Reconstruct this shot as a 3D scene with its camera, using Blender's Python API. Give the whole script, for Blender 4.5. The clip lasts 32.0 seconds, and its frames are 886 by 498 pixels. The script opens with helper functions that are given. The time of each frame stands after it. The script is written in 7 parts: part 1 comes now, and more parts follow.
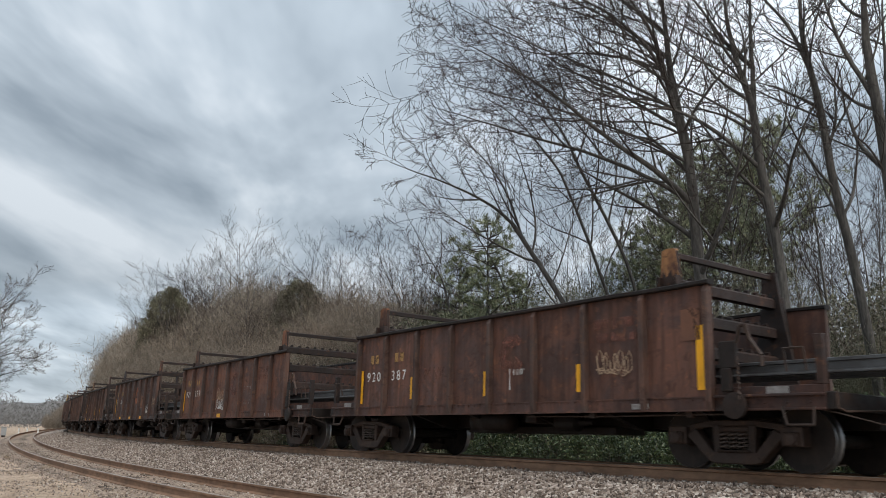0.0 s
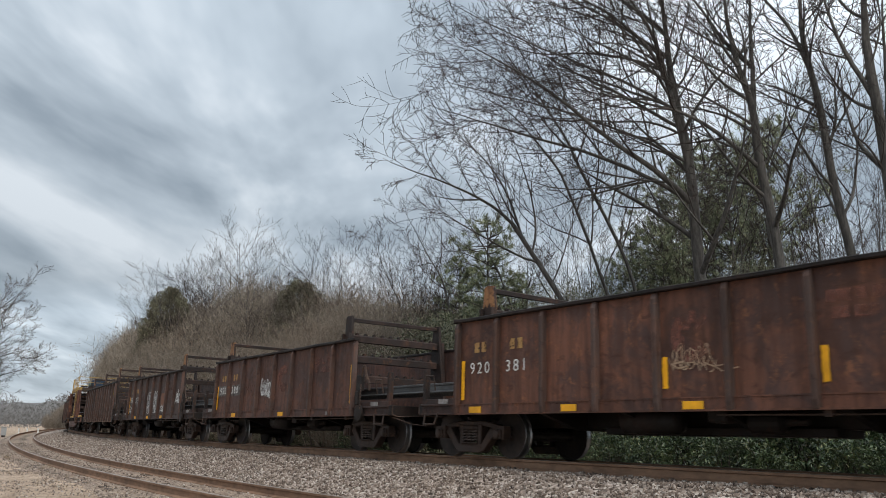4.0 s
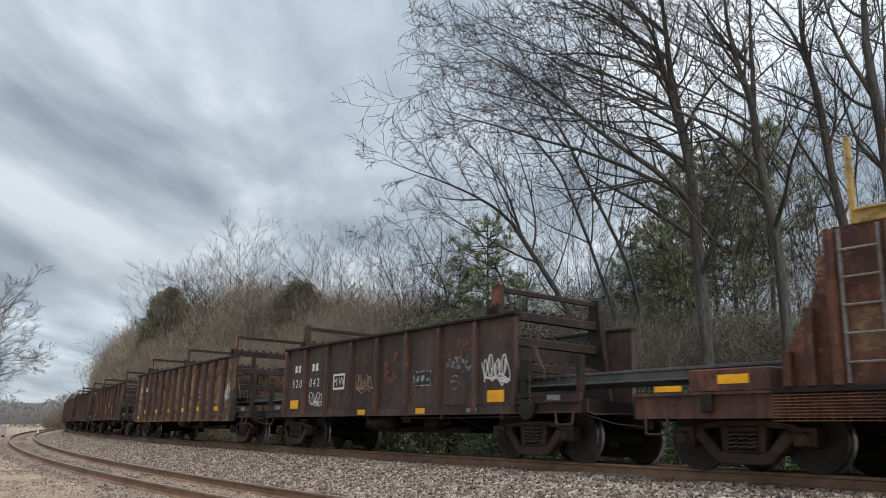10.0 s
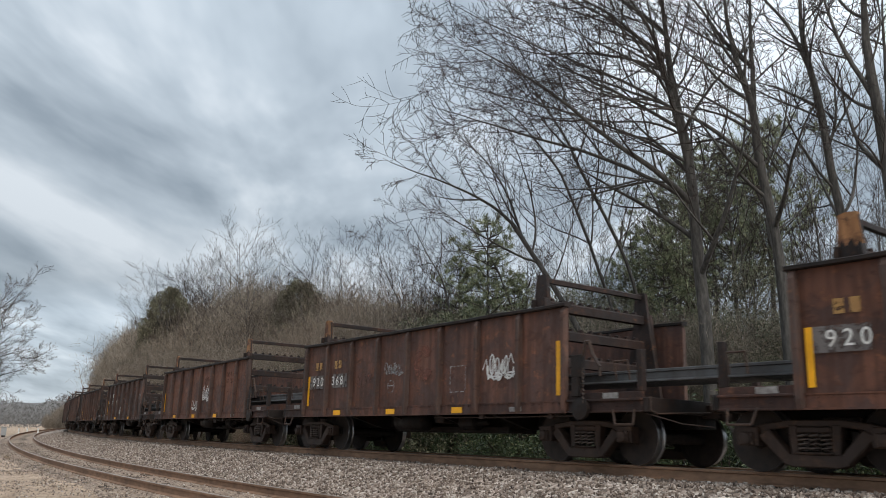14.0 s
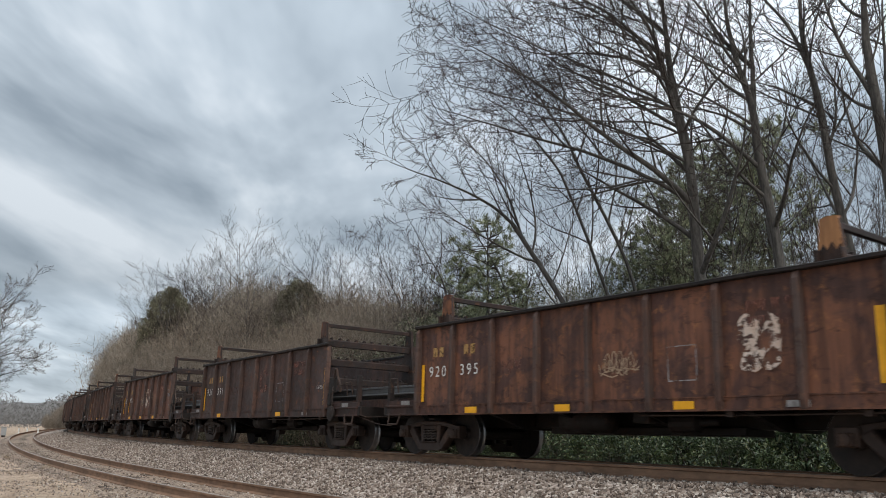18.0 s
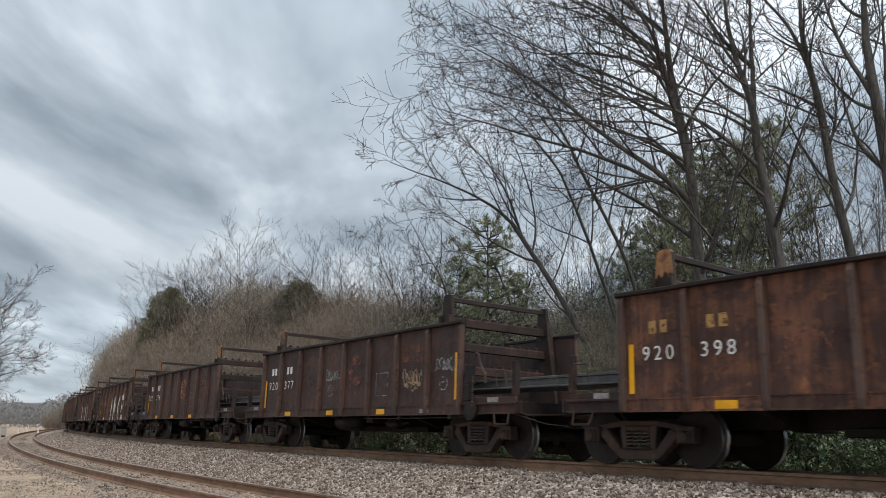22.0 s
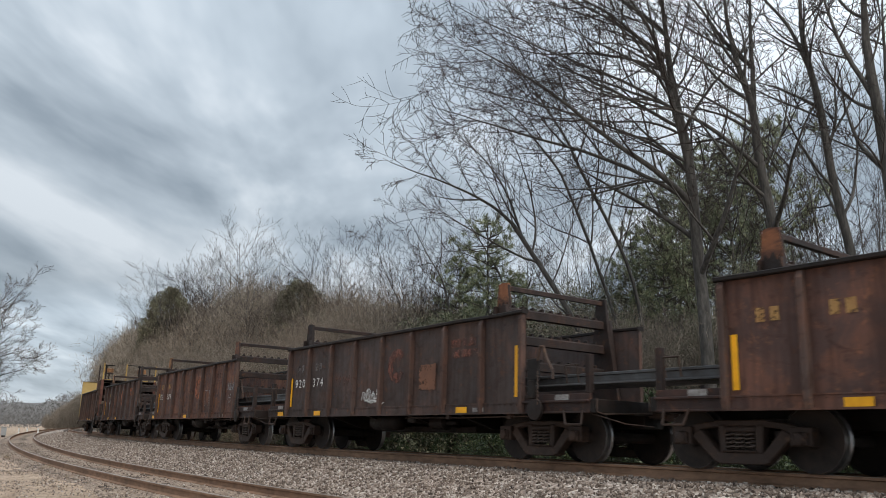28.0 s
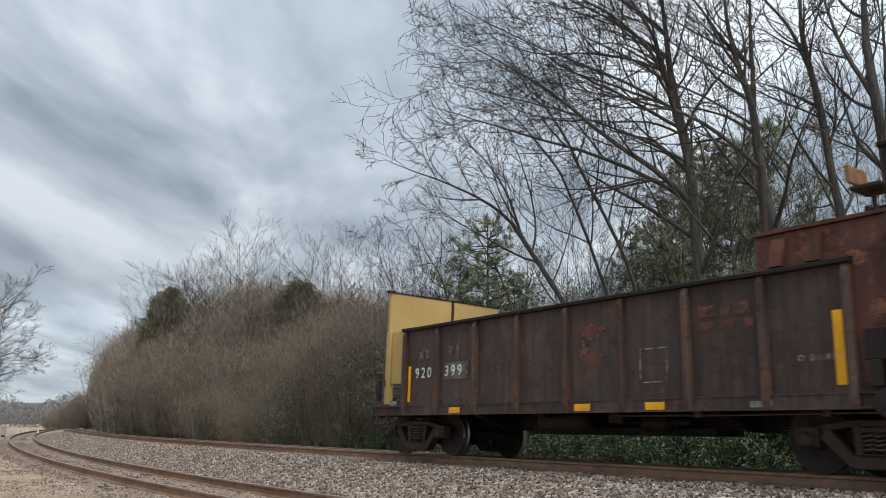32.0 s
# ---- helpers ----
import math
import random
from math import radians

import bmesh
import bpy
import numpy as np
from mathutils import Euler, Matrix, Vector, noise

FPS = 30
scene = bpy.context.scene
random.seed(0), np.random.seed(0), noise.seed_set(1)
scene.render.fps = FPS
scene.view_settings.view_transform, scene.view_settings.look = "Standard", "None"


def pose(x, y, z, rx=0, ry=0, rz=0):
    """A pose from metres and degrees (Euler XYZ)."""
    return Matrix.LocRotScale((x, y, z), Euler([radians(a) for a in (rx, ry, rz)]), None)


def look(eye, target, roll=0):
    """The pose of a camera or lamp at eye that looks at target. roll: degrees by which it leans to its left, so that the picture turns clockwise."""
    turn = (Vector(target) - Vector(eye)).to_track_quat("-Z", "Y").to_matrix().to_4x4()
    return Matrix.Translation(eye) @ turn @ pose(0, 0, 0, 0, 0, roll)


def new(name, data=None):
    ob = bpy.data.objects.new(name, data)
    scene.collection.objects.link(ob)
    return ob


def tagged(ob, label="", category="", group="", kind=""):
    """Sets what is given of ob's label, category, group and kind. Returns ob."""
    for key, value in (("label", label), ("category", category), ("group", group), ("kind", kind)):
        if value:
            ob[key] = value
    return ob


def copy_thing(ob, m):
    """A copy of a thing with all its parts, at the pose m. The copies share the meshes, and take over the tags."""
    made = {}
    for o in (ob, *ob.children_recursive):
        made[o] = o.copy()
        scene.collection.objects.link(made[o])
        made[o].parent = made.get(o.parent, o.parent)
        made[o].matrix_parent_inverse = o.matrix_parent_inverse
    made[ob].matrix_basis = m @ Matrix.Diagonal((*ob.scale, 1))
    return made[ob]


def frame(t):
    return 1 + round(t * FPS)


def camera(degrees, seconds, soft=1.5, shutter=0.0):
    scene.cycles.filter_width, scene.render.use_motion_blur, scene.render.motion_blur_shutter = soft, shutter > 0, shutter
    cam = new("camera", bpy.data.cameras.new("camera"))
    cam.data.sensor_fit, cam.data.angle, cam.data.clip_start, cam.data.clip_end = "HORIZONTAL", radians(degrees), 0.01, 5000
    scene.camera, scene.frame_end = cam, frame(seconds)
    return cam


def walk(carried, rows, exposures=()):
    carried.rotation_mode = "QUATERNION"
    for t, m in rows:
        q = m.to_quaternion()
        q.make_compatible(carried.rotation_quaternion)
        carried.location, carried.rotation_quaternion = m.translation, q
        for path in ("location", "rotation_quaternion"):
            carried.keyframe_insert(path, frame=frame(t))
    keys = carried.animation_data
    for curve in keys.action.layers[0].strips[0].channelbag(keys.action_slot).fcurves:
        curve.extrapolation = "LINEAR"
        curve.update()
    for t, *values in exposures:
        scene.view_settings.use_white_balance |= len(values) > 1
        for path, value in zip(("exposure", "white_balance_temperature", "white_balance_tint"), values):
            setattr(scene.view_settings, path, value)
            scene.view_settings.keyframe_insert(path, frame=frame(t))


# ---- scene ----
# ---- camera: stands still on its stand beside the track ----
cam = camera(56.8, 32.0, soft=0.7, shutter=0.12)
EYE = (0.0, 0.0, 0.724)
PITCH = 0.2031
STAND = look(EYE, (0.0, math.cos(PITCH), EYE[2] + math.sin(PITCH)), 0.12)
walk(cam, [(0.0, STAND), (32.0, STAND)])

# ---- light: overcast winter day ----
SUN_TURN, SUN_HEIGHT = radians(150), radians(48)
scene.view_settings.exposure = 0.0


def make_world():
    world = bpy.data.worlds.new("overcast_sky")
    world.use_nodes = True
    scene.world = world
    nt = world.node_tree
    n, l = nt.nodes, nt.links
    bg = n["Background"]
    sky = n.new("ShaderNodeTexSky")
    sky.sky_type = "NISHITA"
    sky.sun_disc = False
    sky.sun_elevation, sky.sun_rotation = SUN_HEIGHT, SUN_TURN
    sky.altitude = 200
    dim = n.new("ShaderNodeVectorMath")
    dim.operation = "SCALE"
    dim.inputs[3].default_value = 0.10
    l.new(sky.outputs[0], dim.inputs[0])
    # cloud layer: the view direction is spread on a flat sheet high above
    tc = n.new("ShaderNodeTexCoord")
    sep = n.new("ShaderNodeSeparateXYZ")
    l.new(tc.outputs["Generated"], sep.inputs[0])
    up = n.new("ShaderNodeMath")
    up.operation = "MAXIMUM"
    l.new(sep.outputs[2], up.inputs[0])
    up.inputs[1].default_value = 0.0
    lift = n.new("ShaderNodeMath")
    lift.operation = "ADD"
    l.new(up.outputs[0], lift.inputs[0])
    lift.inputs[1].default_value = 0.16
    comb = n.new("ShaderNodeCombineXYZ")
    for k in (0, 1):
        d = n.new("ShaderNodeMath")
        d.operation = "DIVIDE"
        l.new(sep.outputs[k], d.inputs[0])
        l.new(lift.outputs[0], d.inputs[1])
        l.new(d.outputs[0], comb.inputs[k])
    mp = n.new("ShaderNodeMapping")
    mp.inputs["Location"].default_value = (0.7, 3.1, 0)
    mp.inputs["Rotation"].default_value = (0, 0, radians(0))
    mp.inputs["Scale"].default_value = (1.55, 0.62, 1)
    l.new(comb.outputs[0], mp.inputs[0])
    big = n.new("ShaderNodeTexNoise")
    big.inputs["Scale"].default_value = 0.85
    big.inputs["Detail"].default_value = 5
    big.inputs["Roughness"].default_value = 0.5
    big.inputs["Distortion"].default_value = 0.9
    l.new(mp.outputs[0], big.inputs[0])
    small = n.new("ShaderNodeTexNoise")
    small.inputs["Scale"].default_value = 2.6
    small.inputs["Detail"].default_value = 4
    small.inputs["Roughness"].default_value = 0.5
    l.new(mp.outputs[0], small.inputs[0])
    mixn = n.new("ShaderNodeMix")
    mixn.inputs[0].default_value = 0.27
    l.new(big.outputs[0], mixn.inputs[2])
    l.new(small.outputs[0], mixn.inputs[3])
    ramp = n.new("ShaderNodeValToRGB")
    e = ramp.color_ramp.elements
    e[0].position, e[0].color = 0.40, (0.33, 0.395, 0.46, 1)
    e[1].position, e[1].color = 0.60, (0.83, 0.90, 0.965, 1)
    mid = e.new(0.5)
    mid.color = (0.53, 0.61, 0.685, 1)
    l.new(mixn.outputs[0], ramp.inputs[0])
    mix = n.new("ShaderNodeMix")
    mix.data_type = "RGBA"
    mix.inputs[0].default_value = 0.93
    l.new(dim.outputs[0], mix.inputs[6])
    l.new(ramp.outputs[0], mix.inputs[7])
    # an overcast sky grows brighter towards the zenith
    gain = n.new("ShaderNodeMath")
    gain.operation = "MULTIPLY_ADD"
    l.new(up.outputs[0], gain.inputs[0])
    gain.inputs[1].default_value, gain.inputs[2].default_value = 1.02, 0.755
    # and a little brighter where the cloud cover thins at the horizon
    low = n.new("ShaderNodeMapRange")
    low.inputs["From Min"].default_value, low.inputs["From Max"].default_value = 0.115, 0.15
    low.inputs["To Min"].default_value, low.inputs["To Max"].default_value = 0.32, 0.0
    l.new(up.outputs[0], low.inputs["Value"])
    total = n.new("ShaderNodeMath")
    l.new(gain.outputs[0], total.inputs[0])
    l.new(low.outputs[0], total.inputs[1])
    # the cover is thinner on the sun's side
    side = n.new("ShaderNodeMath")
    side.operation = "MULTIPLY_ADD"
    l.new(sep.outputs[0], side.inputs[0])
    side.inputs[1].default_value = 0.26
    l.new(total.outputs[0], side.inputs[2])
    lit = n.new("ShaderNodeVectorMath")
    lit.operation = "SCALE"
    l.new(mix.outputs[2], lit.inputs[0])
    l.new(side.outputs[0], lit.inputs[3])
    l.new(lit.outputs[0], bg.inputs[0])
    bg.inputs[1].default_value = 1.0


make_world()
sun_data = bpy.data.lights.new("sun", "SUN")
sun_data.energy, sun_data.angle, sun_data.color = 2.3, radians(40), (1.0, 0.93, 0.84)
sun = new("sun", sun_data)
sun.matrix_world = look((0, 0, 60), (-60 * math.cos(SUN_HEIGHT) * math.sin(SUN_TURN), -60 * math.cos(SUN_HEIGHT) * math.cos(SUN_TURN), 60 - 60 * math.sin(SUN_HEIGHT)))


# ---- materials ----
def node_material(name):
    m = bpy.data.materials.new(name)
    m.use_nodes = True
    nt = m.node_tree
    return m, nt.nodes, nt.links, nt.nodes["Principled BSDF"]


def coords(n, l, per_object=True, scale=(1, 1, 1), space="Object"):
    """Texture coordinates in metres, shifted from object to object."""
    tc = n.new("ShaderNodeTexCoord")
    out = tc.outputs[space]
    if per_object:
        info = n.new("ShaderNodeObjectInfo")
        mul = n.new("ShaderNodeMath")
        mul.operation = "MULTIPLY"
        mul.inputs[1].default_value = 53.0
        l.new(info.outputs["Random"], mul.inputs[0])
        add = n.new("ShaderNodeVectorMath")
        add.operation = "ADD"
        l.new(out, add.inputs[0])
        l.new(mul.outputs[0], add.inputs[1])
        out = add.outputs[0]
    mp = n.new("ShaderNodeMapping")
    mp.inputs["Scale"].default_value = scale
    l.new(out, mp.inputs[0])
    return mp.outputs[0]


def noise_tex(n, l, vec, scale, detail=5, rough=0.55, distortion=0.0):
    t = n.new("ShaderNodeTexNoise")
    t.inputs["Scale"].default_value, t.inputs["Detail"].default_value = scale, detail
    t.inputs["Roughness"].default_value, t.inputs["Distortion"].default_value = rough, distortion
    l.new(vec, t.inputs["Vector"])
    return t.outputs[0]


def ramp_of(n, l, value, *stops):
    r = n.new("ShaderNodeValToRGB")
    e = r.color_ramp.elements
    while len(e) < len(stops):
        e.new(0.5)
    for el, (pos, col) in zip(e, stops):
        el.position = pos
        el.color = (*col, 1) if len(col) == 3 else col
    l.new(value, r.inputs[0])
    return r.outputs[0]


def mix_of(n, l, fac, a, b, blend="MIX"):
    m = n.new("ShaderNodeMix")
    m.data_type, m.blend_type = "RGBA", blend
    for sock, v in ((m.inputs[0], fac), (m.inputs[6], a), (m.inputs[7], b)):
        if isinstance(v, (int, float)):
            sock.default_value = v
        elif isinstance(v, tuple):
            sock.default_value = (*v, 1)
        else:
            l.new(v, sock)
    return m.outputs[2]


def bump_of(n, l, bsdf, height, strength, distance=0.01):
    b = n.new("ShaderNodeBump")
    b.inputs["Strength"].default_value, b.inputs["Distance"].default_value = strength, distance
    l.new(height, b.inputs["Height"])
    l.new(b.outputs[0], bsdf.inputs["Normal"])


BLACK, WHITE = (0, 0, 0), (1, 1, 1)


def weathered(name, paint, rust, bright, cover=(0.45, 0.62), streak=0.5, rough=0.66, bump=0.35, flake=(1, 1, 1)):
    """Old painted steel: worn paint, rust patches, runs of rust down the sheets and grime."""
    m, n, l, b = node_material(name)
    v = coords(n, l)
    vs = coords(n, l, scale=(5.0, 5.0, 0.45))
    patches = noise_tex(n, l, coords(n, l, scale=flake), 1.6, 9, 0.62, 0.6)
    fine = noise_tex(n, l, v, 22.0, 6, 0.65)
    runs = noise_tex(n, l, vs, 1.7, 6, 0.6)
    big = noise_tex(n, l, v, 0.45, 3, 0.5)
    blot = noise_tex(n, l, v, 5.5, 9, 0.72, 0.3)
    c = mix_of(n, l, ramp_of(n, l, patches, (cover[0], BLACK), (cover[1], WHITE)), paint, rust)
    c = mix_of(n, l, ramp_of(n, l, blot, (0.56, BLACK), (0.67, (0.7, 0.7, 0.7))), c, bright)
    scab = noise_tex(n, l, coords(n, l, scale=(1, 1, 1.5)), 3.1, 10, 0.70, 0.8)
    c = mix_of(n, l, ramp_of(n, l, scab, (0.54, BLACK), (0.64, (0.75, 0.75, 0.75))), c, tuple(x * 0.40 for x in rust))
    c = mix_of(n, l, ramp_of(n, l, fine, (0.60, BLACK), (0.76, (0.28, 0.28, 0.28))), c, bright)
    f = n.new("ShaderNodeMath")
    f.operation = "MULTIPLY"
    f.inputs[1].default_value = streak
    l.new(ramp_of(n, l, runs, (0.44, BLACK), (0.60, WHITE)), f.inputs[0])
    c = mix_of(n, l, f.outputs[0], c, tuple(x * 0.42 for x in rust))
    c = mix_of(n, l, ramp_of(n, l, big, (0.35, (0.62, 0.62, 0.62)), (0.62, WHITE)), BLACK, c)
    l.new(c, b.inputs["Base Color"])
    l.new(ramp_of(n, l, blot, (0.35, (rough - 0.16,) * 3), (0.65, (rough + 0.12,) * 3)), b.inputs["Roughness"])
    b.inputs["Specular IOR Level"].default_value = 0.28
    bump_of(n, l, b, fine, bump, 0.006)
    return m


def simple(name, c1, c2, scale=8.0, rough=0.7, metal=0.0, bump=0.2, dist=0.004, per_object=True, stretch=(1, 1, 1), spec=0.4):
    m, n, l, b = node_material(name)
    v = coords(n, l, per_object, stretch)
    a = noise_tex(n, l, v, scale, 7, 0.6)
    g = noise_tex(n, l, v, scale * 0.14, 4, 0.5)
    c = mix_of(n, l, ramp_of(n, l, a, (0.36, BLACK), (0.64, WHITE)), c1, c2)
    c = mix_of(n, l, ramp_of(n, l, g, (0.35, (0.7, 0.7, 0.7)), (0.65, WHITE)), BLACK, c)
    l.new(c, b.inputs["Base Color"])
    b.inputs["Roughness"].default_value, b.inputs["Metallic"].default_value = rough, metal
    b.inputs["Specular IOR Level"].default_value = spec
    if bump:
        bump_of(n, l, b, a, bump, dist)
    return m


def worn(name, c1, c2, scale=8.0, gaps=(0.40, 0.56), rough=0.8):
    """Thin old paint or spray that has gone in places, so that the steel below shows."""
    m, n, l, b = node_material(name)
    v = coords(n, l)
    a = noise_tex(n, l, v, scale, 8, 0.68)
    g = noise_tex(n, l, v, scale * 0.5, 5, 0.6)
    l.new(mix_of(n, l, ramp_of(n, l, g, (0.36, BLACK), (0.64, WHITE)), c1, c2), b.inputs["Base Color"])
    l.new(ramp_of(n, l, a, (gaps[0], BLACK), (gaps[1], WHITE)), b.inputs["Alpha"])
    b.inputs["Roughness"].default_value = rough
    return m


M_BROWN = weathered("brown_car_paint", (0.092, 0.054, 0.047), (0.158, 0.074, 0.052), (0.31, 0.138, 0.076), (0.44, 0.57), 0.65)
M_RED = weathered("red_rusted_car_paint", (0.090, 0.050, 0.042), (0.180, 0.078, 0.050), (0.34, 0.148, 0.076), (0.42, 0.55), 0.6)
M_ORANGE = weathered("orange_rusted_car_paint", (0.205, 0.088, 0.052), (0.100, 0.050, 0.040), (0.38, 0.17, 0.076), (0.44, 0.55), 0.55)
M_TAN = weathered("ochre_peeling_car_paint", (0.315, 0.180, 0.086), (0.085, 0.046, 0.038), (0.33, 0.17, 0.08), (0.51, 0.55), 0.5, flake=(1.3, 1.3, 2.3))
M_BLACKCAR = weathered("black_car_paint", (0.076, 0.057, 0.053), (0.118, 0.070, 0.056), (0.21, 0.10, 0.06), (0.47, 0.62), 0.6)
M_DARK = weathered("dark_brown_car_paint", (0.066, 0.044, 0.040), (0.108, 0.057, 0.044), (0.27, 0.12, 0.068), (0.46, 0.60), 0.55)
M_STEEL = weathered("grimy_dark_steel", (0.014, 0.011, 0.010), (0.026, 0.016, 0.013), (0.06, 0.033, 0.022), streak=0.3)
M_RACK = weathered("rack_rust", (0.024, 0.018, 0.017), (0.050, 0.028, 0.022), (0.15, 0.07, 0.038), streak=0.5)
M_RACKTIP = weathered("flaking_orange_paint", (0.36, 0.175, 0.075), (0.105, 0.048, 0.032), (0.40, 0.24, 0.13), (0.50, 0.58), 0.4)
M_CREAM = weathered("cream_yellow_machine_paint", (0.50, 0.335, 0.105), (0.42, 0.275, 0.09), (0.19, 0.08, 0.04), (0.45, 0.6), 0.12)
M_YELLOW = simple("reflective_yellow_tape", (0.98, 0.475, 0.008), (0.90, 0.42, 0.010), 14, 0.5, bump=0.05)
M_WHITE = worn("white_stencil_paint", (0.78, 0.78, 0.75), (0.62, 0.60, 0.57), 16, (0.26, 0.40))
M_OCHRE = worn("faded_ochre_lettering", (0.40, 0.24, 0.08), (0.30, 0.16, 0.06), 12, (0.36, 0.50))
M_FADED = worn("faded_red_logo_paint", (0.225, 0.080, 0.052), (0.16, 0.062, 0.044), 5, (0.40, 0.66))
M_EMBLEM = worn("orange_emblem_paint", (0.40, 0.14, 0.07), (0.29, 0.10, 0.055), 5, (0.34, 0.56))
M_SPRAY = worn("white_spray_paint", (0.76, 0.76, 0.75), (0.60, 0.60, 0.58), 9, (0.25, 0.38))
M_WHEEL = simple("greasy_wheel_steel", (0.025, 0.020, 0.018), (0.048, 0.034, 0.028), 7, 0.75, 0.2)
M_TREAD = simple("polished_tread_steel", (0.42, 0.42, 0.43), (0.30, 0.29, 0.29), 9, 0.32, 0.9, 0.05)
M_RAILTOP = simple("worn_rail_head_steel", (0.36, 0.29, 0.24), (0.24, 0.18, 0.14), 6, 0.5, 0.35, 0.05)
M_RAIL = simple("rusty_rail_steel", (0.34, 0.200, 0.125), (0.22, 0.13, 0.082), 9, 0.85, 0.0, 0.3, stretch=(0.4, 0.4, 1))
M_NEWRAIL = simple("grey_welded_rail_steel", (0.12, 0.125, 0.13), (0.085, 0.08, 0.08), 5, 0.5, 0.5, 0.1)
M_TIE = simple("weathered_sleeper_wood", (0.105, 0.078, 0.060), (0.050, 0.038, 0.031), 10, 0.9, 0, 0.5, stretch=(1, 1, 1))
M_GREEN = simple("grey_green_tank_paint", (0.17, 0.235, 0.20), (0.12, 0.16, 0.14), 6, 0.55)
M_BLUE = simple("dark_blue_engine_paint", (0.018, 0.045, 0.085), (0.012, 0.025, 0.045), 8, 0.5)
M_TARP = simple("brown_load_sheet", (0.18, 0.085, 0.05), (0.09, 0.045, 0.03), 5, 0.85)


# ---- mesh helpers ----
class Shape:
    """Vertices and faces gathered piece by piece, for one mesh."""

    def __init__(self):
        self.v, self.f, self.m = [], [], []

    def add(self, v, f, slot=0):
        k = len(self.v)
        self.v += [tuple(p) for p in v]
        self.f += [tuple(i + k for i in q) for q in f]
        self.m += [slot] * len(f)
        return self

    def box(self, x0, x1, y0, y1, z0, z1, slot=0):
        v = [(x, y, z) for x in (x0, x1) for y in (y0, y1) for z in (z0, z1)]
        return self.add(v, [(0, 1, 3, 2), (4, 6, 7, 5), (0, 4, 5, 1), (2, 3, 7, 6), (0, 2, 6, 4), (1, 5, 7, 3)], slot)

    def prism(self, poly, axis, a, b, slot=0):
        """A polygon in the two other axes, drawn out along axis from a to b."""
        def p(q, w):
            return {"x": (w, q[0], q[1]), "y": (q[0], w, q[1]), "z": (q[0], q[1], w)}[axis]
        k = len(poly)
        v = [p(q, a) for q in poly] + [p(q, b) for q in poly]
        f = [tuple(range(k))[::-1], tuple(range(k, 2 * k))] + [(i, (i + 1) % k, k + (i + 1) % k, k + i) for i in range(k)]
        return self.add(v, f, slot)

    def tube(self, a, b, r0, r1=None, n=8, caps=True, slot=0):
        a, b = Vector(a), Vector(b)
        r1 = r0 if r1 is None else r1
        d = (b - a).normalized()
        s = d.orthogonal().normalized()
        t = d.cross(s)
        v = []
        for c, r in ((a, r0), (b, r1)):
            v += [c + (s * math.cos(6.28318 * i / n) + t * math.sin(6.28318 * i / n)) * r for i in range(n)]
        f = [(i, (i + 1) % n, n + (i + 1) % n, n + i) for i in range(n)]
        if caps:
            f += [tuple(range(n))[::-1], tuple(range(n, 2 * n))]
        return self.add(v, f, slot)

    def pipe(self, pts, r, n=6, slot=0):
        for a, b in zip(pts, pts[1:]):
            self.tube(a, b, r, n=n, slot=slot)
        return self

    def turned(self, prof, n=24, slot=0, axis="y", at=(0, 0, 0)):
        """A profile of (along, radius) turned round an axis through at."""
        v = []
        for w, r in prof:
            for i in range(n):
                c, s = r * math.cos(6.28318 * i / n), r * math.sin(6.28318 * i / n)
                q = {"y": (c, w, s), "x": (w, c, s), "z": (c, s, w)}[axis]
                v.append((q[0] + at[0], q[1] + at[1], q[2] + at[2]))
        f = [(j * n + i, j * n + (i + 1) % n, (j + 1) * n + (i + 1) % n, (j + 1) * n + i) for j in range(len(prof) - 1) for i in range(n)]
        f += [tuple(range(n))[::-1], tuple(range((len(prof) - 1) * n, len(prof) * n))]
        return self.add(v, f, slot)

    def mesh(self, name, *mats, bevel=0.0, smooth=False):
        me = bpy.data.meshes.new(name)
        me.from_pydata(self.v, [], self.f)
        for m in mats:
            me.materials.append(m)
        if len(mats) > 1:
            me.polygons.foreach_set("material_index", self.m)
        bm = bmesh.new()
        bm.from_mesh(me)
        if bevel:
            bmesh.ops.remove_doubles(bm, verts=bm.verts, dist=1e-5)
            bmesh.ops.bevel(bm, geom=[e for e in bm.edges if len(e.link_faces) == 2 and e.calc_face_angle(0) > 0.5], offset=bevel, segments=1, affect="EDGES")
        bmesh.ops.recalc_face_normals(bm, faces=bm.faces)
        bm.to_mesh(me)
        bm.free()
        if smooth:
            me.polygons.foreach_set("use_smooth", [True] * len(me.polygons))
        me.update()
        return me


def limb_ring(sh, pts, rad, n):
    """A tapering tube through points, with shared rings."""
    k0 = len(sh.v)
    side = None
    for i, p in enumerate(pts):
        d = (pts[min(i + 1, len(pts) - 1)] - pts[max(i - 1, 0)]).normalized()
        side = d.orthogonal().normalized() if side is None else (side - d * side.dot(d)).normalized()
        o = d.cross(side)
        for j in range(n):
            a = 6.283185 * j / n
            sh.v.append(tuple(p + (side * math.cos(a) + o * math.sin(a)) * rad[i]))
    for i in range(len(pts) - 1):
        for j in range(n):
            sh.f.append((k0 + i * n + j, k0 + i * n + (j + 1) % n, k0 + (i + 1) * n + (j + 1) % n, k0 + (i + 1) * n + j))
            sh.m.append(0)


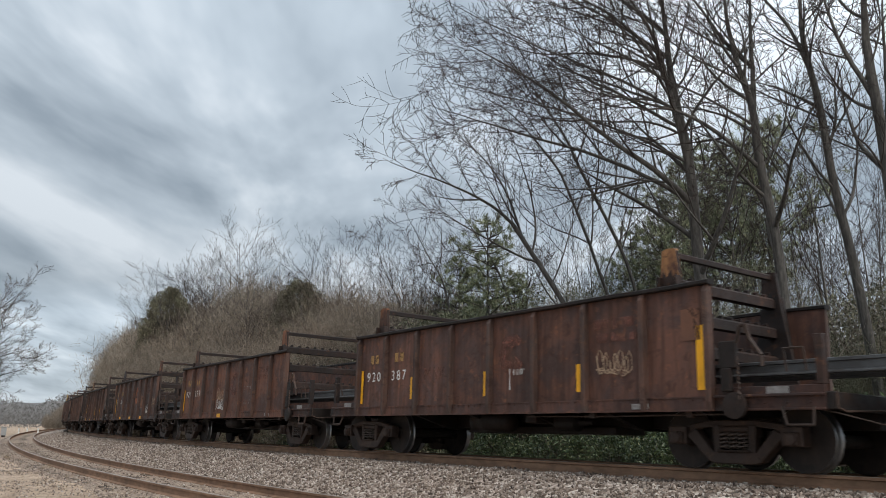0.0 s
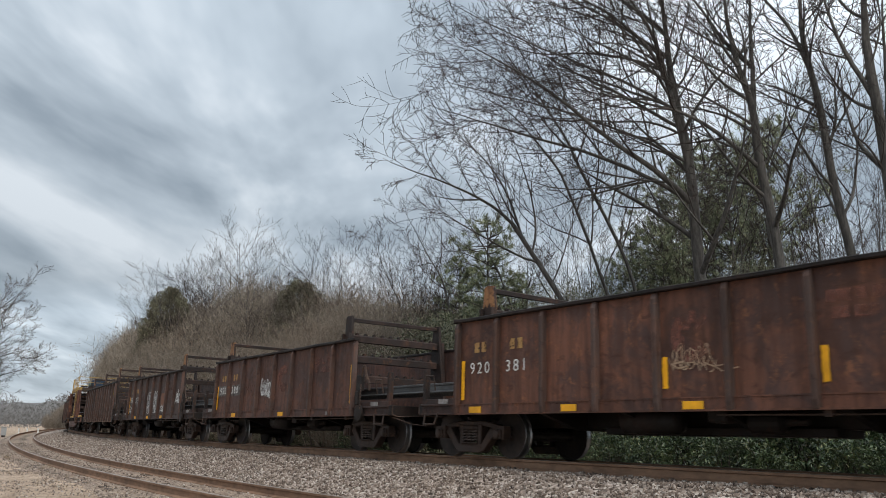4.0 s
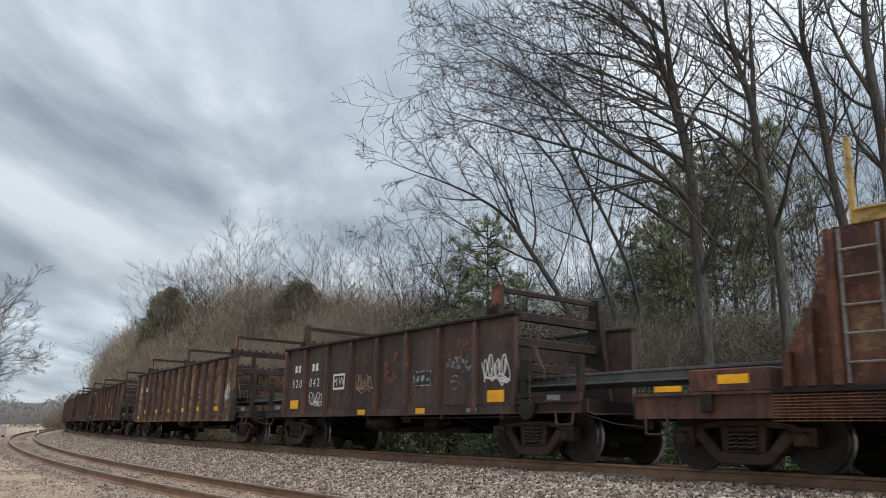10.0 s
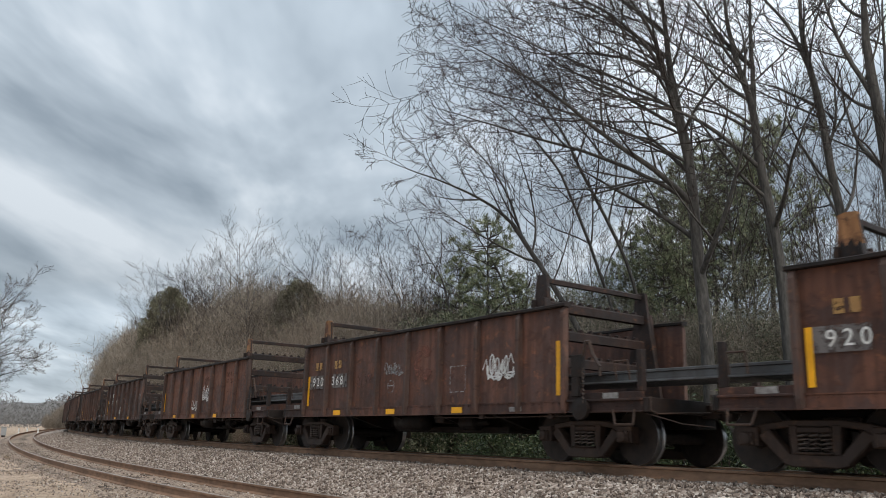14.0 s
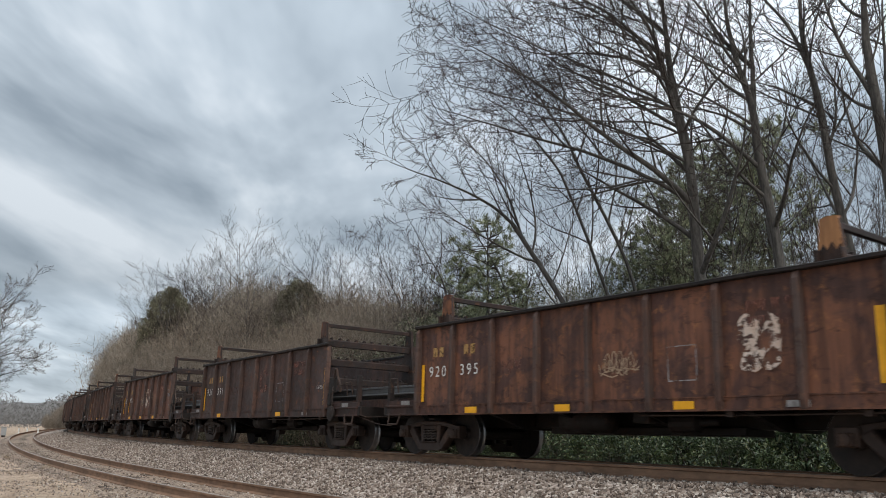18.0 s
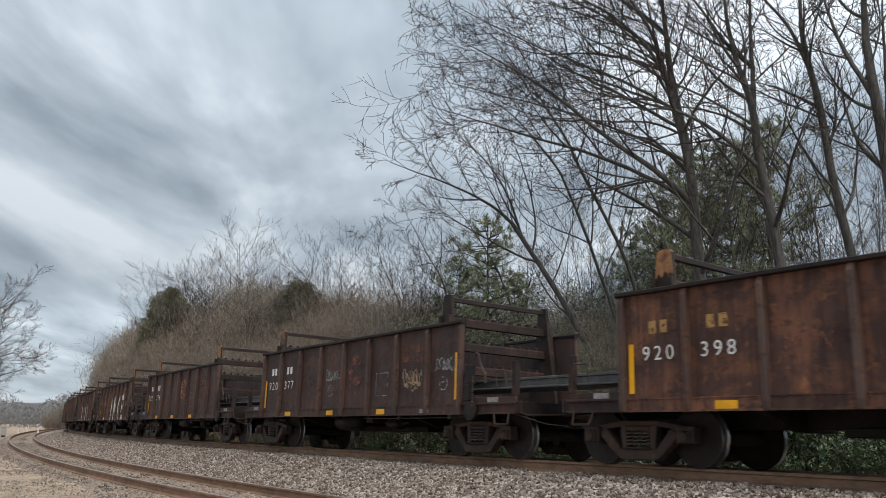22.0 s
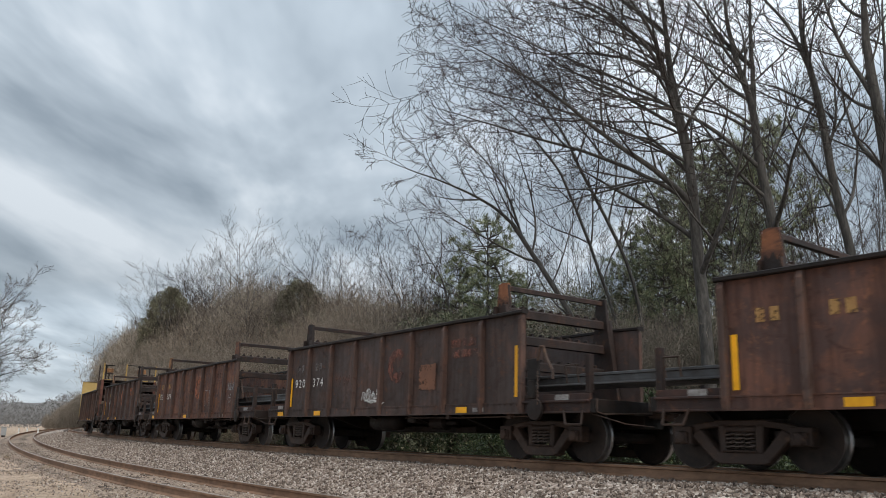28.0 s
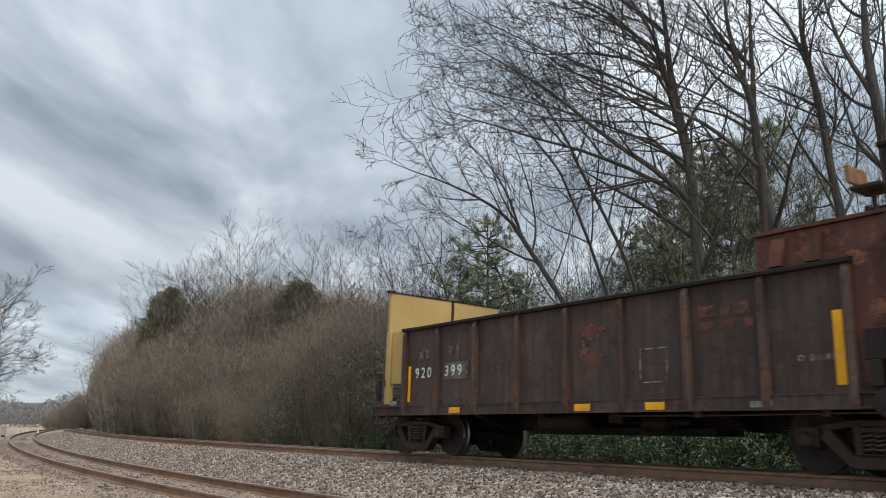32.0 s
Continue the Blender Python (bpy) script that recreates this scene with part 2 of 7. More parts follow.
def part(name, shape, material, parent, label="", bevel=0.0, smooth=False):
    mats = material if isinstance(material, (tuple, list)) else (material,)
    ob = new(name, shape.mesh(name, *mats, bevel=bevel, smooth=smooth) if isinstance(shape, Shape) else shape)
    ob.parent = parent
    return tagged(ob, label)


def empty(name, m=None):
    ob = new(name)
    ob.empty_display_size = 0.2
    if m is not None:
        ob.matrix_basis = m
    return ob


# ---- the two tracks: lines on the plan ----
STEP = 0.5
ARC = np.arange(-60.0, 460.0, STEP)


def line_of(x0, y0, turn, k_near, k_far, s_mid, blend, grade):
    bend = k_near + (k_far - k_near) / (1 + np.exp(np.clip(-(ARC - s_mid) / blend, -60, 60)))
    head = np.cumsum(-bend * STEP)
    i0 = int(np.searchsorted(ARC, 0))
    head += turn - head[i0]
    x, y = np.cumsum(np.cos(head) * STEP), np.cumsum(np.sin(head) * STEP)
    return x + x0 - x[i0], y + y0 - y[i0], head, grade * np.clip(ARC, -60, 150)


MAIN = line_of(1.8836, 15.757, 2.19659, 0.0034, 0.00162, 35.9, 0.6, -0.00653)
SIDING = line_of(-1.923, 13.295, 2.22667, 0.00497, 0.00226, 26.4, 5.3, -0.00267)
BANK = 0.0396
SIDING_LOW = -0.5686


def on_line(line, s):
    return [float(np.interp(s, ARC, c)) for c in line]


def rail_pose(s):
    """Pose on the main track at arc length s: x along the train's way, y away from the camera, z up from the rail heads."""
    x, y, h, z = on_line(MAIN, s)
    m = Matrix.Translation((x, y, z - 0.755 * math.sin(BANK))) @ Matrix.Rotation(h + math.pi, 4, "Z")
    climb = on_line(MAIN, s - 1.0)[3] - z
    return m @ Matrix.Rotation(-climb, 4, "Y") @ Matrix.Rotation(-BANK, 4, "X")


def at_main(s, off, z=0.0):
    """World point at arc length s and off metres from the centre line (positive: towards the camera)."""
    x, y, h, zz = on_line(MAIN, s)
    return Vector((x - math.sin(h) * off, y + math.cos(h) * off, zz + z))


# ---- ground ----
def ground_z(x, y):
    r = math.hypot(x, y)
    return -0.80 - 0.0035 * min(max(r - 15.0, 0.0), 130.0)


def soil_material():
    m, n, l, b = node_material("dry_dirt_and_leaf_litter")
    v = coords(n, l, False)
    big, mid, fine = noise_tex(n, l, v, 0.22, 4), noise_tex(n, l, v, 3.0, 9, 0.72), noise_tex(n, l, v, 26, 6, 0.7)
    c = mix_of(n, l, ramp_of(n, l, mid, (0.41, BLACK), (0.58, WHITE)), (0.52, 0.395, 0.295), (0.22, 0.152, 0.106))
    c = mix_of(n, l, ramp_of(n, l, fine, (0.46, BLACK), (0.68, WHITE)), c, (0.66, 0.55, 0.44))
    c = mix_of(n, l, ramp_of(n, l, big, (0.42, BLACK), (0.62, (0.55, 0.55, 0.55))), c, (0.22, 0.16, 0.11))
    l.new(c, b.inputs["Base Color"])
    b.inputs["Roughness"].default_value = 0.95
    b.inputs["Specular IOR Level"].default_value = 0.15
    bump_of(n, l, b, fine, 0.7, 0.04)
    return m


def gravel_material(name, pebble, tones):
    """Crushed stone: every cell of a Voronoi pattern is one stone with its own tone."""
    m, n, l, b = node_material(name)
    v = coords(n, l, False)
    cell = n.new("ShaderNodeTexVoronoi")
    cell.inputs["Scale"].default_value = pebble
    l.new(v, cell.inputs["Vector"])
    sep = n.new("ShaderNodeSeparateColor")
    l.new(cell.outputs["Color"], sep.inputs[0])
    c = ramp_of(n, l, sep.outputs[0], *tones)
    big = noise_tex(n, l, v, 0.5, 5)
    c = mix_of(n, l, ramp_of(n, l, big, (0.45, BLACK), (0.7, (0.45, 0.45, 0.45))), c, (0.20, 0.125, 0.085))
    l.new(c, b.inputs["Base Color"])
    b.inputs["Roughness"].default_value = 0.9
    b.inputs["Specular IOR Level"].default_value = 0.25
    bump_of(n, l, b, cell.outputs["Distance"], -1.0, 0.05)
    return m


STONE_TONES = ((0.0, (0.09, 0.073, 0.062)), (0.35, (0.225, 0.180, 0.150)), (0.7, (0.40, 0.335, 0.29)), (1.0, (0.58, 0.52, 0.465)))
M_SOIL = soil_material()
M_BALLAST = gravel_material("grey_crushed_stone", 17, STONE_TONES)
M_CINDER = gravel_material("brown_dirty_gravel", 20, ((0.0, (0.11, 0.082, 0.062)), (0.5, (0.23, 0.172, 0.130)), (1.0, (0.42, 0.335, 0.26))))


def stone_material():
    m, n, l, b = node_material("broken_stone")
    geo = n.new("ShaderNodeNewGeometry")
    c = ramp_of(n, l, geo.outputs["Random Per Island"], (0.0, (0.08, 0.060, 0.050)), (0.3, (0.185, 0.142, 0.115)), (0.6, (0.295, 0.237, 0.197)), (0.85, (0.42, 0.352, 0.302)), (1.0, (0.58, 0.525, 0.47)))
    v = coords(n, l, False)
    f = noise_tex(n, l, v, 60, 4)
    c = mix_of(n, l, ramp_of(n, l, f, (0.35, (0.7, 0.7, 0.7)), (0.65, WHITE)), BLACK, c)
    l.new(c, b.inputs["Base Color"])
    b.inputs["Roughness"].default_value = 0.88
    b.inputs["Specular IOR Level"].default_value = 0.3
    return m


M_STONE = stone_material()


def build_ground():
    s = Shape()
    rings = [0.0] + [0.8 * 1.115 ** k for k in range(76)]
    n = 120
    for r in rings:
        for i in range(n):
            a = 6.283185 * i / n
            x, y = r * math.cos(a), r * math.sin(a)
            w = 0.05 * noise.noise((x * 0.35, y * 0.35, 0)) + 0.02 * noise.noise((x * 1.6, y * 1.6, 3)) if r < 120 else 0.0
            s.v.append((x, y, ground_z(x, y) + w))
    for j in range(len(rings) - 1):
        for i in range(n):
            s.f.append((j * n + i, j * n + (i + 1) % n, (j + 1) * n + (i + 1) % n, (j + 1) * n + i))
    s.m = [0] * len(s.f)
    ob = new("ground", s.mesh("ground", M_SOIL, smooth=True))
    tagged(ob, "bare sandy dirt with dry leaf litter beside the tracks", "ground", kind="structure")


build_ground()


def strip(name, line, s0, s1, ds, section, material, rough=0.03):
    """A bed with a cross section of (offset, height at s) drawn along a track."""
    sh = Shape()
    ss = np.arange(s0, s1 + ds, ds)
    k = len(section)
    for s in ss:
        x, y, h, z = on_line(line, s)
        for o, zf in section:
            px, py = x - math.sin(h) * o, y + math.cos(h) * o
            w = rough * noise.noise((px * 1.3, py * 1.3, 0)) + rough * 0.6 * noise.noise((px * 4, py * 4, 5))
            sh.v.append((px, py, zf(s, z) + w))
    for j in range(len(ss) - 1):
        for i in range(k - 1):
            sh.f.append((j * k + i, j * k + i + 1, (j + 1) * k + i + 1, (j + 1) * k + i))
    sh.m = [0] * len(sh.f)
    return new(name, sh.mesh(name, material, smooth=True))


def siding_bed_z(s):
    return SIDING_LOW + on_line(SIDING, s)[3] - 0.19


def main_section():
    def rel(dz):
        return lambda s, z: z + dz
    top = [(-4.4, rel(-1.1)), (-3.0, rel(-0.75)), (-1.8, rel(-0.36)), (-1.2, rel(-0.27)), (-0.6, rel(-0.25)), (0, rel(-0.235)), (0.7, rel(-0.20)), (1.3, rel(-0.185)), (1.7, rel(-0.195))]
    for o in (2.0, 2.3, 2.6, 2.9, 3.2, 3.5):
        f = (o - 1.7) / 1.9
        top.append((o, lambda s, z, f=f: (z - 0.195) * (1 - f) + (siding_bed_z(s) - 0.01) * f))
    top.append((4.2, lambda s, z: siding_bed_z(s) - 0.10))
    return top


ballast = strip("ballast_bed", MAIN, -50, 300, 0.5, main_section(), M_BALLAST)
tagged(ballast, "grey crushed stone ballast shoulder under the main track", "ballast", kind="structure")
cinder = strip("siding_bed", SIDING, -50, 300, 0.5, [(o, (lambda s, z, d=d: siding_bed_z(s) + d)) for o, d in ((-1.9, -0.12), (-1.3, -0.02), (-0.7, 0.005), (0, -0.015), (0.7, 0.005), (1.3, -0.015), (1.9, -0.07), (2.6, -0.2))], M_CINDER, 0.025)
tagged(cinder, "brown dirty gravel bed of the side track", "ballast", kind="structure")


RAIL_PROFILE = [(-0.075, -0.186), (0.075, -0.186), (0.075, -0.172), (0.012, -0.145), (0.009, -0.05), (0.036, -0.04), (0.036, -0.006), (0.028, 0), (-0.028, 0), (-0.036, -0.006), (-0.036, -0.04), (-0.009, -0.05), (-0.012, -0.145), (-0.075, -0.172)]


def rail(line, off, low, s0, s1, parent, label, ds=1.5, lean=0.0):
    sh = Shape()
    ss = np.arange(s0, s1 + ds, ds)
    k = len(RAIL_PROFILE)
    for s in ss:
        x, y, h, z = on_line(line, s)
        for o, dz in RAIL_PROFILE:
            q = off + o
            sh.v.append((x - math.sin(h) * q, y + math.cos(h) * q, z + low + dz + o * math.sin(lean)))
    for j in range(len(ss) - 1):
        for i in range(k):
            i2 = (i + 1) % k
            sh.f.append((j * k + i, j * k + i2, (j + 1) * k + i2, (j + 1) * k + i))
            sh.m.append(1 if i in (6, 7, 8) else 0)
    return part("rail", sh, (M_RAIL, M_RAILTOP), parent, label)


def sleeper_mesh():
    sh = Shape().box(-0.115, 0.115, -1.3, 1.3, -0.17, 0.0)
    return sh.mesh("sleeper", M_TIE, bevel=0.012)


def track(name, line, low, lean, label, s0, s1, sleepers, tie_z):
    top = tagged(empty(name), label, "railway track", kind="structure")
    for o in (0.755, -0.755):
        rail(line, o, low + (o - 0.755) * math.sin(lean), s0, s1, top, "rusty steel rail with a worn head", lean=lean)
    me = sleeper_mesh()
    rng = random.Random(4)
    for k in range(*sleepers):
        s = k * 0.52 + rng.uniform(-0.03, 0.03)
        x, y, h, z = on_line(line, s)
        ob = new("sleeper", me)
        ob.parent = top
        ob.matrix_basis = Matrix.Translation((x, y, z + low - 0.755 * math.sin(lean) + tie_z + rng.uniform(-0.012, 0.006))) @ Matrix.Rotation(h + math.pi + rng.uniform(-0.02, 0.02), 4, "Z") @ Matrix.Rotation(-lean, 4, "X")
    return top


track("main_track", MAIN, 0.0, BANK, "curved main railway track with rusty rails on ballast", -45, 320, (-24, 230), -0.188)
track("side_track", SIDING, SIDING_LOW, 0.0, "curved side track with brown rails sunk in dirt", -45, 320, (-24, 250), -0.200)


def loose_stones():
    """Crushed stone lying on the shoulder, thick near the camera and thinner far off."""
    rng = np.random.RandomState(7)
    base = np.array([(1, 0, 0), (-1, 0, 0), (0, 1, 0), (0, -1, 0), (0, 0, 1), (0, 0, -1)], float)
    tri = np.array([(0, 2, 4), (2, 1, 4), (1, 3, 4), (3, 0, 4), (2, 0, 5), (1, 2, 5), (3, 1, 5), (0, 3, 5)])
    V, F = [], []
    k = 0
    for _ in range(5200):
        s, o = rng.uniform(-6, 46), rng.uniform(-1.6, 1.5)
        x, y, h, z = on_line(SIDING, s)
        r = 0.026 * rng.uniform(0.5, 1.3)
        v = base * (rng.uniform(0.6, 1.25, (6, 1)) * r) * rng.uniform(0.65, 1.1, 3)
        q, _r = np.linalg.qr(rng.normal(size=(3, 3)))
        V.append(v @ q + (x - math.sin(h) * o, y + math.cos(h) * o, siding_bed_z(s) + r * 0.3))
        F.append(tri + k)
        k += 6
    for _ in range(7000):
        s, o = rng.uniform(-6, 30), 1.5 + abs(rng.normal()) * 2.2
        x, y, h, z = on_line(SIDING, s)
        px, py = x - math.sin(h) * o, y + math.cos(h) * o
        r = 0.020 * rng.uniform(0.5, 1.5)
        w = 0.05 * noise.noise((px * 0.35, py * 0.35, 0)) + 0.02 * noise.noise((px * 1.6, py * 1.6, 3))
        v = base * (rng.uniform(0.6, 1.25, (6, 1)) * r) * rng.uniform(0.65, 1.1, 3)
        V.append(v + (px, py, max(ground_z(px, py) + w, siding_bed_z(s) - 0.07 - 0.18 * (o - 1.9) if o < 2.6 else -9) + r * 0.3))
        F.append(tri + k)
        k += 6
    for s0, s1, count, size in ((-9, 4, 13000, 0.031), (4, 16, 11000, 0.032), (16, 34, 9000, 0.036), (34, 70, 6000, 0.045)):
        for _ in range(count):
            s, o = rng.uniform(s0, s1), rng.uniform(0.95, 3.75)
            x, y, h, z = on_line(MAIN, s)
            px, py = x - math.sin(h) * o, y + math.cos(h) * o
            w = 0.03 * noise.noise((px * 1.3, py * 1.3, 0)) + 0.018 * noise.noise((px * 4, py * 4, 5))
            f = (o - 1.7) / 1.9
            zz = z - 0.187 if o < 1.7 else (z - 0.195) * (1 - f) + (siding_bed_z(s) - 0.01) * f
            r = size * rng.uniform(0.6, 1.35)
            v = base * (rng.uniform(0.6, 1.25, (6, 1)) * r) * rng.uniform(0.65, 1.1, 3)
            q, _r = np.linalg.qr(rng.normal(size=(3, 3)))
            V.append(v @ q + (px, py, zz + w + r * 0.35))
            F.append(tri + k)
            k += 6
    me = bpy.data.meshes.new("ballast_stones")
    me.from_pydata(np.concatenate(V).tolist(), [], np.concatenate(F).tolist())
    me.materials.append(M_STONE)
    ob = new("ballast_stones", me)
    tagged(ob, "loose broken grey and pinkish ballast stones on the shoulder", "gravel", kind="stuff")


loose_stones()


# ---- the work train ----
SILL, TOP, WIDE = 0.757, 2.521, 1.52
WHEEL_R = 0.42
LINK = 13.235
SKIN = WIDE - 0.10
FRONT, REAR = 6.24, -5.79


def wheel_mesh():
    s = Shape()
    # plate and rim; the outer face looks to -y, the flange lies inside
    s.turned([(-0.105, 0.05), (-0.10, 0.10), (-0.045, 0.14), (-0.010, 0.24), (-0.022, 0.335), (-0.062, 0.350), (-0.068, 0.412)], 32, 0)
    s.turned([(-0.067, 0.412), (-0.060, 0.418), (0.030, 0.424), (0.045, 0.445), (0.060, 0.445)], 32, 1)
    s.turned([(0.061, 0.445), (0.070, 0.40), (0.050, 0.34), (0.02, 0.30), (0.05, 0.12)], 32, 0)
    return s.mesh("wheel", M_WHEEL, M_TREAD)


def side_frame_mesh():
    """Cast truss side frame of a bogie, in the x-z plane."""
    s = Shape()
    y0, y1 = -0.06, 0.06
    s.prism([(-1.02, 0.36), (-1.02, 0.53), (-0.70, 0.61), (-0.34, 0.66), (0.34, 0.66), (0.70, 0.61), (1.02, 0.53), (1.02, 0.36), (0.74, 0.36), (0.70, 0.47), (0.58, 0.54), (0.3, 0.575), (-0.3, 0.575), (-0.58, 0.54), (-0.70, 0.47), (-0.74, 0.36)], "y", y0, y1)
    for q in (-1, 1):
        s.prism([(q * 0.76, 0.46), (q * 0.60, 0.545), (q * 0.31, 0.22), (q * 0.40, 0.12)], "y", y0 - 0.025, y1 + 0.025)
        s.prism([(q * 0.34, 0.60), (q * 0.22, 0.60), (q * 0.205, 0.24), (q * 0.31, 0.22)], "y", y0 - 0.015, y1 + 0.015)
    s.prism([(-0.42, 0.12), (-0.33, 0.245), (0.33, 0.245), (0.42, 0.12), (0.30, 0.085), (-0.30, 0.085)], "y", y0 - 0.03, y1 + 0.03)
    s.box(-0.25, 0.25, y0 - 0.07, y1 + 0.03, 0.238, 0.268)
    s.box(-0.22, 0.22, y0 - 0.02, y1 + 0.02, 0.50, 0.575)
    return s.mesh("side_frame", M_CAST, bevel=0.014)


def spring_mesh(dx):
    s = Shape()
    pts = [Vector((dx + 0.062 * math.cos(a * 0.8), -0.05 + 0.062 * math.sin(a * 0.8), 0.275 + 0.0066 * a)) for a in range(34)]
    limb_ring(s, pts, [0.0145] * 34, 5)
    return s.mesh("spring", M_SPRING, smooth=True)


M_CAST = weathered("brown_cast_steel", (0.050, 0.034, 0.028), (0.080, 0.048, 0.035), (0.17, 0.10, 0.066), streak=0.3)
M_SPRING = simple("brown_spring_steel", (0.13, 0.10, 0.085), (0.08, 0.06, 0.05), 20, 0.6)
MESH_WHEEL = wheel_mesh()
MESH_SPRINGS = [spring_mesh(dx) for dx in (-0.14, 0.0, 0.14)]
MESH_FRAME = side_frame_mesh()
MESH_BOLSTER = Shape().box(-0.2, 0.2, -1.02, 1.02, 0.44, 0.56).box(-0.25, 0.25, -0.35, 0.35, 0.50, 0.72).mesh("bolster", M_CAST, bevel=0.015)
MESH_BOX = Shape().box(-0.15, 0.15, -0.15, 0.02, 0.33, 0.57).box(-0.10, 0.10, -0.19, -0.14, 0.34, 0.50).turned([(-0.225, 0.03), (-0.215, 0.080), (-0.14, 0.095)], 12, at=(0, 0, 0.42)).mesh("bearing", M_CAST, bevel=0.01)
MESH_AXLE = Shape().turned([(-0.98, 0.07), (-0.80, 0.09), (0.80, 0.09), (0.98, 0.07)], 10).mesh("axle", M_WHEEL)
MESH_BRAKE = Shape().box(-0.04, 0.04, -0.86, -0.64, -0.14, 0.16).box(-0.04, 0.04, 0.64, 0.86, -0.14, 0.16).box(-0.03, 0.03, -0.7, 0.7, -0.03, 0.03).mesh("brake_beam", M_STEEL)


def bogie(car, x):
    b = part("bogie", MESH_BOLSTER, None, car, "cast steel truck with coil springs")
    b.location.x = x
    for q in (-1, 1):
        f = part("side_frame", MESH_FRAME, None, b)
        f.location.y = q * 0.99
        for me in MESH_SPRINGS:
            sp = part("spring", me, None, b)
            sp.location.y = q * 0.99
            if q == 1:
                sp.rotation_euler.z = math.pi
        for w in (-0.876, 0.876):
            bx = part("bearing", MESH_BOX, None, b)
            bx.location = (w, q * 0.97, 0)
            if q == 1:
                bx.rotation_euler.z = math.pi
    for w in (-1, 1):
        br = part("brake_beam", MESH_BRAKE, None, b)
        br.location = (w * 0.41, 0, 0.36)
    for w in (-0.876, 0.876):
        ax = part("wheelset", MESH_AXLE, None, car, "steel wheels on an axle with polished treads")
        ax.location = (x + w, 0, WHEEL_R)
        for q in (-1, 1):
            wh = part("wheel", MESH_WHEEL, None, ax)
            wh.location.y = q * 0.755
            if q == 1:
                wh.rotation_euler.z = math.pi
    return b


def rib_mesh(h, w, mat):
    """Pressed hat-shaped rib that tapers in at its foot and its head."""
    s = Shape()
    prof = ((0.0, 0.75), (0.12, 1.0), (h - 0.10, 1.0), (h, 0.55))
    for z, k in prof:
        s.v += [(-w, 0, z), (-w * 0.86, -0.10 * k, z), (w * 0.86, -0.10 * k, z), (w, 0, z)]
    for j in range(3):
        for i in range(3):
            s.f.append((j * 4 + i, j * 4 + i + 1, j * 4 + 5 + i, j * 4 + 4 + i))
    s.f += [(3, 2, 1, 0), (12, 13, 14, 15)]
    s.m = [0] * len(s.f)
    return s.mesh("rib", mat, bevel=0.010)


def rack(car, x, tall=1.0):
    """Rail rack across the car: two tapered posts joined by beams with roller pegs."""
    def up(z):
        return 1.0 + (z - 1.0) * tall
    for q in (-1, 1):
        s = Shape()
        y = q * 1.25
        s.prism([(x - 0.46, 1.0), (x + 0.46, 1.0), (x + 0.185, up(2.50)), (x + 0.125, up(3.08)), (x - 0.125, up(3.08)), (x - 0.185, up(2.50))], "y", y - 0.03, y + 0.03)
        for dx in (-0.15, 0.15):
            s.prism([(x + dx * 2.4 - 0.02, 1.0), (x + dx * 2.4 + 0.02, 1.0), (x + dx + 0.02, up(2.7)), (x + dx - 0.02, up(2.7))], "y", y + q * 0.03, y + q * 0.11)
        p = part("rack_post", s, M_RACK, car, "rusty tapered rack post", bevel=0.006)
        t = Shape().prism([(x - 0.165, up(2.66)), (x - 0.10, up(2.78)), (x - 0.05, up(2.70)), (x + 0.02, up(2.80)), (x + 0.07, up(2.68)), (x + 0.12, up(2.76)), (x + 0.165, up(2.68)), (x + 0.115, up(3.11)), (x - 0.02, up(3.125)), (x - 0.125, up(3.10))], "y", y - 0.034, y + 0.034)
        part("painted_tip", t, M_RACKTIP if q < 0 else M_RACK, p, "flaking painted post tip" if q < 0 else "")
    for z, r in ((3.04, 0.045), (2.60, 0.085), (2.12, 0.085), (1.66, 0.085), (0.985, 0.045)):
        low = z < 3
        z = up(z) if z > 1 else z
        s = Shape().prism([(x - r, z - r), (x + r, z - r), (x + r, z + r * 0.6), (x + r * 0.5, z + r), (x - r * 0.5, z + r), (x - r, z + r * 0.6)], "y", -1.22, 1.22)
        for i in range(10 if low and z > 1 else 0):
            pegs(s, x, -1.05 + i * 0.233, z + r)
        part("rack_beam", s, M_RACK, car, "rack beam with roller pegs" if low else "")


def pegs(s, x, y, z):
    s.box(x - 0.045, x + 0.045, y - 0.03, y + 0.03, z, z + 0.035).tube((x - 0.04, y, z + 0.04), (x + 0.04, y, z + 0.04), 0.018, n=6)


def yrange(q, a, b):
    """A stretch from a to b on the side q (-1: towards the camera)."""
    return (min(q * a, q * b), max(q * a, q * b))


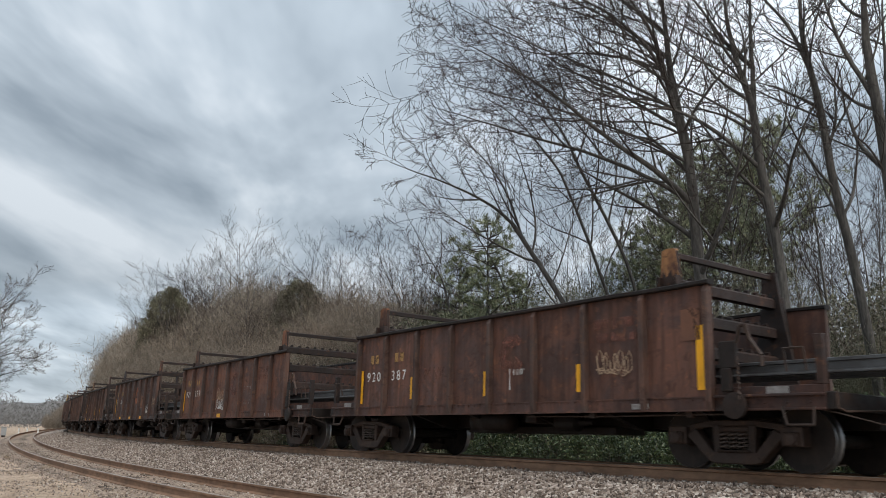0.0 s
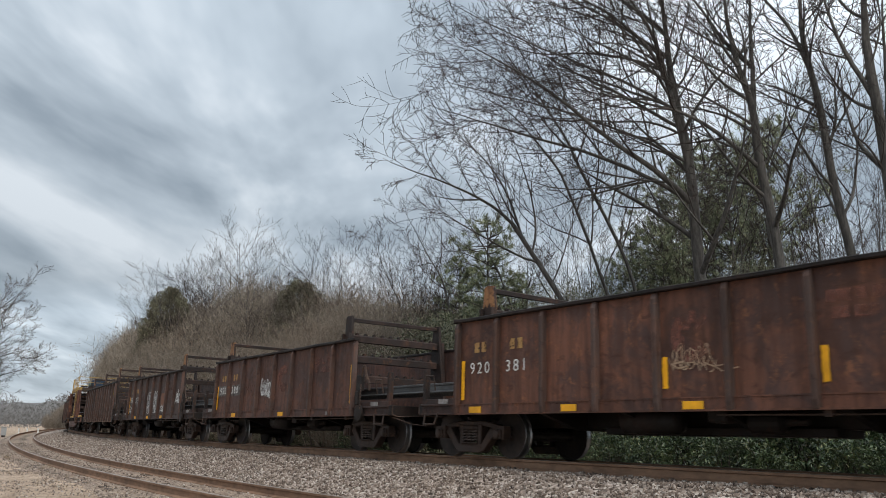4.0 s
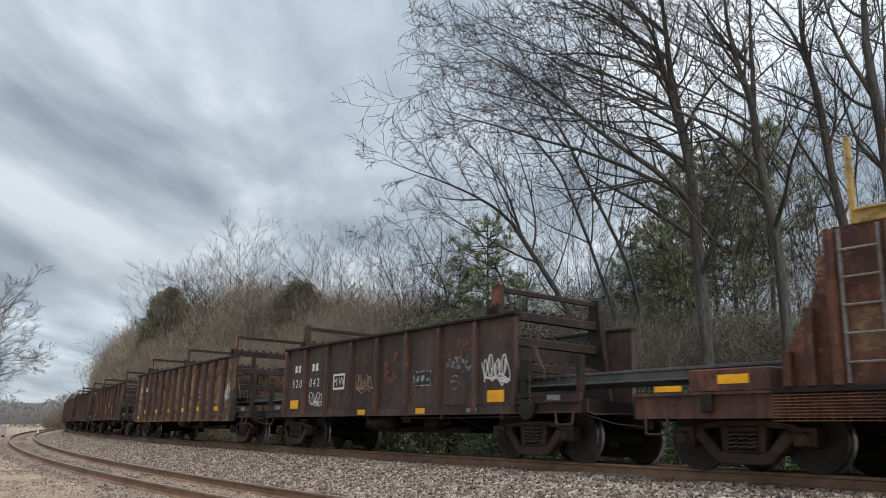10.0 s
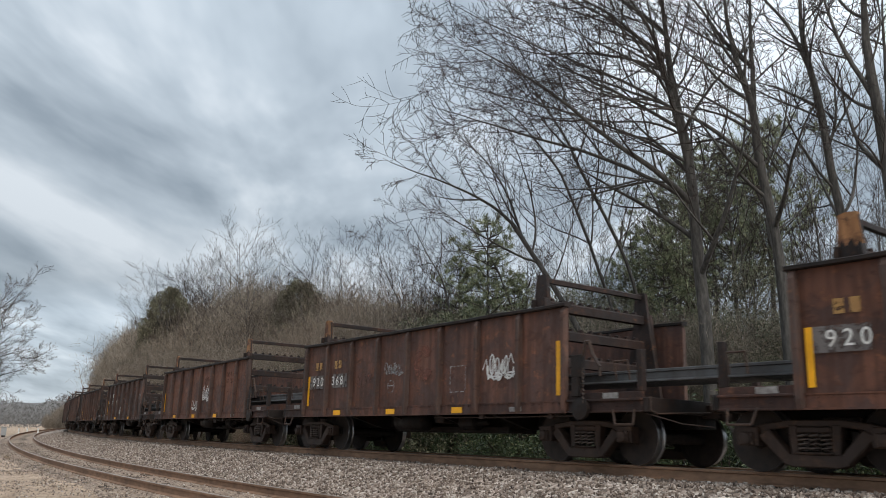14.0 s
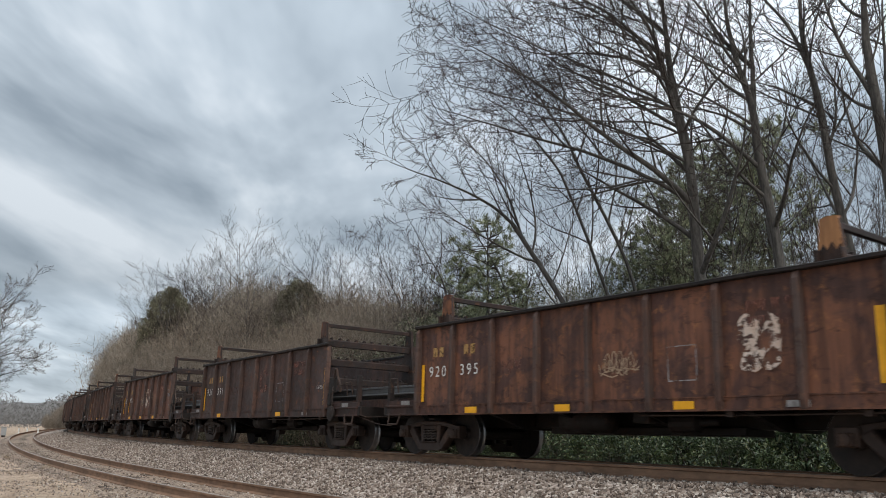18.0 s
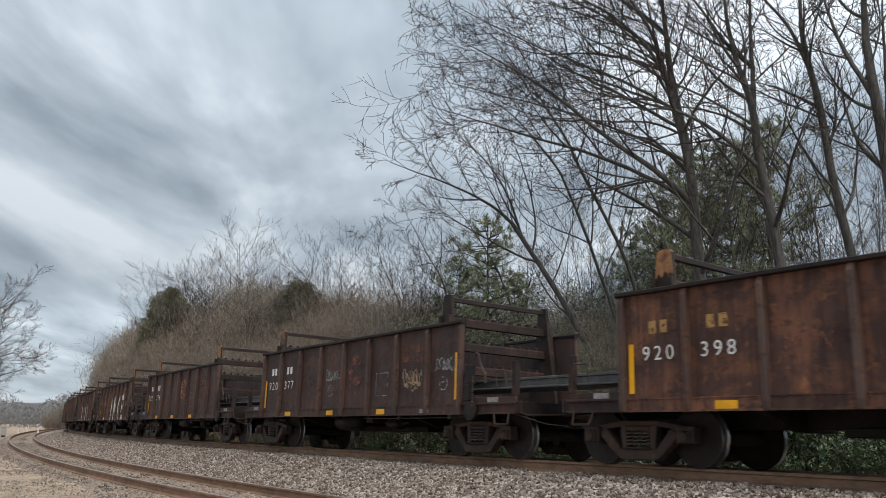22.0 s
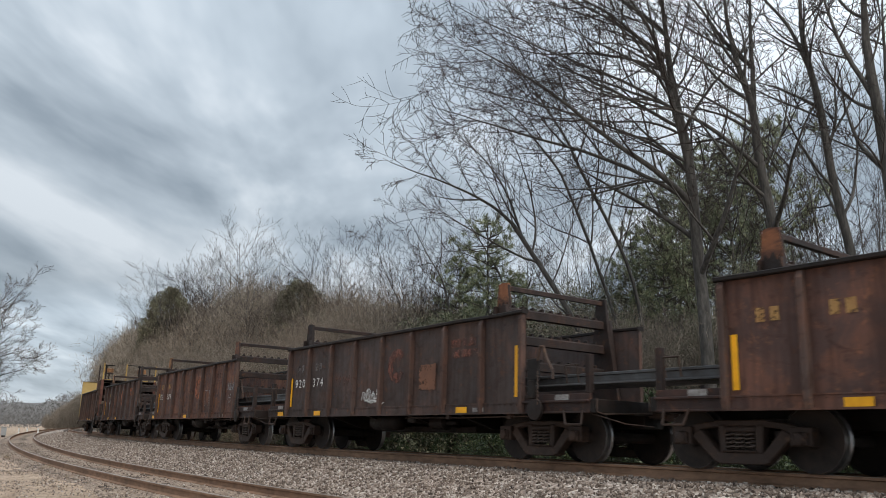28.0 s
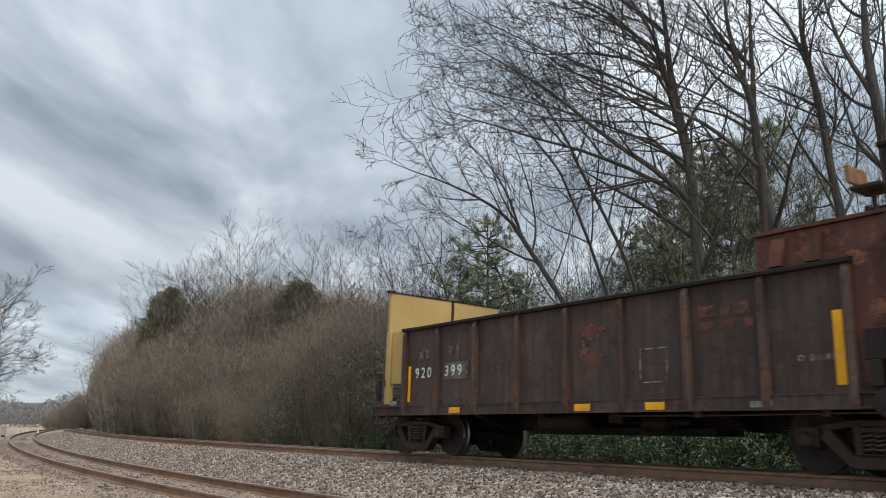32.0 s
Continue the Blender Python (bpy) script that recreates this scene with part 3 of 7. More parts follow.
def hand_brake(car, x):
    """Brake staff gear on the camera's side of the front platform: bracket, lever, chain and sheave."""
    y = -1.50
    s = Shape().box(x, x + 0.26, y + 0.02, y + 0.10, 1.30, 1.66).box(x + 0.06, x + 0.20, y - 0.03, y + 0.05, 1.0, 1.3)
    g = part("brake_gear", s, M_STEEL, car, "hand brake bracket with lever, chain and sheave", bevel=0.012)
    part("sheave", Shape().turned([(y - 0.04, 0.05), (y - 0.03, 0.17), (y + 0.03, 0.17), (y + 0.04, 0.05)], 20, at=(x + 0.24, 0, 0.82)), M_STEEL, g)
    s = Shape().pipe([(x + 0.30, y, 1.62), (x + 0.38, y - 0.02, 1.84), (x + 0.46, y - 0.02, 1.84), (x + 0.50, y, 1.66), (x + 0.66, y, 1.44), (x + 0.66, y, 1.30)], 0.026)
    part("lever", s, M_CAST, g)
    s = Shape()
    for i in range(9):
        z = 1.44 - i * 0.062
        d = 0.02 if i % 2 else 0.006
        s.tube((x + 0.33 - d, y - 0.03, z), (x + 0.33 + d, y - 0.03, z - 0.05), 0.014, n=5)
    part("chain", s, M_CAST, g)


def platform_end(car, e, end, mat, q, brake):
    """Open end platform: deck, side beams, end sill, coupler, steps and grab irons."""
    x0, x1 = sorted((q * (abs(e) + 0.002), end))
    part("platform", Shape().box(x0, x1, -1.38, 1.38, 0.90, 0.96), M_STEEL, car)
    for w in (-1, 1):
        s = Shape().box(x0, x1, *yrange(w, 1.385, 1.44), SILL, 1.06).box(x0, x1, *yrange(w, 1.385, 1.49), 0.925, 0.96).box(x0, x1, *yrange(w, 1.385, 1.47), SILL, SILL + 0.03)
        for i in range(int((x1 - x0) / 0.3)):
            s.box(x0 + 0.12 + i * 0.3, x0 + 0.15 + i * 0.3, *yrange(w, 1.44, 1.453), 0.84, 0.865)
        part("platform_side", s, M_RIBDARK, car, "riveted platform side beam", bevel=0.006)
        k = end - q * 0.14
        s = Shape().pipe([(k - q * 0.42, w * 1.46, 0.80), (k - q * 0.34, w * 1.50, 0.58), (k, w * 1.50, 0.58), (k + q * 0.0, w * 1.46, 0.80)], 0.017)
        part("step_iron", s, M_CAST, car)
        s = Shape().pipe([(k - q * 0.32, w * 1.47, 1.22), (k - q * 0.32, w * 1.52, 1.50), (k - q * 0.06, w * 1.52, 1.50), (k - q * 0.06, w * 1.47, 1.22)], 0.014)
        part("grab_iron", s, M_CAST, car)
        s = Shape().box(min(end - q * 0.10, end), max(end - q * 0.10, end), *yrange(w, 1.34, 1.44), 1.06, 1.66)
        part("stake", s, M_RACK, car, bevel=0.006)
    part("data_plate", Shape().box(x0 + 0.5 * (x1 - x0), x0 + 0.5 * (x1 - x0) + 0.3, -1.452, -1.441, 0.965, 1.05), M_PLATE, car, "pale worn data plate")
    s = Shape().box(min(end, end + q * 0.10), max(end, end + q * 0.10), -1.44, 1.44, 0.76, 0.97)
    part("end_sill", s, M_STEEL, car, bevel=0.01)
    s = Shape().box(min(end, end + q * 0.32), max(end, end + q * 0.32), -0.13, 0.13, 0.72, 0.92)
    s.prism([(end + q * 0.3, -0.08), (end + q * 0.55, -0.15), (end + q * 0.62, 0.02), (end + q * 0.46, 0.12), (end + q * 0.3, 0.08)], "z", 0.68, 0.96)
    part("coupler", s, M_CAST, car, "rusty knuckle coupler", bevel=0.012)
    part("uncoupling_rod", Shape().pipe([(end + q * 0.13, -1.42, 0.98), (end + q * 0.13, -1.42, 0.78), (end + q * 0.16, -1.30, 0.74), (end + q * 0.22, -0.2, 0.80)], 0.013), M_CAST, car)
    part("air_hose", Shape().pipe([(end + q * 0.12, 0.30, 0.70), (end + q * 0.25, 0.32, 0.48), (end + q * 0.45, 0.30, 0.36), (end + q * 0.62, 0.26, 0.40)], 0.024), M_RUBBER, car, "black rubber air hose")
    if brake:
        part("brake_cable", Shape().pipe([(end - 0.25, -1.43, 0.80), (end + 0.1, -1.36, 0.72), (end + 0.5, -1.2, 0.60), (end + 0.95, -1.1, 0.56)], 0.008), M_CAST, car, "thin steel cable")
        hand_brake(car, e + 0.10)


M_RIBDARK = weathered("dark_rusty_rib_paint", (0.040, 0.027, 0.025), (0.075, 0.037, 0.029), (0.20, 0.09, 0.05), streak=0.5)
M_RIB = weathered("grey_brown_rib_paint", (0.086, 0.058, 0.050), (0.125, 0.066, 0.049), (0.22, 0.115, 0.07), streak=0.5)
M_PLATE = simple("pale_plate", (0.34, 0.33, 0.32), (0.20, 0.18, 0.17), 20, 0.6)
M_RUBBER = simple("black_rubber", (0.02, 0.02, 0.02), (0.035, 0.033, 0.03), 20, 0.8)


# rib lines of the long cars: wide panels at both ends, narrow ones between
LONG_RIBS = (-6.515, -5.22, -4.28, -3.33, -2.38, -1.42, -0.48, 0.50, 1.46, 2.40, 3.34, 4.28, 5.40, 6.515)


def rib_lines(length, panels):
    return LONG_RIBS if panels == 13 else [-length / 2 + length * i / panels for i in range(panels + 1)]


def gondola(length, panels, mat, front, rear, bogies, wide_rib=0.062, rib_paint=None, sill=SILL, top=TOP):
    """An old gondola without end walls, turned into a rail carrier; x forward from the middle of its body, z up from the rails."""
    car = empty("gondola_car")
    e = length / 2
    lines = rib_lines(length, panels)
    for q in (-1, 1):
        # the sheet bulges and dents between its ribs
        s = Shape()
        nx, nz = panels * 4, 6
        for face in (0, 1):
            for i in range(nx + 1):
                for j in range(nz + 1):
                    x, z = -e + length * i / nx, sill + 0.02 + (top - sill - 0.05) * j / nz
                    free = abs(math.sin(math.pi * panels * i / nx)) * math.sin(math.pi * j / nz)
                    dent = 0.034 * free * noise.noise((x * 1.1, z * 1.2, q * 4.0 + 2)) - 0.006 * free
                    s.v.append((x, q * (SKIN - 0.012 * face + dent), z))
        k = (nx + 1) * (nz + 1)
        for face in (0, 1):
            for i in range(nx):
                for j in range(nz):
                    c = face * k + i * (nz + 1) + j
                    s.f.append((c, c + 1, c + nz + 2, c + nz + 1))
        s.m = [0] * len(s.f)
        part("side_sheet", s, mat, car, smooth=True)
        s = Shape().box(-e, e, *yrange(q, SKIN, SKIN + 0.07), sill, sill + 0.025).box(-e, e, *yrange(q, SKIN, SKIN + 0.022), sill, sill + 0.185).box(-e, e, *yrange(q, SKIN, SKIN + 0.034), sill + 0.178, sill + 0.196)
        for i in range(int(length / 0.16)):
            x = -e + 0.1 + i * 0.16
            s.box(x - 0.013, x + 0.013, *yrange(q, SKIN + 0.022, SKIN + 0.033), sill + 0.14, sill + 0.166)
        part("side_sill", s, mat, car, "riveted side sill")
        # the top edge sags and bulges a little between the ribs
        s = Shape()
        n = panels * 2
        for i in range(n + 1):
            x = -e - 0.03 + (length + 0.06) * i / n
            dy, dz = 0.018 * noise.noise((x * 0.7, q * 3.0, 1)), 0.014 * noise.noise((x * 0.9, q * 5.0, 7))
            s.v += [(x, q * (SKIN - 0.035) + dy, top - 0.06 + dz), (x, q * (SKIN + 0.095) + dy, top - 0.06 + dz), (x, q * (SKIN + 0.095) + dy, top + dz), (x, q * (SKIN - 0.035) + dy, top + dz)]
        for i in range(n):
            for j in range(4):
                s.f.append((i * 4 + j, i * 4 + (j + 1) % 4, i * 4 + 4 + (j + 1) % 4, i * 4 + 4 + j))
        s.f += [(0, 1, 2, 3), (n * 4 + 3, n * 4 + 2, n * 4 + 1, n * 4)]
        s.m = [0] * len(s.f)
        part("top_chord", s, M_STEEL, car, "bent top edge of the side", bevel=0.01)
        me = rib_mesh(top - sill - 0.062, wide_rib, rib_paint or mat)
        for i in range(panels + 1):
            r = part("rib", me, None, car)
            x = lines[i]
            x += wide_rib if i == 0 else (-wide_rib if i == panels else 0)
            r.location = (x, q * SKIN, sill + 0.004)
            if q == 1:
                r.rotation_euler.z = math.pi
        if panels == 13:
            for i in range(1, panels):
                x = lines[i] + wide_rib
                s = Shape().box(x, x + 0.085, *yrange(q, SKIN + 0.004, SKIN + 0.022), sill + 0.19, top - 0.062)
                for k in range(9):
                    z = sill + 0.26 + k * 0.145
                    s.box(x + 0.03, x + 0.058, *yrange(q, SKIN + 0.022, SKIN + 0.034), z, z + 0.028)
                part("rib_flange", s, rib_paint or mat, car, "riveted flange beside a rib")
            part("sheet_seam", Shape().box(-e, e, *yrange(q, SKIN + 0.006, SKIN + 0.014), sill + 0.335, sill + 0.35), M_STEEL, car)
    part("floor", Shape().box(-e, e, -1.39, 1.39, 0.92, 0.97), M_STEEL, car)
    part("centre_sill", Shape().box(rear, front, -0.22, 0.22, 0.56, 0.9).box(-e * 0.42, e * 0.42, -0.36, 0.36, 0.46, 0.58), M_STEEL, car, bevel=0.01)
    for x in (-e * 0.55, -e * 0.18, e * 0.18, e * 0.55):
        part("cross_bearer", Shape().prism([(-1.38, 0.90), (1.38, 0.90), (1.38, 0.80), (0.4, 0.52), (-0.4, 0.52), (-1.38, 0.80)], "x", x - 0.06, x + 0.06), M_STEEL, car)
    part("air_tank", Shape().turned([(-0.55, 0.05), (-0.50, 0.19), (0.50, 0.19), (0.55, 0.05)], 14, axis="x", at=(-0.6, -0.85, 0.66)), M_STEEL, car, "dark air reservoir", smooth=True)
    part("brake_cylinder", Shape().turned([(-0.35, 0.05), (-0.30, 0.15), (0.15, 0.15), (0.2, 0.06), (0.5, 0.04)], 14, axis="x", at=(1.3, -0.7, 0.64)), M_STEEL, car)
    part("control_valve", Shape().box(0.55, 0.85, -1.1, -0.8, 0.62, 0.86), M_STEEL, car, bevel=0.02)
    part("brake_rod", Shape().pipe([(0.9, -1.36, 0.715), (e * 0.6, -1.37, 0.705), (e - 0.15, -1.38, 0.72), (e + 0.3, -1.38, 0.72)], 0.013), M_CAST, car)
    for x in (e * 0.52, e - 0.45):
        part("rod_hanger", Shape().box(x - 0.05, x + 0.05, -1.41, -1.34, 0.68, 0.80), M_CAST, car)
    part("route_plate", Shape().box(e - 1.42, e - 1.12, -SKIN - 0.036, -SKIN - 0.023, sill + 0.04, sill + 0.12), M_PLATE, car, "small pale routing plate")
    platform_end(car, e, front, mat, 1, True)
    platform_end(car, -e, rear, mat, -1, False)
    for x in ((5.75, 0.30, -5.25) if panels == 13 else (e - 0.80, -e + 0.72)):
        rack(car, x, 1.11 if panels == 13 else 1.0)
    for x in bogies:
        bogie(car, x)
    return car


# ---- paint on the cars ----
FACE = -SKIN - 0.016
WORDS = {}


def word_mesh(text, mat, size=0.22):
    key = (text, mat.name, size)
    if key not in WORDS:
        c = bpy.data.curves.new("lettering", "FONT")
        c.body, c.size, c.align_x = text, size * 1.42, "CENTER"
        c.space_character = 1.42
        ob = bpy.data.objects.new("lettering", c)
        scene.collection.objects.link(ob)
        bpy.context.view_layer.update()
        me = bpy.data.meshes.new_from_object(ob)
        me.materials.clear()
        me.materials.append(mat)
        bpy.data.objects.remove(ob)
        bpy.data.curves.remove(c)
        WORDS[key] = me
    return WORDS[key]


def lettering(car, text, x, z, mat, size=0.205, y=FACE, name="lettering"):
    t = part(name, word_mesh(text, mat, size), None, car)
    t.location, t.rotation_euler = (x, y, z), (math.pi / 2, 0, 0)
    return t


def patch(car, name, x0, x1, z0, z1, mat, y=FACE, label="", jag=0.0, seed=0):
    """A flat painted or taped field on the car's side, with worn edges where jag is given."""
    r = random.Random(seed)
    n = 10 if jag else 1
    pts = [(x0 + (x1 - x0) * i / n, z0) for i in range(n)] + [(x1, z0 + (z1 - z0) * i / n) for i in range(n)]
    pts += [(x1 - (x1 - x0) * i / n, z1) for i in range(n)] + [(x0, z1 - (z1 - z0) * i / n) for i in range(n)]
    s = Shape()
    s.add([(a + r.uniform(-jag, jag), y, b + r.uniform(-jag, jag)) for a, b in pts], [tuple(range(len(pts)))])
    return part(name, s, mat, car, label)


def bars(car, x, z, widths, h, mat, name="lettering"):
    """Plain blocks in place of a company's name."""
    s = Shape()
    total = sum(widths) + 0.07 * (len(widths) - 1)
    a = x - total / 2
    for w in widths:
        s.add([(a, FACE, z), (a + w, FACE, z), (a + w, FACE, z + h), (a, FACE, z + h)], [(0, 1, 2, 3)])
        a += w + 0.07
    return part(name, s, mat, car, "plain painted blocks")


def ribbon(s, pts, w, y):
    for (a, b), (c, d) in zip(pts, pts[1:]):
        dx, dz = c - a, d - b
        k = math.hypot(dx, dz) + 1e-6
        nx, nz = -dz / k * w / 2, dx / k * w / 2
        ex, ez = dx / k * w * 0.4, dz / k * w * 0.4
        s.add([(a - ex - nx, y, b - ez - nz), (c + ex - nx, y, d + ez - nz), (c + ex + nx, y, d + ez + nz), (a - ex + nx, y, b - ez + nz)], [(0, 1, 2, 3)])


def scribble(car, x, z, w, h, mat, seed, width=0.032, loops=4, y=FACE):
    """Sprayed loops and strokes with no letters in them."""
    r = random.Random(seed)
    s = Shape()
    pts = []
    for i in range(loops * 14 + 1):
        f = i / (loops * 14)
        a = 6.283 * loops * f + r.uniform(-0.06, 0.06)
        rr = 0.42 + 0.16 * math.sin(f * 9 + seed)
        pts.append((x - w / 2 + w * (0.16 + 0.68 * f) + w / loops * rr * 0.9 * math.cos(a), z + h * 0.12 * math.sin(f * 11 + seed) + h * rr * 0.85 * math.sin(a)))
    ribbon(s, pts, width, y)
    ribbon(s, [(x - w * 0.42 + w * 0.84 * i / 16 + 0.03 * w * math.sin(i * 2.2 + seed), z + h * (0.45 * math.sin(i * 1.35 + seed * 0.7) - 0.08 * math.cos(i * 0.6))) for i in range(17)], width * 0.75, y - 0.0005)
    for _ in range(5):
        a, b = x + r.uniform(-w, w) * 0.4, z - h * r.uniform(0.15, 0.4)
        ribbon(s, [(a, b), (a + w * r.uniform(0.08, 0.25), b - h * r.uniform(-0.1, 0.3)), (a + w * r.uniform(0.15, 0.4), b - h * 0.1)], width, y)
    return part("graffiti", s, mat, car, "sprayed loops and strokes")


def ring_logo(car, x, z, r, mat, seed=0):
    """A faded broken ring, open to one side, as a plain shape."""
    s = Shape()
    n = 26
    rnd = random.Random(seed)
    for i in range(n + 1):
        a = radians(40 + 290 * i / n)
        inner = r * (0.42 + 0.14 * math.sin(i * 0.9 + seed))
        outer = r + rnd.uniform(-0.02, 0.01)
        s.v += [(x + math.cos(a) * k, FACE, z + math.sin(a) * k) for k in (inner, outer)]
    s.f = [(2 * i, 2 * i + 2, 2 * i + 3, 2 * i + 1) for i in range(n)]
    s.m = [0] * n
    return part("faded_emblem", s, mat, car, "faded round emblem as a plain shape")


def outline_box(car, x0, x1, z0, z1, mat, w=0.022):
    s = Shape()
    ribbon(s, [(x0, z0), (x1, z0), (x1, z1), (x0, z1), (x0, z0)], w, FACE)
    return part("stencil_frame", s, mat, car, "thin painted frame")


M_HAZE_Y = worn("yellow_spray_haze", (0.55, 0.36, 0.07), (0.40, 0.18, 0.05), 6, (0.40, 0.66))
M_HAZE_R = worn("red_spray_haze", (0.34, 0.09, 0.05), (0.45, 0.17, 0.07), 6, (0.40, 0.66))
M_HAZE_B = worn("pale_blue_spray", (0.25, 0.34, 0.40), (0.45, 0.50, 0.52), 7, (0.46, 0.66))
M_CREAMRUST = weathered("rust_streaked_cream_paint", (0.48, 0.31, 0.10), (0.22, 0.095, 0.045), (0.40, 0.26, 0.10), (0.46, 0.54), 0.6)
M_PINKP = worn("pale_pink_spray", (0.62, 0.42, 0.40), (0.50, 0.30, 0.28), 8, (0.30, 0.48))
M_CHALK = worn("chalky_white_spray", (0.78, 0.76, 0.70), (0.52, 0.49, 0.42), 5, (0.28, 0.42))
M_FLAKE = worn("flaked_white_paint", (0.66, 0.58, 0.52), (0.50, 0.36, 0.28), 5, (0.485, 0.53))
M_BARERUST = worn("bare_orange_rust", (0.36, 0.17, 0.10), (0.22, 0.09, 0.05), 7, (0.36, 0.56))
M_BLACKP = simple("black_spray", (0.02, 0.018, 0.018), (0.035, 0.03, 0.028), 8, 0.7, bump=0)
M_GREYP = worn("worn_grey_spray", (0.38, 0.38, 0.38), (0.26, 0.25, 0.25), 8, (0.40, 0.58))
M_TANP = worn("tan_spray", (0.46, 0.33, 0.22), (0.32, 0.21, 0.14), 9, (0.34, 0.50))
M_TANDULL = worn("dull_tan_paint", (0.24, 0.155, 0.085), (0.17, 0.09, 0.05), 7, (0.38, 0.56))
M_PRIMER = worn("brown_primer_patch", (0.20, 0.09, 0.05), (0.14, 0.064, 0.04), 6, (0.30, 0.46))
M_BOXGREY = worn("dull_grey_patch", (0.16, 0.145, 0.14), (0.10, 0.085, 0.08), 8, (0.36, 0.52))
M_LIMEP = simple("green_spray", (0.22, 0.42, 0.14), (0.15, 0.28, 0.10), 9, 0.7, bump=0)


def flaked(car, x, z, w, h, mat, seed, edged=True):
    """A big worn sprayed shape: two bulging lobes with a thin pale edge, no letter."""
    r = random.Random(seed)
    for k, (dx, dz, a, b) in enumerate(((-0.45, 0.25, 0.45, 0.7), (0.35, 0.0, 0.6, 0.95), (-0.3, -0.6, 0.5, 0.35))):
        pts = []
        for i in range(18):
            t = 6.2832 * i / 18
            q = 1.0 / max(abs(math.cos(t)), abs(math.sin(t))) ** 0.4 * r.uniform(0.88, 1.08)
            pts.append((x + w * (dx + a * q * math.cos(t)), z + h * (dz + b * q * math.sin(t))))
        s = Shape()
        s.add([(p, FACE - 0.0006 * k, q) for p, q in pts], [tuple(range(18))])
        g = part("graffiti", s, mat, car, "worn grey sprayed lobe" if edged else "flaked patch of white paint")
        if not edged:
            continue
        s = Shape()
        ribbon(s, pts + pts[:1], 0.022, FACE - 0.003 - 0.0006 * k)
        part("pale_edge", s, M_SPRAY, g)


def blocks(car, x0, x1, z0, z1, count, seed):
    """A large sprayed piece: pale bulging blocks with dark edges and cores, as plain shapes."""
    r = random.Random(seed)
    a = x0
    y = FACE - 0.008
    for i in range(count):
        step = (x1 - x0) / count * r.uniform(0.85, 1.15)
        lean = r.uniform(-0.08, 0.08)
        pts = []
        for k in range(28):
            t = 6.2832 * k / 28
            u, v = math.cos(t), math.sin(t)
            q = 0.5 / max(abs(u), abs(v)) ** 0.8
            q *= 1.0 + 0.07 * math.sin(k * 2.4 + i * 1.7 + seed) - (0.34 if (k + i * 3) % 9 == 2 else 0.0)
            pts.append((a + step * (0.5 + u * q * (0.84 - 0.24 * v)) + lean * v, z0 + (z1 - z0) * (0.5 + v * q) - 0.04 * (i % 2)))
        mx, mz = a + step * 0.5, (z0 + z1) / 2
        s = Shape()
        s.add([(p + (p - mx) * 0.16 - 0.05, y, q + (q - mz) * 0.06 - 0.02) for p, q in pts], [tuple(range(28))])
        edge = part("graffiti", s, M_BLACKP, car, "sprayed block shape with a dark edge")
        s = Shape()
        s.add([(p, y - 0.003 - 0.0004 * i, q) for p, q in pts], [tuple(range(28))])
        part("pale_fill", s, M_CHALK, edge, "chalky white fill")
        for k in range(2 + i % 2):
            bx, bz = a + step * r.uniform(0.2, 0.8), z0 + (z1 - z0) * r.uniform(0.12, 0.5)
            kr = r.uniform(0.045, 0.095)
            s = Shape()
            s.add([(bx + kr * math.cos(c * 0.524) * 0.8, y - 0.008 - 0.0005 * k, bz + kr * math.sin(c * 0.524) * 1.25) for c in range(12)], [tuple(range(12))])
            part("dark_core", s, M_BLACKP, edge)
        for k in range(2):
            bx, bz = a + step * r.uniform(0.1, 0.9), z0 + (z1 - z0) * r.uniform(-0.12, 0.2)
            kr = r.uniform(0.07, 0.13)
            s = Shape()
            s.add([(bx + kr * math.cos(c * 0.524), y - 0.010 - 0.0005 * k, bz + kr * 0.7 * math.sin(c * 0.524) * r.uniform(0.7, 1.2)) for c in range(12)], [tuple(range(12))])
            part("spray_shade", s, M_GREYP, edge)
        a += step


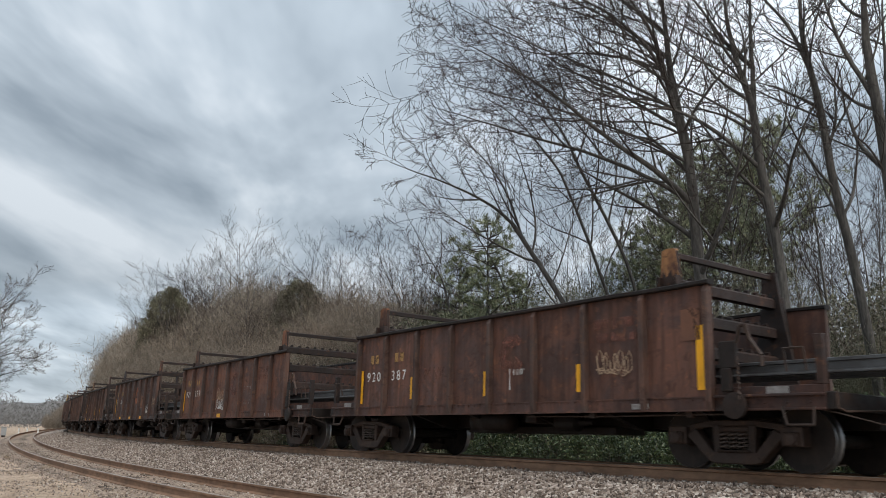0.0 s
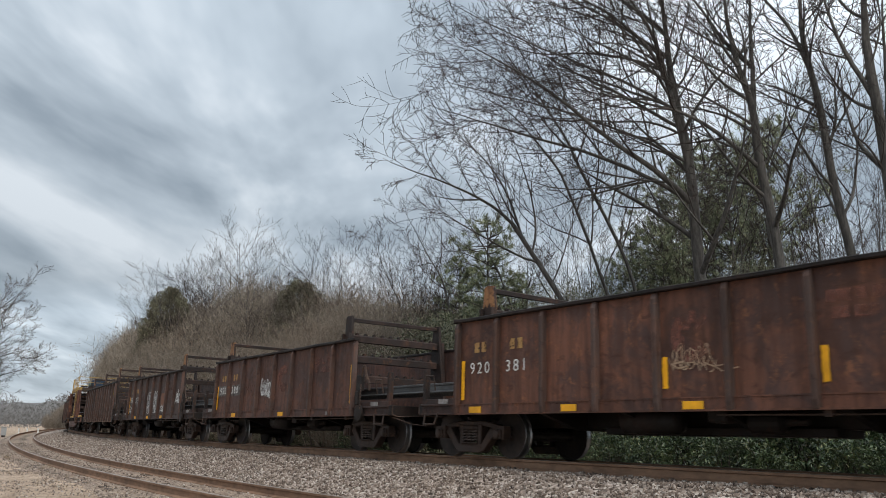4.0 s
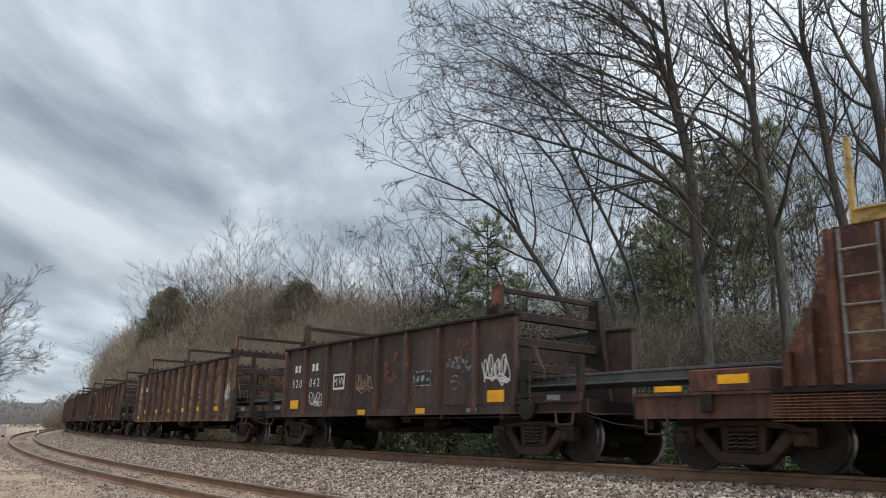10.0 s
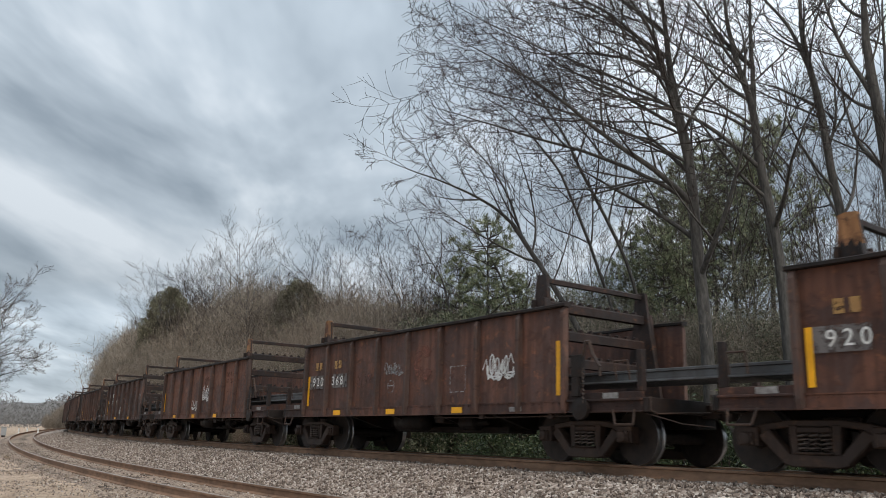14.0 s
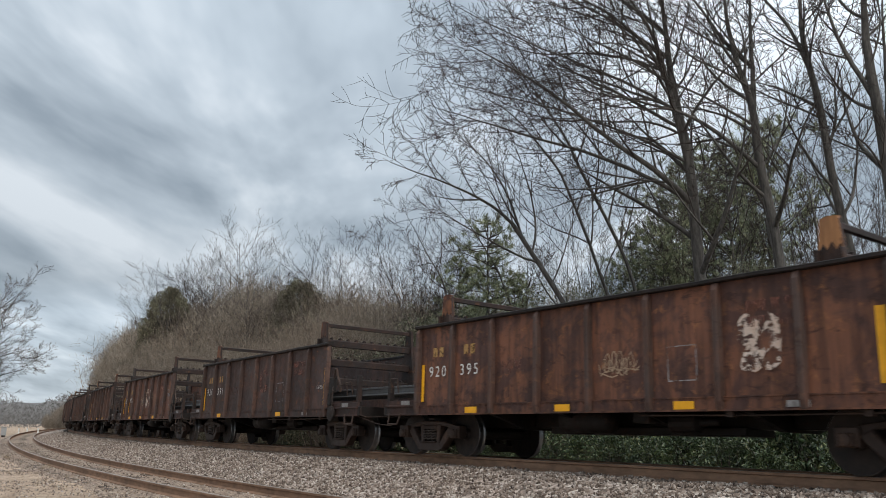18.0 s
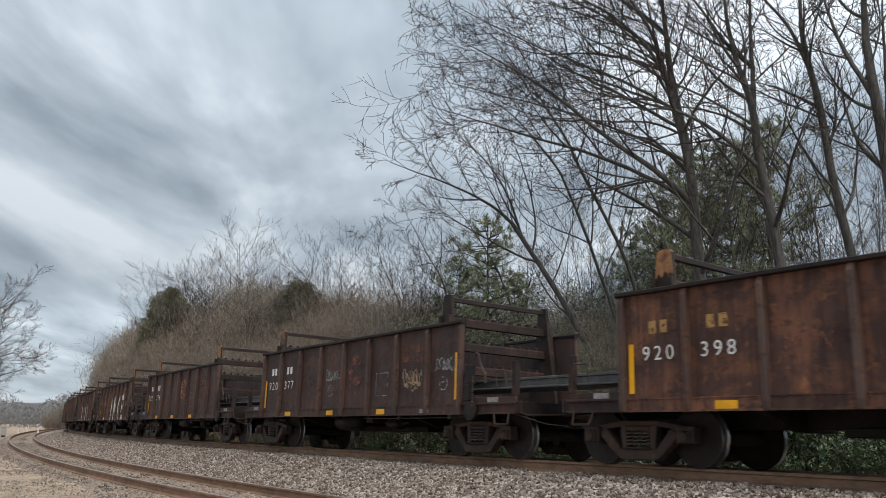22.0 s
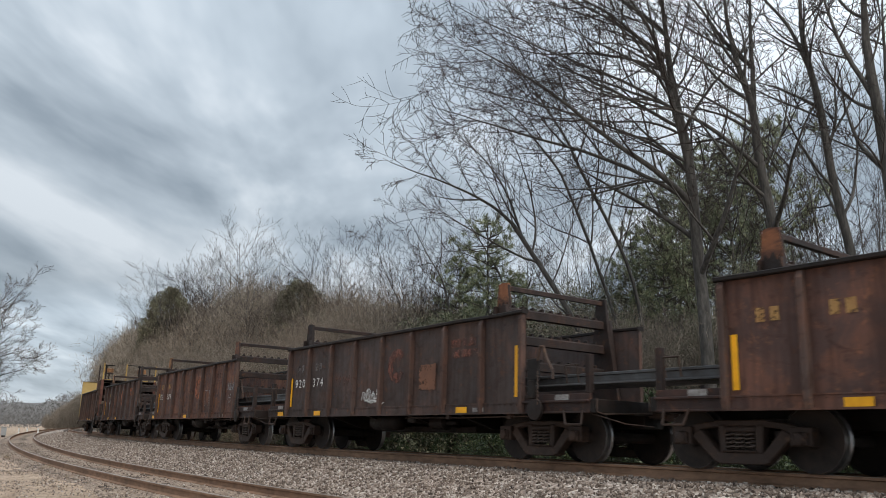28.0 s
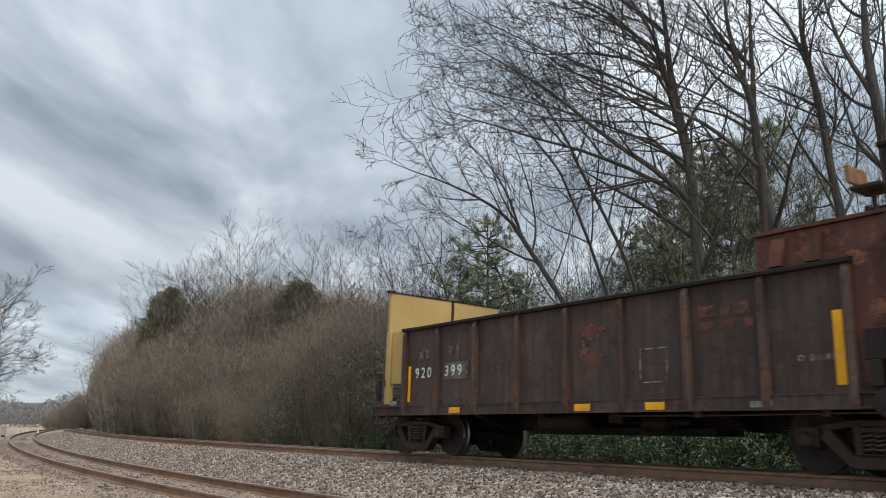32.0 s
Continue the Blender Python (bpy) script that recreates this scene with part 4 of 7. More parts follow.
def sprayed_piece(car, half=4.71, panels=8):
    """A tall row of fat pale strokes with dark sides and cores, over bright hazes."""
    r = random.Random(12)
    pw = 2 * half / panels
    y = FACE - 0.006

    def spot(u, v):
        return (-half + pw * u, 0.82 + 0.98 * v)
    for i in range(34):
        x, z = spot(2.1 + 4.5 * (i * 0.37 % 1.0), r.uniform(0.15, 1.12))
        k = r.uniform(0.14, 0.38)
        s = Shape()
        s.add([(x + math.cos(a * 0.449) * k * r.uniform(0.75, 1.1), FACE - 0.0001 * i, z + math.sin(a * 0.449) * k * r.uniform(0.7, 1.2)) for a in range(14)], [tuple(range(14))])
        part("spray_haze", s, (M_HAZE_Y, M_HAZE_R, M_HAZE_R, M_HAZE_Y, M_HAZE_R, M_HAZE_B)[i % 6], car)
    shapes = (
        (((2.72, 0.98), (2.66, 0.08), (2.98, 0.04)),),
        (((3.28, 0.0), (3.55, 1.0), (3.86, 0.0)), ((3.40, 0.28), (3.74, 0.28))),
        (((4.10, 0.0), (4.16, 1.0), (4.46, 0.40), (4.76, 1.02), (4.86, 0.0)),),
        (((5.45, 0.06), (5.24, 0.22), (5.20, 0.62), (5.40, 0.98), (5.62, 0.94), (5.74, 0.55), (5.66, 0.16), (5.45, 0.06)),),
        (((6.36, 1.0), (6.0, 0.98), (5.98, 0.04), (6.42, 0.06)), ((6.0, 0.52), (6.30, 0.54))),
    )
    for k, lines in enumerate(shapes):
        shade, face = Shape(), Shape()
        for line in lines:
            pts = [spot(*q) for q in line]
            ribbon(shade, [(a - 0.06, b - 0.03) for a, b in pts], 0.30, y - 0.0003 * k)
            ribbon(face, pts, 0.215, y - 0.004 - 0.0004 * k)
        edge = part("graffiti", shade, M_BLACKP, car, "fat sprayed strokes with dark sides")
        part("pale_fill", face, M_CHALK, edge, "chalky white fill")
        for j in range(3):
            x, z = spot(lines[0][0][0] + r.uniform(-0.15, 0.5), r.uniform(0.1, 0.45))
            core = Shape()
            core.add([(x + 0.055 * math.cos(c * 0.524), y - 0.009 - 0.0004 * j, z + 0.09 * math.sin(c * 0.524)) for c in range(12)], [tuple(range(12))])
            part("dark_core", core, M_BLACKP, edge)
    scribble(car, -half + pw * 6.85, 1.50, 0.95, 0.26, M_PINKP, 8, 0.05, 3, FACE - 0.008)


def dress(car, number, marks, half=4.71, panels=8, paint=M_WHITE, seed=1):
    """Numbers, tape and sprayed paint of one car. marks: words of a letter and a panel, as in 'C4 b1 g7'."""
    pw = 2 * half / panels

    lines = rib_lines(2 * half, panels)

    def mid(k):
        return float(np.interp(k + 0.5, range(panels + 1), lines)) if 0 <= k + 0.5 <= panels else -half + pw * (k + 0.5)
    if number:
        paint = M_WHITE if paint is None else paint
        lettering(car, "920", mid(0) + 0.09, 1.49, paint)
        lettering(car, number, mid(1) - 0.10, 1.49, paint)
    for i, word in enumerate(marks.split()):
        kind, k = word[0], (float(word[1:]) if len(word) > 1 else 0.0)
        x = mid(k) if panels == 8 or kind not in "LR" else 0
        if kind == "N":
            bars(car, mid(0) + 0.10, 1.87, (0.13, 0.125), 0.185, M_OCHRE if k == 0 else (M_WHITE if k == 1 else M_BOXGREY))
            bars(car, mid(1) - 0.10, 1.87, (0.125, 0.13), 0.185, M_OCHRE if k == 0 else (M_WHITE if k == 1 else M_BOXGREY))
        elif kind == "M":
            lettering(car, "MW", x, 1.45, M_FADED, 0.24)
        elif kind == "m":
            lettering(car, "MW", x - 0.2, 1.49, M_WHITE)
        elif kind == "C":
            ring_logo(car, x, 1.78, 0.36, M_FADED, i)
        elif kind == "S":
            bars(car, x, 2.02, (0.30, 0.12, 0.24), 0.15, M_FADED)
            bars(car, x + 0.05, 1.82, (0.22, 0.3, 0.14), 0.14, M_FADED)
        elif kind == "r":
            outline_box(car, x - 0.26, x + 0.22, 1.18, 1.66, M_GREYP, 0.015)
        elif kind == "b":
            patch(car, "reflector_tape", x - 0.17, x + 0.17, SILL + 0.03, SILL + 0.14, M_YELLOW, -SKIN - 0.037, "yellow reflective tape")
        elif kind == "B":
            patch(car, "reflector_tape", x - 0.24, x + 0.24, SILL + (0.21 if panels == 8 else 0.24), SILL + (0.42 if panels == 8 else 0.38), M_YELLOW, FACE, "large yellow reflective tape")
        elif kind == "v":
            patch(car, "reflector_tape", x - pw / 2 + 0.08, x - pw / 2 + 0.17, 1.08, 1.52, M_YELLOW, FACE, "worn yellow reflective tape", 0.008, i)
        elif kind == "L":
            patch(car, "reflector_tape", -half + 0.15, -half + 0.245, 1.02, 1.74, M_YELLOW, FACE, "upright yellow reflective tape")
        elif kind == "R":
            patch(car, "reflector_tape", half - 0.27, half - 0.15, 1.04, 1.92, M_YELLOW, FACE, "upright yellow reflective tape")
        elif kind == "p":
            patch(car, "primer_patch", x - 0.22, x + 0.10, 1.72, 2.16, M_PRIMER, FACE, "brown primer patch")
        elif kind == "q":
            patch(car, "primer_patch", x - 0.30, x + 0.28, 1.25, 1.75, M_PRIMER, FACE, "brown primer patch", 0.012, i)
        elif kind == "d":
            patch(car, "grey_patch", x - 0.36, x + 0.36, 1.42, 1.74, M_BOXGREY, FACE + 0.0015, "dull grey painted-out patch")
        elif kind == "g":
            scribble(car, x, 1.55, 0.96, 0.46, M_SPRAY, seed * 7 + i, 0.030, 5)
        elif kind == "k":
            scribble(car, x + 0.03, 1.42, 0.62, 0.36, M_SPRAY, seed * 7 + i, 0.018, 4)
        elif kind == "G":
            flaked(car, x, 1.42, 0.42, 0.44, M_GREYP, seed * 7 + i)
        elif kind == "f":
            flaked(car, x, 1.62, 0.34, 0.40, M_FLAKE, seed * 7 + i, False)
        elif kind == "w":
            scribble(car, x, 1.18, 0.85, 0.30, M_SPRAY, seed * 7 + i, 0.022, 3)
        elif kind == "t":
            scribble(car, x, 1.48, 0.92, 0.36, M_TANP, seed * 5 + i, 0.019, 6)
        elif kind == "h":
            scribble(car, x, 1.72, 0.85, 0.24, M_GREYP, seed * 3 + i, 0.026, 5)
            outline = Shape()
            ribbon(outline, [(x - 0.05 + 0.13 * math.cos(a * 0.5236), 1.36 + 0.13 * math.sin(a * 0.5236)) for a in range(13)], 0.022, FACE)
            ribbon(outline, [(x - 0.13, 1.38), (x + 0.03, 1.38)], 0.022, FACE)
            part("graffiti", outline, M_GREYP, car, "sprayed ring")
        elif kind == "O":
            ring_logo(car, x, 1.78, 0.38, M_EMBLEM, i)
        elif kind == "Z":
            bars(car, x, 2.02, (0.30, 0.12, 0.24), 0.15, M_EMBLEM)
            bars(car, x + 0.05, 1.82, (0.22, 0.3, 0.14), 0.14, M_EMBLEM)
        elif kind == "K":
            tag = Shape()
            ribbon(tag, [(x - 0.22, 2.16), (x - 0.10, 1.72), (x - 0.14, 1.66)], 0.04, FACE)
            ribbon(tag, [(x - 0.16, 1.96), (x + 0.20, 2.02), (x - 0.04, 1.84), (x + 0.22, 1.62), (x + 0.24, 1.76)], 0.04, FACE - 0.0006)
            part("graffiti", tag, M_SPRAY, car, "sprayed angular strokes")
        elif kind == "D":
            patch(car, "stencil_field", x - 0.30, x + 0.30, 1.34, 1.62, M_BLACKP, FACE + 0.0008, "small dark stencilled field")
            outline_box(car, x - 0.30, x + 0.30, 1.34, 1.62, M_GREYP, 0.03)
            bars(car, x, 1.42, (0.14, 0.12, 0.1), 0.12, M_GREYP)
        elif kind == "e":
            lettering(car, "GO DUKE", x + 0.05, 1.34, M_GREYP, 0.075)
        elif kind == "a":
            lettering(car, "400'", x + 0.05, 1.42, M_WHITE, 0.10)
            ribbon_mark = Shape()
            ribbon(ribbon_mark, [(x - 0.17, 1.18), (x - 0.18, 1.52)], 0.018, FACE)
            part("chalk_line", ribbon_mark, M_WHITE, car)
        elif kind == "c":
            lettering(car, "1100'", x + 0.1, 1.42, M_WHITE, 0.085)
        elif kind == "u":
            scribble(car, x, 1.05, 0.7, 0.2, M_LIMEP, seed + i, 0.03, 3)
        elif kind == "o":
            outline_box(car, x - 0.26, x + 0.26, 1.40, 1.72, M_WHITE, 0.05)
            lettering(car, "MW", x, 1.47, M_WHITE, 0.19)


# number, side paint, tape and marks, from the head of the visible train to its tail
SPECS = (
    ("", "brown", "R b1 b4", "dark brown rusty gondola rail carrier without end walls"),
    ("387", "brown", "N L R v1.74 v3.76 v5.76 M2 C4 S6 p7.25 t6 a4.1", "dark brown gondola rail carrier with yellow tape and scrawled paint"),
    ("379", "red", "N L R M2 w3 t3 C4 S6 r5 b3", "rust-brown gondola rail carrier with a faded round emblem"),
    ("386", "dark", "N L R M2 O4 S6 t7 w6 q5 b1 b3 b5", "dark brown gondola rail carrier with tan scrawl near one end"),
    ("381", "red", "N L R v4 v6 C4 t4 S6 b0 b2 b4", "red-rusted gondola rail carrier with flaking paint"),
    ("380", "brown", "N L M2 g3 C4 S6 d0 d1 b1 b4 R", "dark brown gondola rail carrier with a white scrawl"),
    ("369", "black", "N L R d0 d1 M2 G3 G4 q5 w0 w5 g7 S6 b1 b3 b5", "black-brown gondola rail carrier with large grey scrawls"),
    None,
    None,
    ("042", "black", "N1 o2 C4 D5 h6 g7 S6 t3 B0 b3 b5 B7 w1", "black gondola rail carrier with white lettering and scrawls"),
    None,
    ("390", "red", "N L R d0 d1 v3.2 v5.2 g4 h7 C5 S6 b2.4 b4.3", "red-rusted gondola rail carrier with one white scrawl"),
    ("368", "brown", "N L R d0 d1 M2 h3 r5 g6 C4 b1 b3 b5", "rust-red gondola rail carrier with a looping white scrawl"),
    ("", "red", "L R C4 w3 g4 S6 b1 b3 b5", "red-rusted gondola rail carrier with white scrawls"),
    ("373", "dark", "N1 m2.2 L R C4 r5 w3 h7 S6 b2 b5", "dark brown gondola rail carrier with white stencilled lettering"),
    ("395", "orange", "N L R M2 f6 t4 r5 S6.2 b1 b3 b5", "orange-rusted gondola rail carrier with flaked white paint"),
    ("391", "dark", "N L R M2 C4 r5 S6 c7 b1 b5", "dark brown gondola rail carrier with a faded round emblem"),
    ("397", "red", "N L R v1 f3.6 f4.3 t3 q5 S6 p7 h7 b1 b3 b5", "red-brown gondola rail carrier with faint old graffiti"),
    ("398", "orange", "N L R M2 C4 r5 S6 h7 b1 b3 b5", "orange-rusted gondola rail carrier with yellow tape"),
    ("377", "dark", "N1 L R M2 h3 C4 r5 S6 t6 h7 b1 b3 b5", "dark brown gondola rail carrier with white lettering"),
    ("376", "dark", "N1 L R M2 O4 r5 S6 b1 b3 b5", "dark brown gondola rail carrier with a red round emblem"),
    ("396", "red", "N L R S6 b1", "rust-brown gondola rail carrier with a large bright sprayed piece"),
    ("", "red", "N L R S6 b1 b6", "rust-brown gondola rail carrier with a large white sprayed piece"),
    ("", "brown", "N L R M2 C4 r5 S6 h7 b1 b3 b5", "dark brown gondola rail carrier with yellow tape along its sill"),
    ("374", "black", "N2 L R M2 w3.1 C4 q5 S6 b1 b6 b-0.8", "dark brown gondola rail carrier with small white marks"),
    ("389", "orange", "N L R M2 O4.1 r5 S6 h7 b3 b-0.8", "orange-rusted gondola rail carrier with a white scrawl"),
    ("393", "dark", "N L R M2 O4 r5 Z6 b1 b3", "dark brown gondola rail carrier with a red round emblem"),
    ("399", "black", "N2 L R d1 M2 C4 r5 S6 e7 b1 b5 b3.8", "black-brown gondola with a rail tower and a yellow bulkhead"),
)
PAINTS = {"brown": M_BROWN, "dark": M_DARK, "red": M_RED, "orange": M_ORANGE, "black": M_BLACKCAR}


def repaint(car, old, mat):
    for o in car.children_recursive:
        if o.type == "MESH" and o.data.materials and o.data.materials[0] == old:
            o.material_slots[0].link = "OBJECT"
            o.material_slots[0].material = mat


def machine_car():
    """A long flat deck with two plate towers and a yellow work platform on top."""
    car = empty("rail_handling_car")
    w = WIDE
    # fish-bellied side sills
    for q in (-1, 1):
        s = Shape().prism([(-8.1, 0.98), (-8.1, 0.66), (-4.6, 0.66), (-2.9, 0.36), (2.9, 0.36), (4.9, 0.66), (7.82, 0.66), (7.82, 0.98)], "y", *yrange(q, w - 0.08, w - 0.02))
        s.box(-8.1, 7.82, *yrange(q, w - 0.10, w + 0.03), 0.965, 1.0).box(-2.9, 2.9, *yrange(q, w - 0.10, w + 0.03), 0.345, 0.375)
        for i in range(60):
            x = -2.8 + i * 0.095
            s.box(x, x + 0.03, *yrange(q, w - 0.02, w - 0.008), 0.41, 0.44)
        part("side_sill", s, M_BROWN, car, "fish-bellied riveted side sill")
        for x in (-3.2, -1.7, -0.2, 1.3, 2.8, 6.0, 7.2, -6.9):
            part("stake_pocket", Shape().box(x - 0.08, x + 0.08, *yrange(q, w - 0.02, w + 0.06), 0.74, 0.98), M_STEEL, car, bevel=0.012)
    part("deck", Shape().box(-8.1, 7.82, -1.44, 1.44, 0.94, 1.0), M_STEEL, car)
    part("centre_sill", Shape().box(-8.3, 7.8, -0.24, 0.24, 0.5, 0.93), M_STEEL, car, bevel=0.01)
    for x0, x1 in ((-5.95, -3.55), (3.05, 5.40)):
        for q in (-1, 1):
            s = Shape()
            for i in range(9):
                s.box(x0, x1, *yrange(q, w + 0.05, w + 0.07), 0.62 + i * 0.038, 0.632 + i * 0.038)
            for i in range(24):
                x = x0 + (x1 - x0) * i / 23
                s.box(x - 0.005, x + 0.005, *yrange(q, w + 0.04, w + 0.055), 0.61, 0.95)
            part("walkway_grating", s, M_RUSTPIPE, car, "rusty bar grating", bevel=0)
            part("walkway_edge", Shape().box(x0, x1, *yrange(q, w - 0.02, w + 0.09), 0.955, 1.02), M_STEEL, car, bevel=0.006)
    # towers: stiffened tapered plates on both sides, joined by beams
    for x, b, t in ((-4.74, 1.08, 0.36), (4.24, 1.09, 0.34)):
        for q in (-1, 1):
            y = q * (w - 0.04)
            s = Shape().prism([(x - b, 1.0), (x + b, 1.0), (x + b * 0.98, 1.42), (x + b * 0.62, 2.05), (x + t, 2.90), (x - t, 2.90), (x - b * 0.62, 2.05), (x - b * 0.98, 1.42)], "y", y - 0.025, y + 0.025)
            p = part("tower_plate", s, M_PLATE_RUST, car, "rusty tapered tower plate", bevel=0.006)
            for dx, top in ((-b * 0.9, 1.45), (-b * 0.62, 1.95), (-t, 2.86), (t, 2.86), (b * 0.62, 1.95), (b * 0.9, 1.45)):
                part("stiffener", Shape().box(x + dx - 0.045, x + dx + 0.045, *yrange(q, w - 0.015, w + 0.13), 1.02, top), M_PLATE_RUST, p, bevel=0.008)
        rr = random.Random(int(x * 10))
        for k in range(9):
            f = rr.uniform(0.05, 0.95)
            px, pz = x + (b + (t - b) * f) * rr.choice((-0.8, 0.8)), 1.25 + 1.55 * f
            patch(car, "bare_rust", px - rr.uniform(0.06, 0.14), px + rr.uniform(0.06, 0.14), pz - rr.uniform(0.08, 0.22), pz + rr.uniform(0.08, 0.22), M_BARERUST, -w + 0.0115 - 0.0004 * k, "orange patch of bare rust", 0.05, k)
        for z in (2.62, 2.12, 1.62, 1.17):
            s = Shape().box(x - 0.14, x + 0.14, -w + 0.07, w - 0.07, z - 0.02, z + 0.02).box(x - 0.02, x + 0.02, -w + 0.07, w - 0.07, z - 0.14, z - 0.02).box(x - 0.12, x + 0.12, -w + 0.07, w - 0.07, z - 0.16, z - 0.14)
            for i in range(12):
                pegs(s, x, -1.2 + i * 0.218, z + 0.02)
            part("rack_beam", s, M_RACK, car, "rack beam with roller pegs")
    lad = part("ladder", Shape().box(-5.02, -4.99, -w - 0.03, -w + 0.0, 1.05, 2.86).box(-4.56, -4.53, -w - 0.03, -w, 1.05, 2.86), M_PLATE, car, "pale steel ladder on the tower")
    for i in range(5):
        part("rung", Shape().tube((-5.0, -w - 0.03, 1.28 + i * 0.33), (-4.55, -w - 0.03, 1.28 + i * 0.33), 0.015, n=6), M_PLATE, lad)
    # middle posts with rack
    for q in (-1, 1):
        part("middle_post", Shape().box(-0.60, -0.04, *yrange(q, w - 0.10, w), 1.06, 2.86), M_CREAM if q < 0 else M_RUSTPIPE, car, "cream yellow painted post with scrawl" if q < 0 else "orange-rusted post", bevel=0.01)
        part("rack_plate", Shape().prism([(-0.02, 1.06), (0.36, 1.06), (0.22, 2.86), (-0.02, 2.86)], "y", *yrange(q, w - 0.08, w - 0.02)), M_CREAMRUST, car, "yellow rack plate streaked with rust", bevel=0.006)
        for k in range(7):
            part("roller_peg", Shape().box(0.02, 0.20, *yrange(q, w - 0.02, w + 0.03), 1.22 + k * 0.22, 1.30 + k * 0.22), M_RUSTPIPE, car, bevel=0.008)
    for z in (2.62, 2.12, 1.62, 1.17):
        s = Shape().tube((0.12, -1.4, z), (0.12, 1.4, z), 0.075, n=8)
        for i in range(12):
            pegs(s, 0.12, -1.2 + i * 0.218, z + 0.07)
        part("rack_beam", s, M_RUSTPIPE, car, "orange-rusted pipe with roller pegs")
    s = Shape()
    ribbon(s, [(-0.36 + 0.12 * math.sin(i * 1.9), 2.35 - i * 0.024) for i in range(50)], 0.014, -w - 0.003)
    part("graffiti", s, M_BLACKP, car, "black sprayed squiggle")
    # yellow work platform
    for q in (-1, 1):
        part("top_beam", Shape().box(-4.80, 4.56, *yrange(q, w - 0.10, w + 0.02), 2.885, 3.05).box(-4.80, 4.56, *yrange(q, w - 0.16, w + 0.06), 3.03, 3.06), M_CREAM, car, "cream yellow top beam", bevel=0.008)
        part("platform_edge", Shape().box(-4.34, 1.20, *yrange(q, w - 0.12, w + 0.03), 3.062, 3.20), M_CREAM, car, bevel=0.006)
    for i in range(7):
        x = 0.5 + i * 0.56
        part("floor_joist", Shape().box(x - 0.07, x + 0.07, -w + 0.12, w - 0.12, 2.90, 3.02), M_TIE, car, "weathered timber joist")
    part("platform_floor", Shape().box(-4.3, 1.18, -w + 0.12, w - 0.12, 3.14, 3.18), M_RACK, car)
    part("top_cross_beam", Shape().box(4.40, 4.60, -w, w, 3.062, 3.14), M_RACK, car, bevel=0.006)
    for q, xs in ((-1, (-4.34, -3.0, -1.6, -0.24, 1.17)), (1, (-4.34, -3.0, -1.6, -0.24, 1.17, 2.9, 4.5))):
        z1 = 3.96
        for x in xs:
            part("railing_post", Shape().box(x - 0.022, x + 0.022, *yrange(q, w - 0.06, w - 0.016), 3.06, z1), M_CREAM, car)
        for z in (3.56, 3.94):
            part("railing_bar", Shape().tube((xs[0], q * (w - 0.04), z), (xs[-1], q * (w - 0.04), z), 0.02, n=6), M_CREAM, car)
    for x in (1.17, -4.34):
        for z in (3.56, 3.94):
            part("railing_bar", Shape().tube((x, -w + 0.04, z), (x, w - 0.04, z), 0.02, n=6), M_CREAM, car)
    part("corner_pole", Shape().box(-4.86, -4.80, -w, -w + 0.06, 2.9, 3.98), M_CREAM, car)
    # machinery on the platform
    t = part("fuel_tank", Shape().turned([(-2.75, 0.06), (-2.70, 0.19), (-2.6, 0.235), (-1.35, 0.235), (-1.25, 0.19), (-1.20, 0.06)], 20, axis="x", at=(0, -0.35, 3.56)), M_GREEN, car, "grey-green cylindrical tank", smooth=True)
    for x in (-2.4, -1.55):
        part("strap", Shape().turned([(x - 0.03, 0.238), (x + 0.03, 0.238)], 20, axis="x", at=(0, -0.35, 3.56)).box(x - 0.04, x + 0.04, -0.55, -0.15, 3.18, 3.36), M_STEEL, t)
    part("red_block", Shape().box(-1.15, -0.85, -0.5, -0.2, 3.18, 3.62), M_TARP, car, bevel=0.02)
    b = part("engine_box", Shape().box(-0.40, 0.80, -0.55, 0.45, 3.18, 3.78).box(-0.30, 0.2, -0.4, 0.3, 3.78, 3.86), M_BLUE, car, "dark blue engine housing", bevel=0.03)
    for i in range(6):
        part("cooling_fin", Shape().box(0.1 + i * 0.1, 0.13 + i * 0.1, -0.575, -0.55, 3.30, 3.68), M_BLACKP, b)
    part("plank", Shape().box(3.0, 4.2, 0.2, 0.5, 3.06, 3.11), M_TANP, car, bevel=0.01)
    # deck edge fittings
    for x0, x1 in ((-3.5, 0.3), (5.45, 7.2)):
        part("edge_roll", Shape().tube((x0, -w + 0.06, 1.06), (x1, -w + 0.06, 1.06), 0.06, n=10), M_CREAM, car, "worn cream yellow roller along the deck edge", smooth=True)
    part("tool_box", Shape().box(0.42, 3.04, -w + 0.02, -w + 0.5, 1.0, 1.34), M_RED, car, "long rusty box on the deck", bevel=0.015)
    part("tool_box", Shape().box(-7.2, -6.0, -w + 0.02, -w + 0.4, 1.0, 1.30), M_RED, car, "rusty box on the deck", bevel=0.015)
    for x0, x1, z0, z1, y in ((-3.50, -3.05, 1.02, 1.10, -w - 0.004), (-0.55, -0.05, 1.0, 1.09, -w - 0.012), (1.65, 2.15, 1.14, 1.25, -w + 0.016), (-6.75, -6.3, 1.10, 1.22, -w + 0.016), (5.5, 6.3, 1.02, 1.11, -w - 0.004), (6.75, 7.0, 1.02, 1.10, -w - 0.004), (4.62, 4.76, 1.52, 1.92, -w - 0.01), (-5.5, -5.4, 1.3, 1.6, -w - 0.01), (-7.75, -7.3, 1.02, 1.1, -w + 0.0)):
        patch(car, "reflector_tape", x0, x1, z0, z1, M_YELLOW, y, "yellow reflective tape")
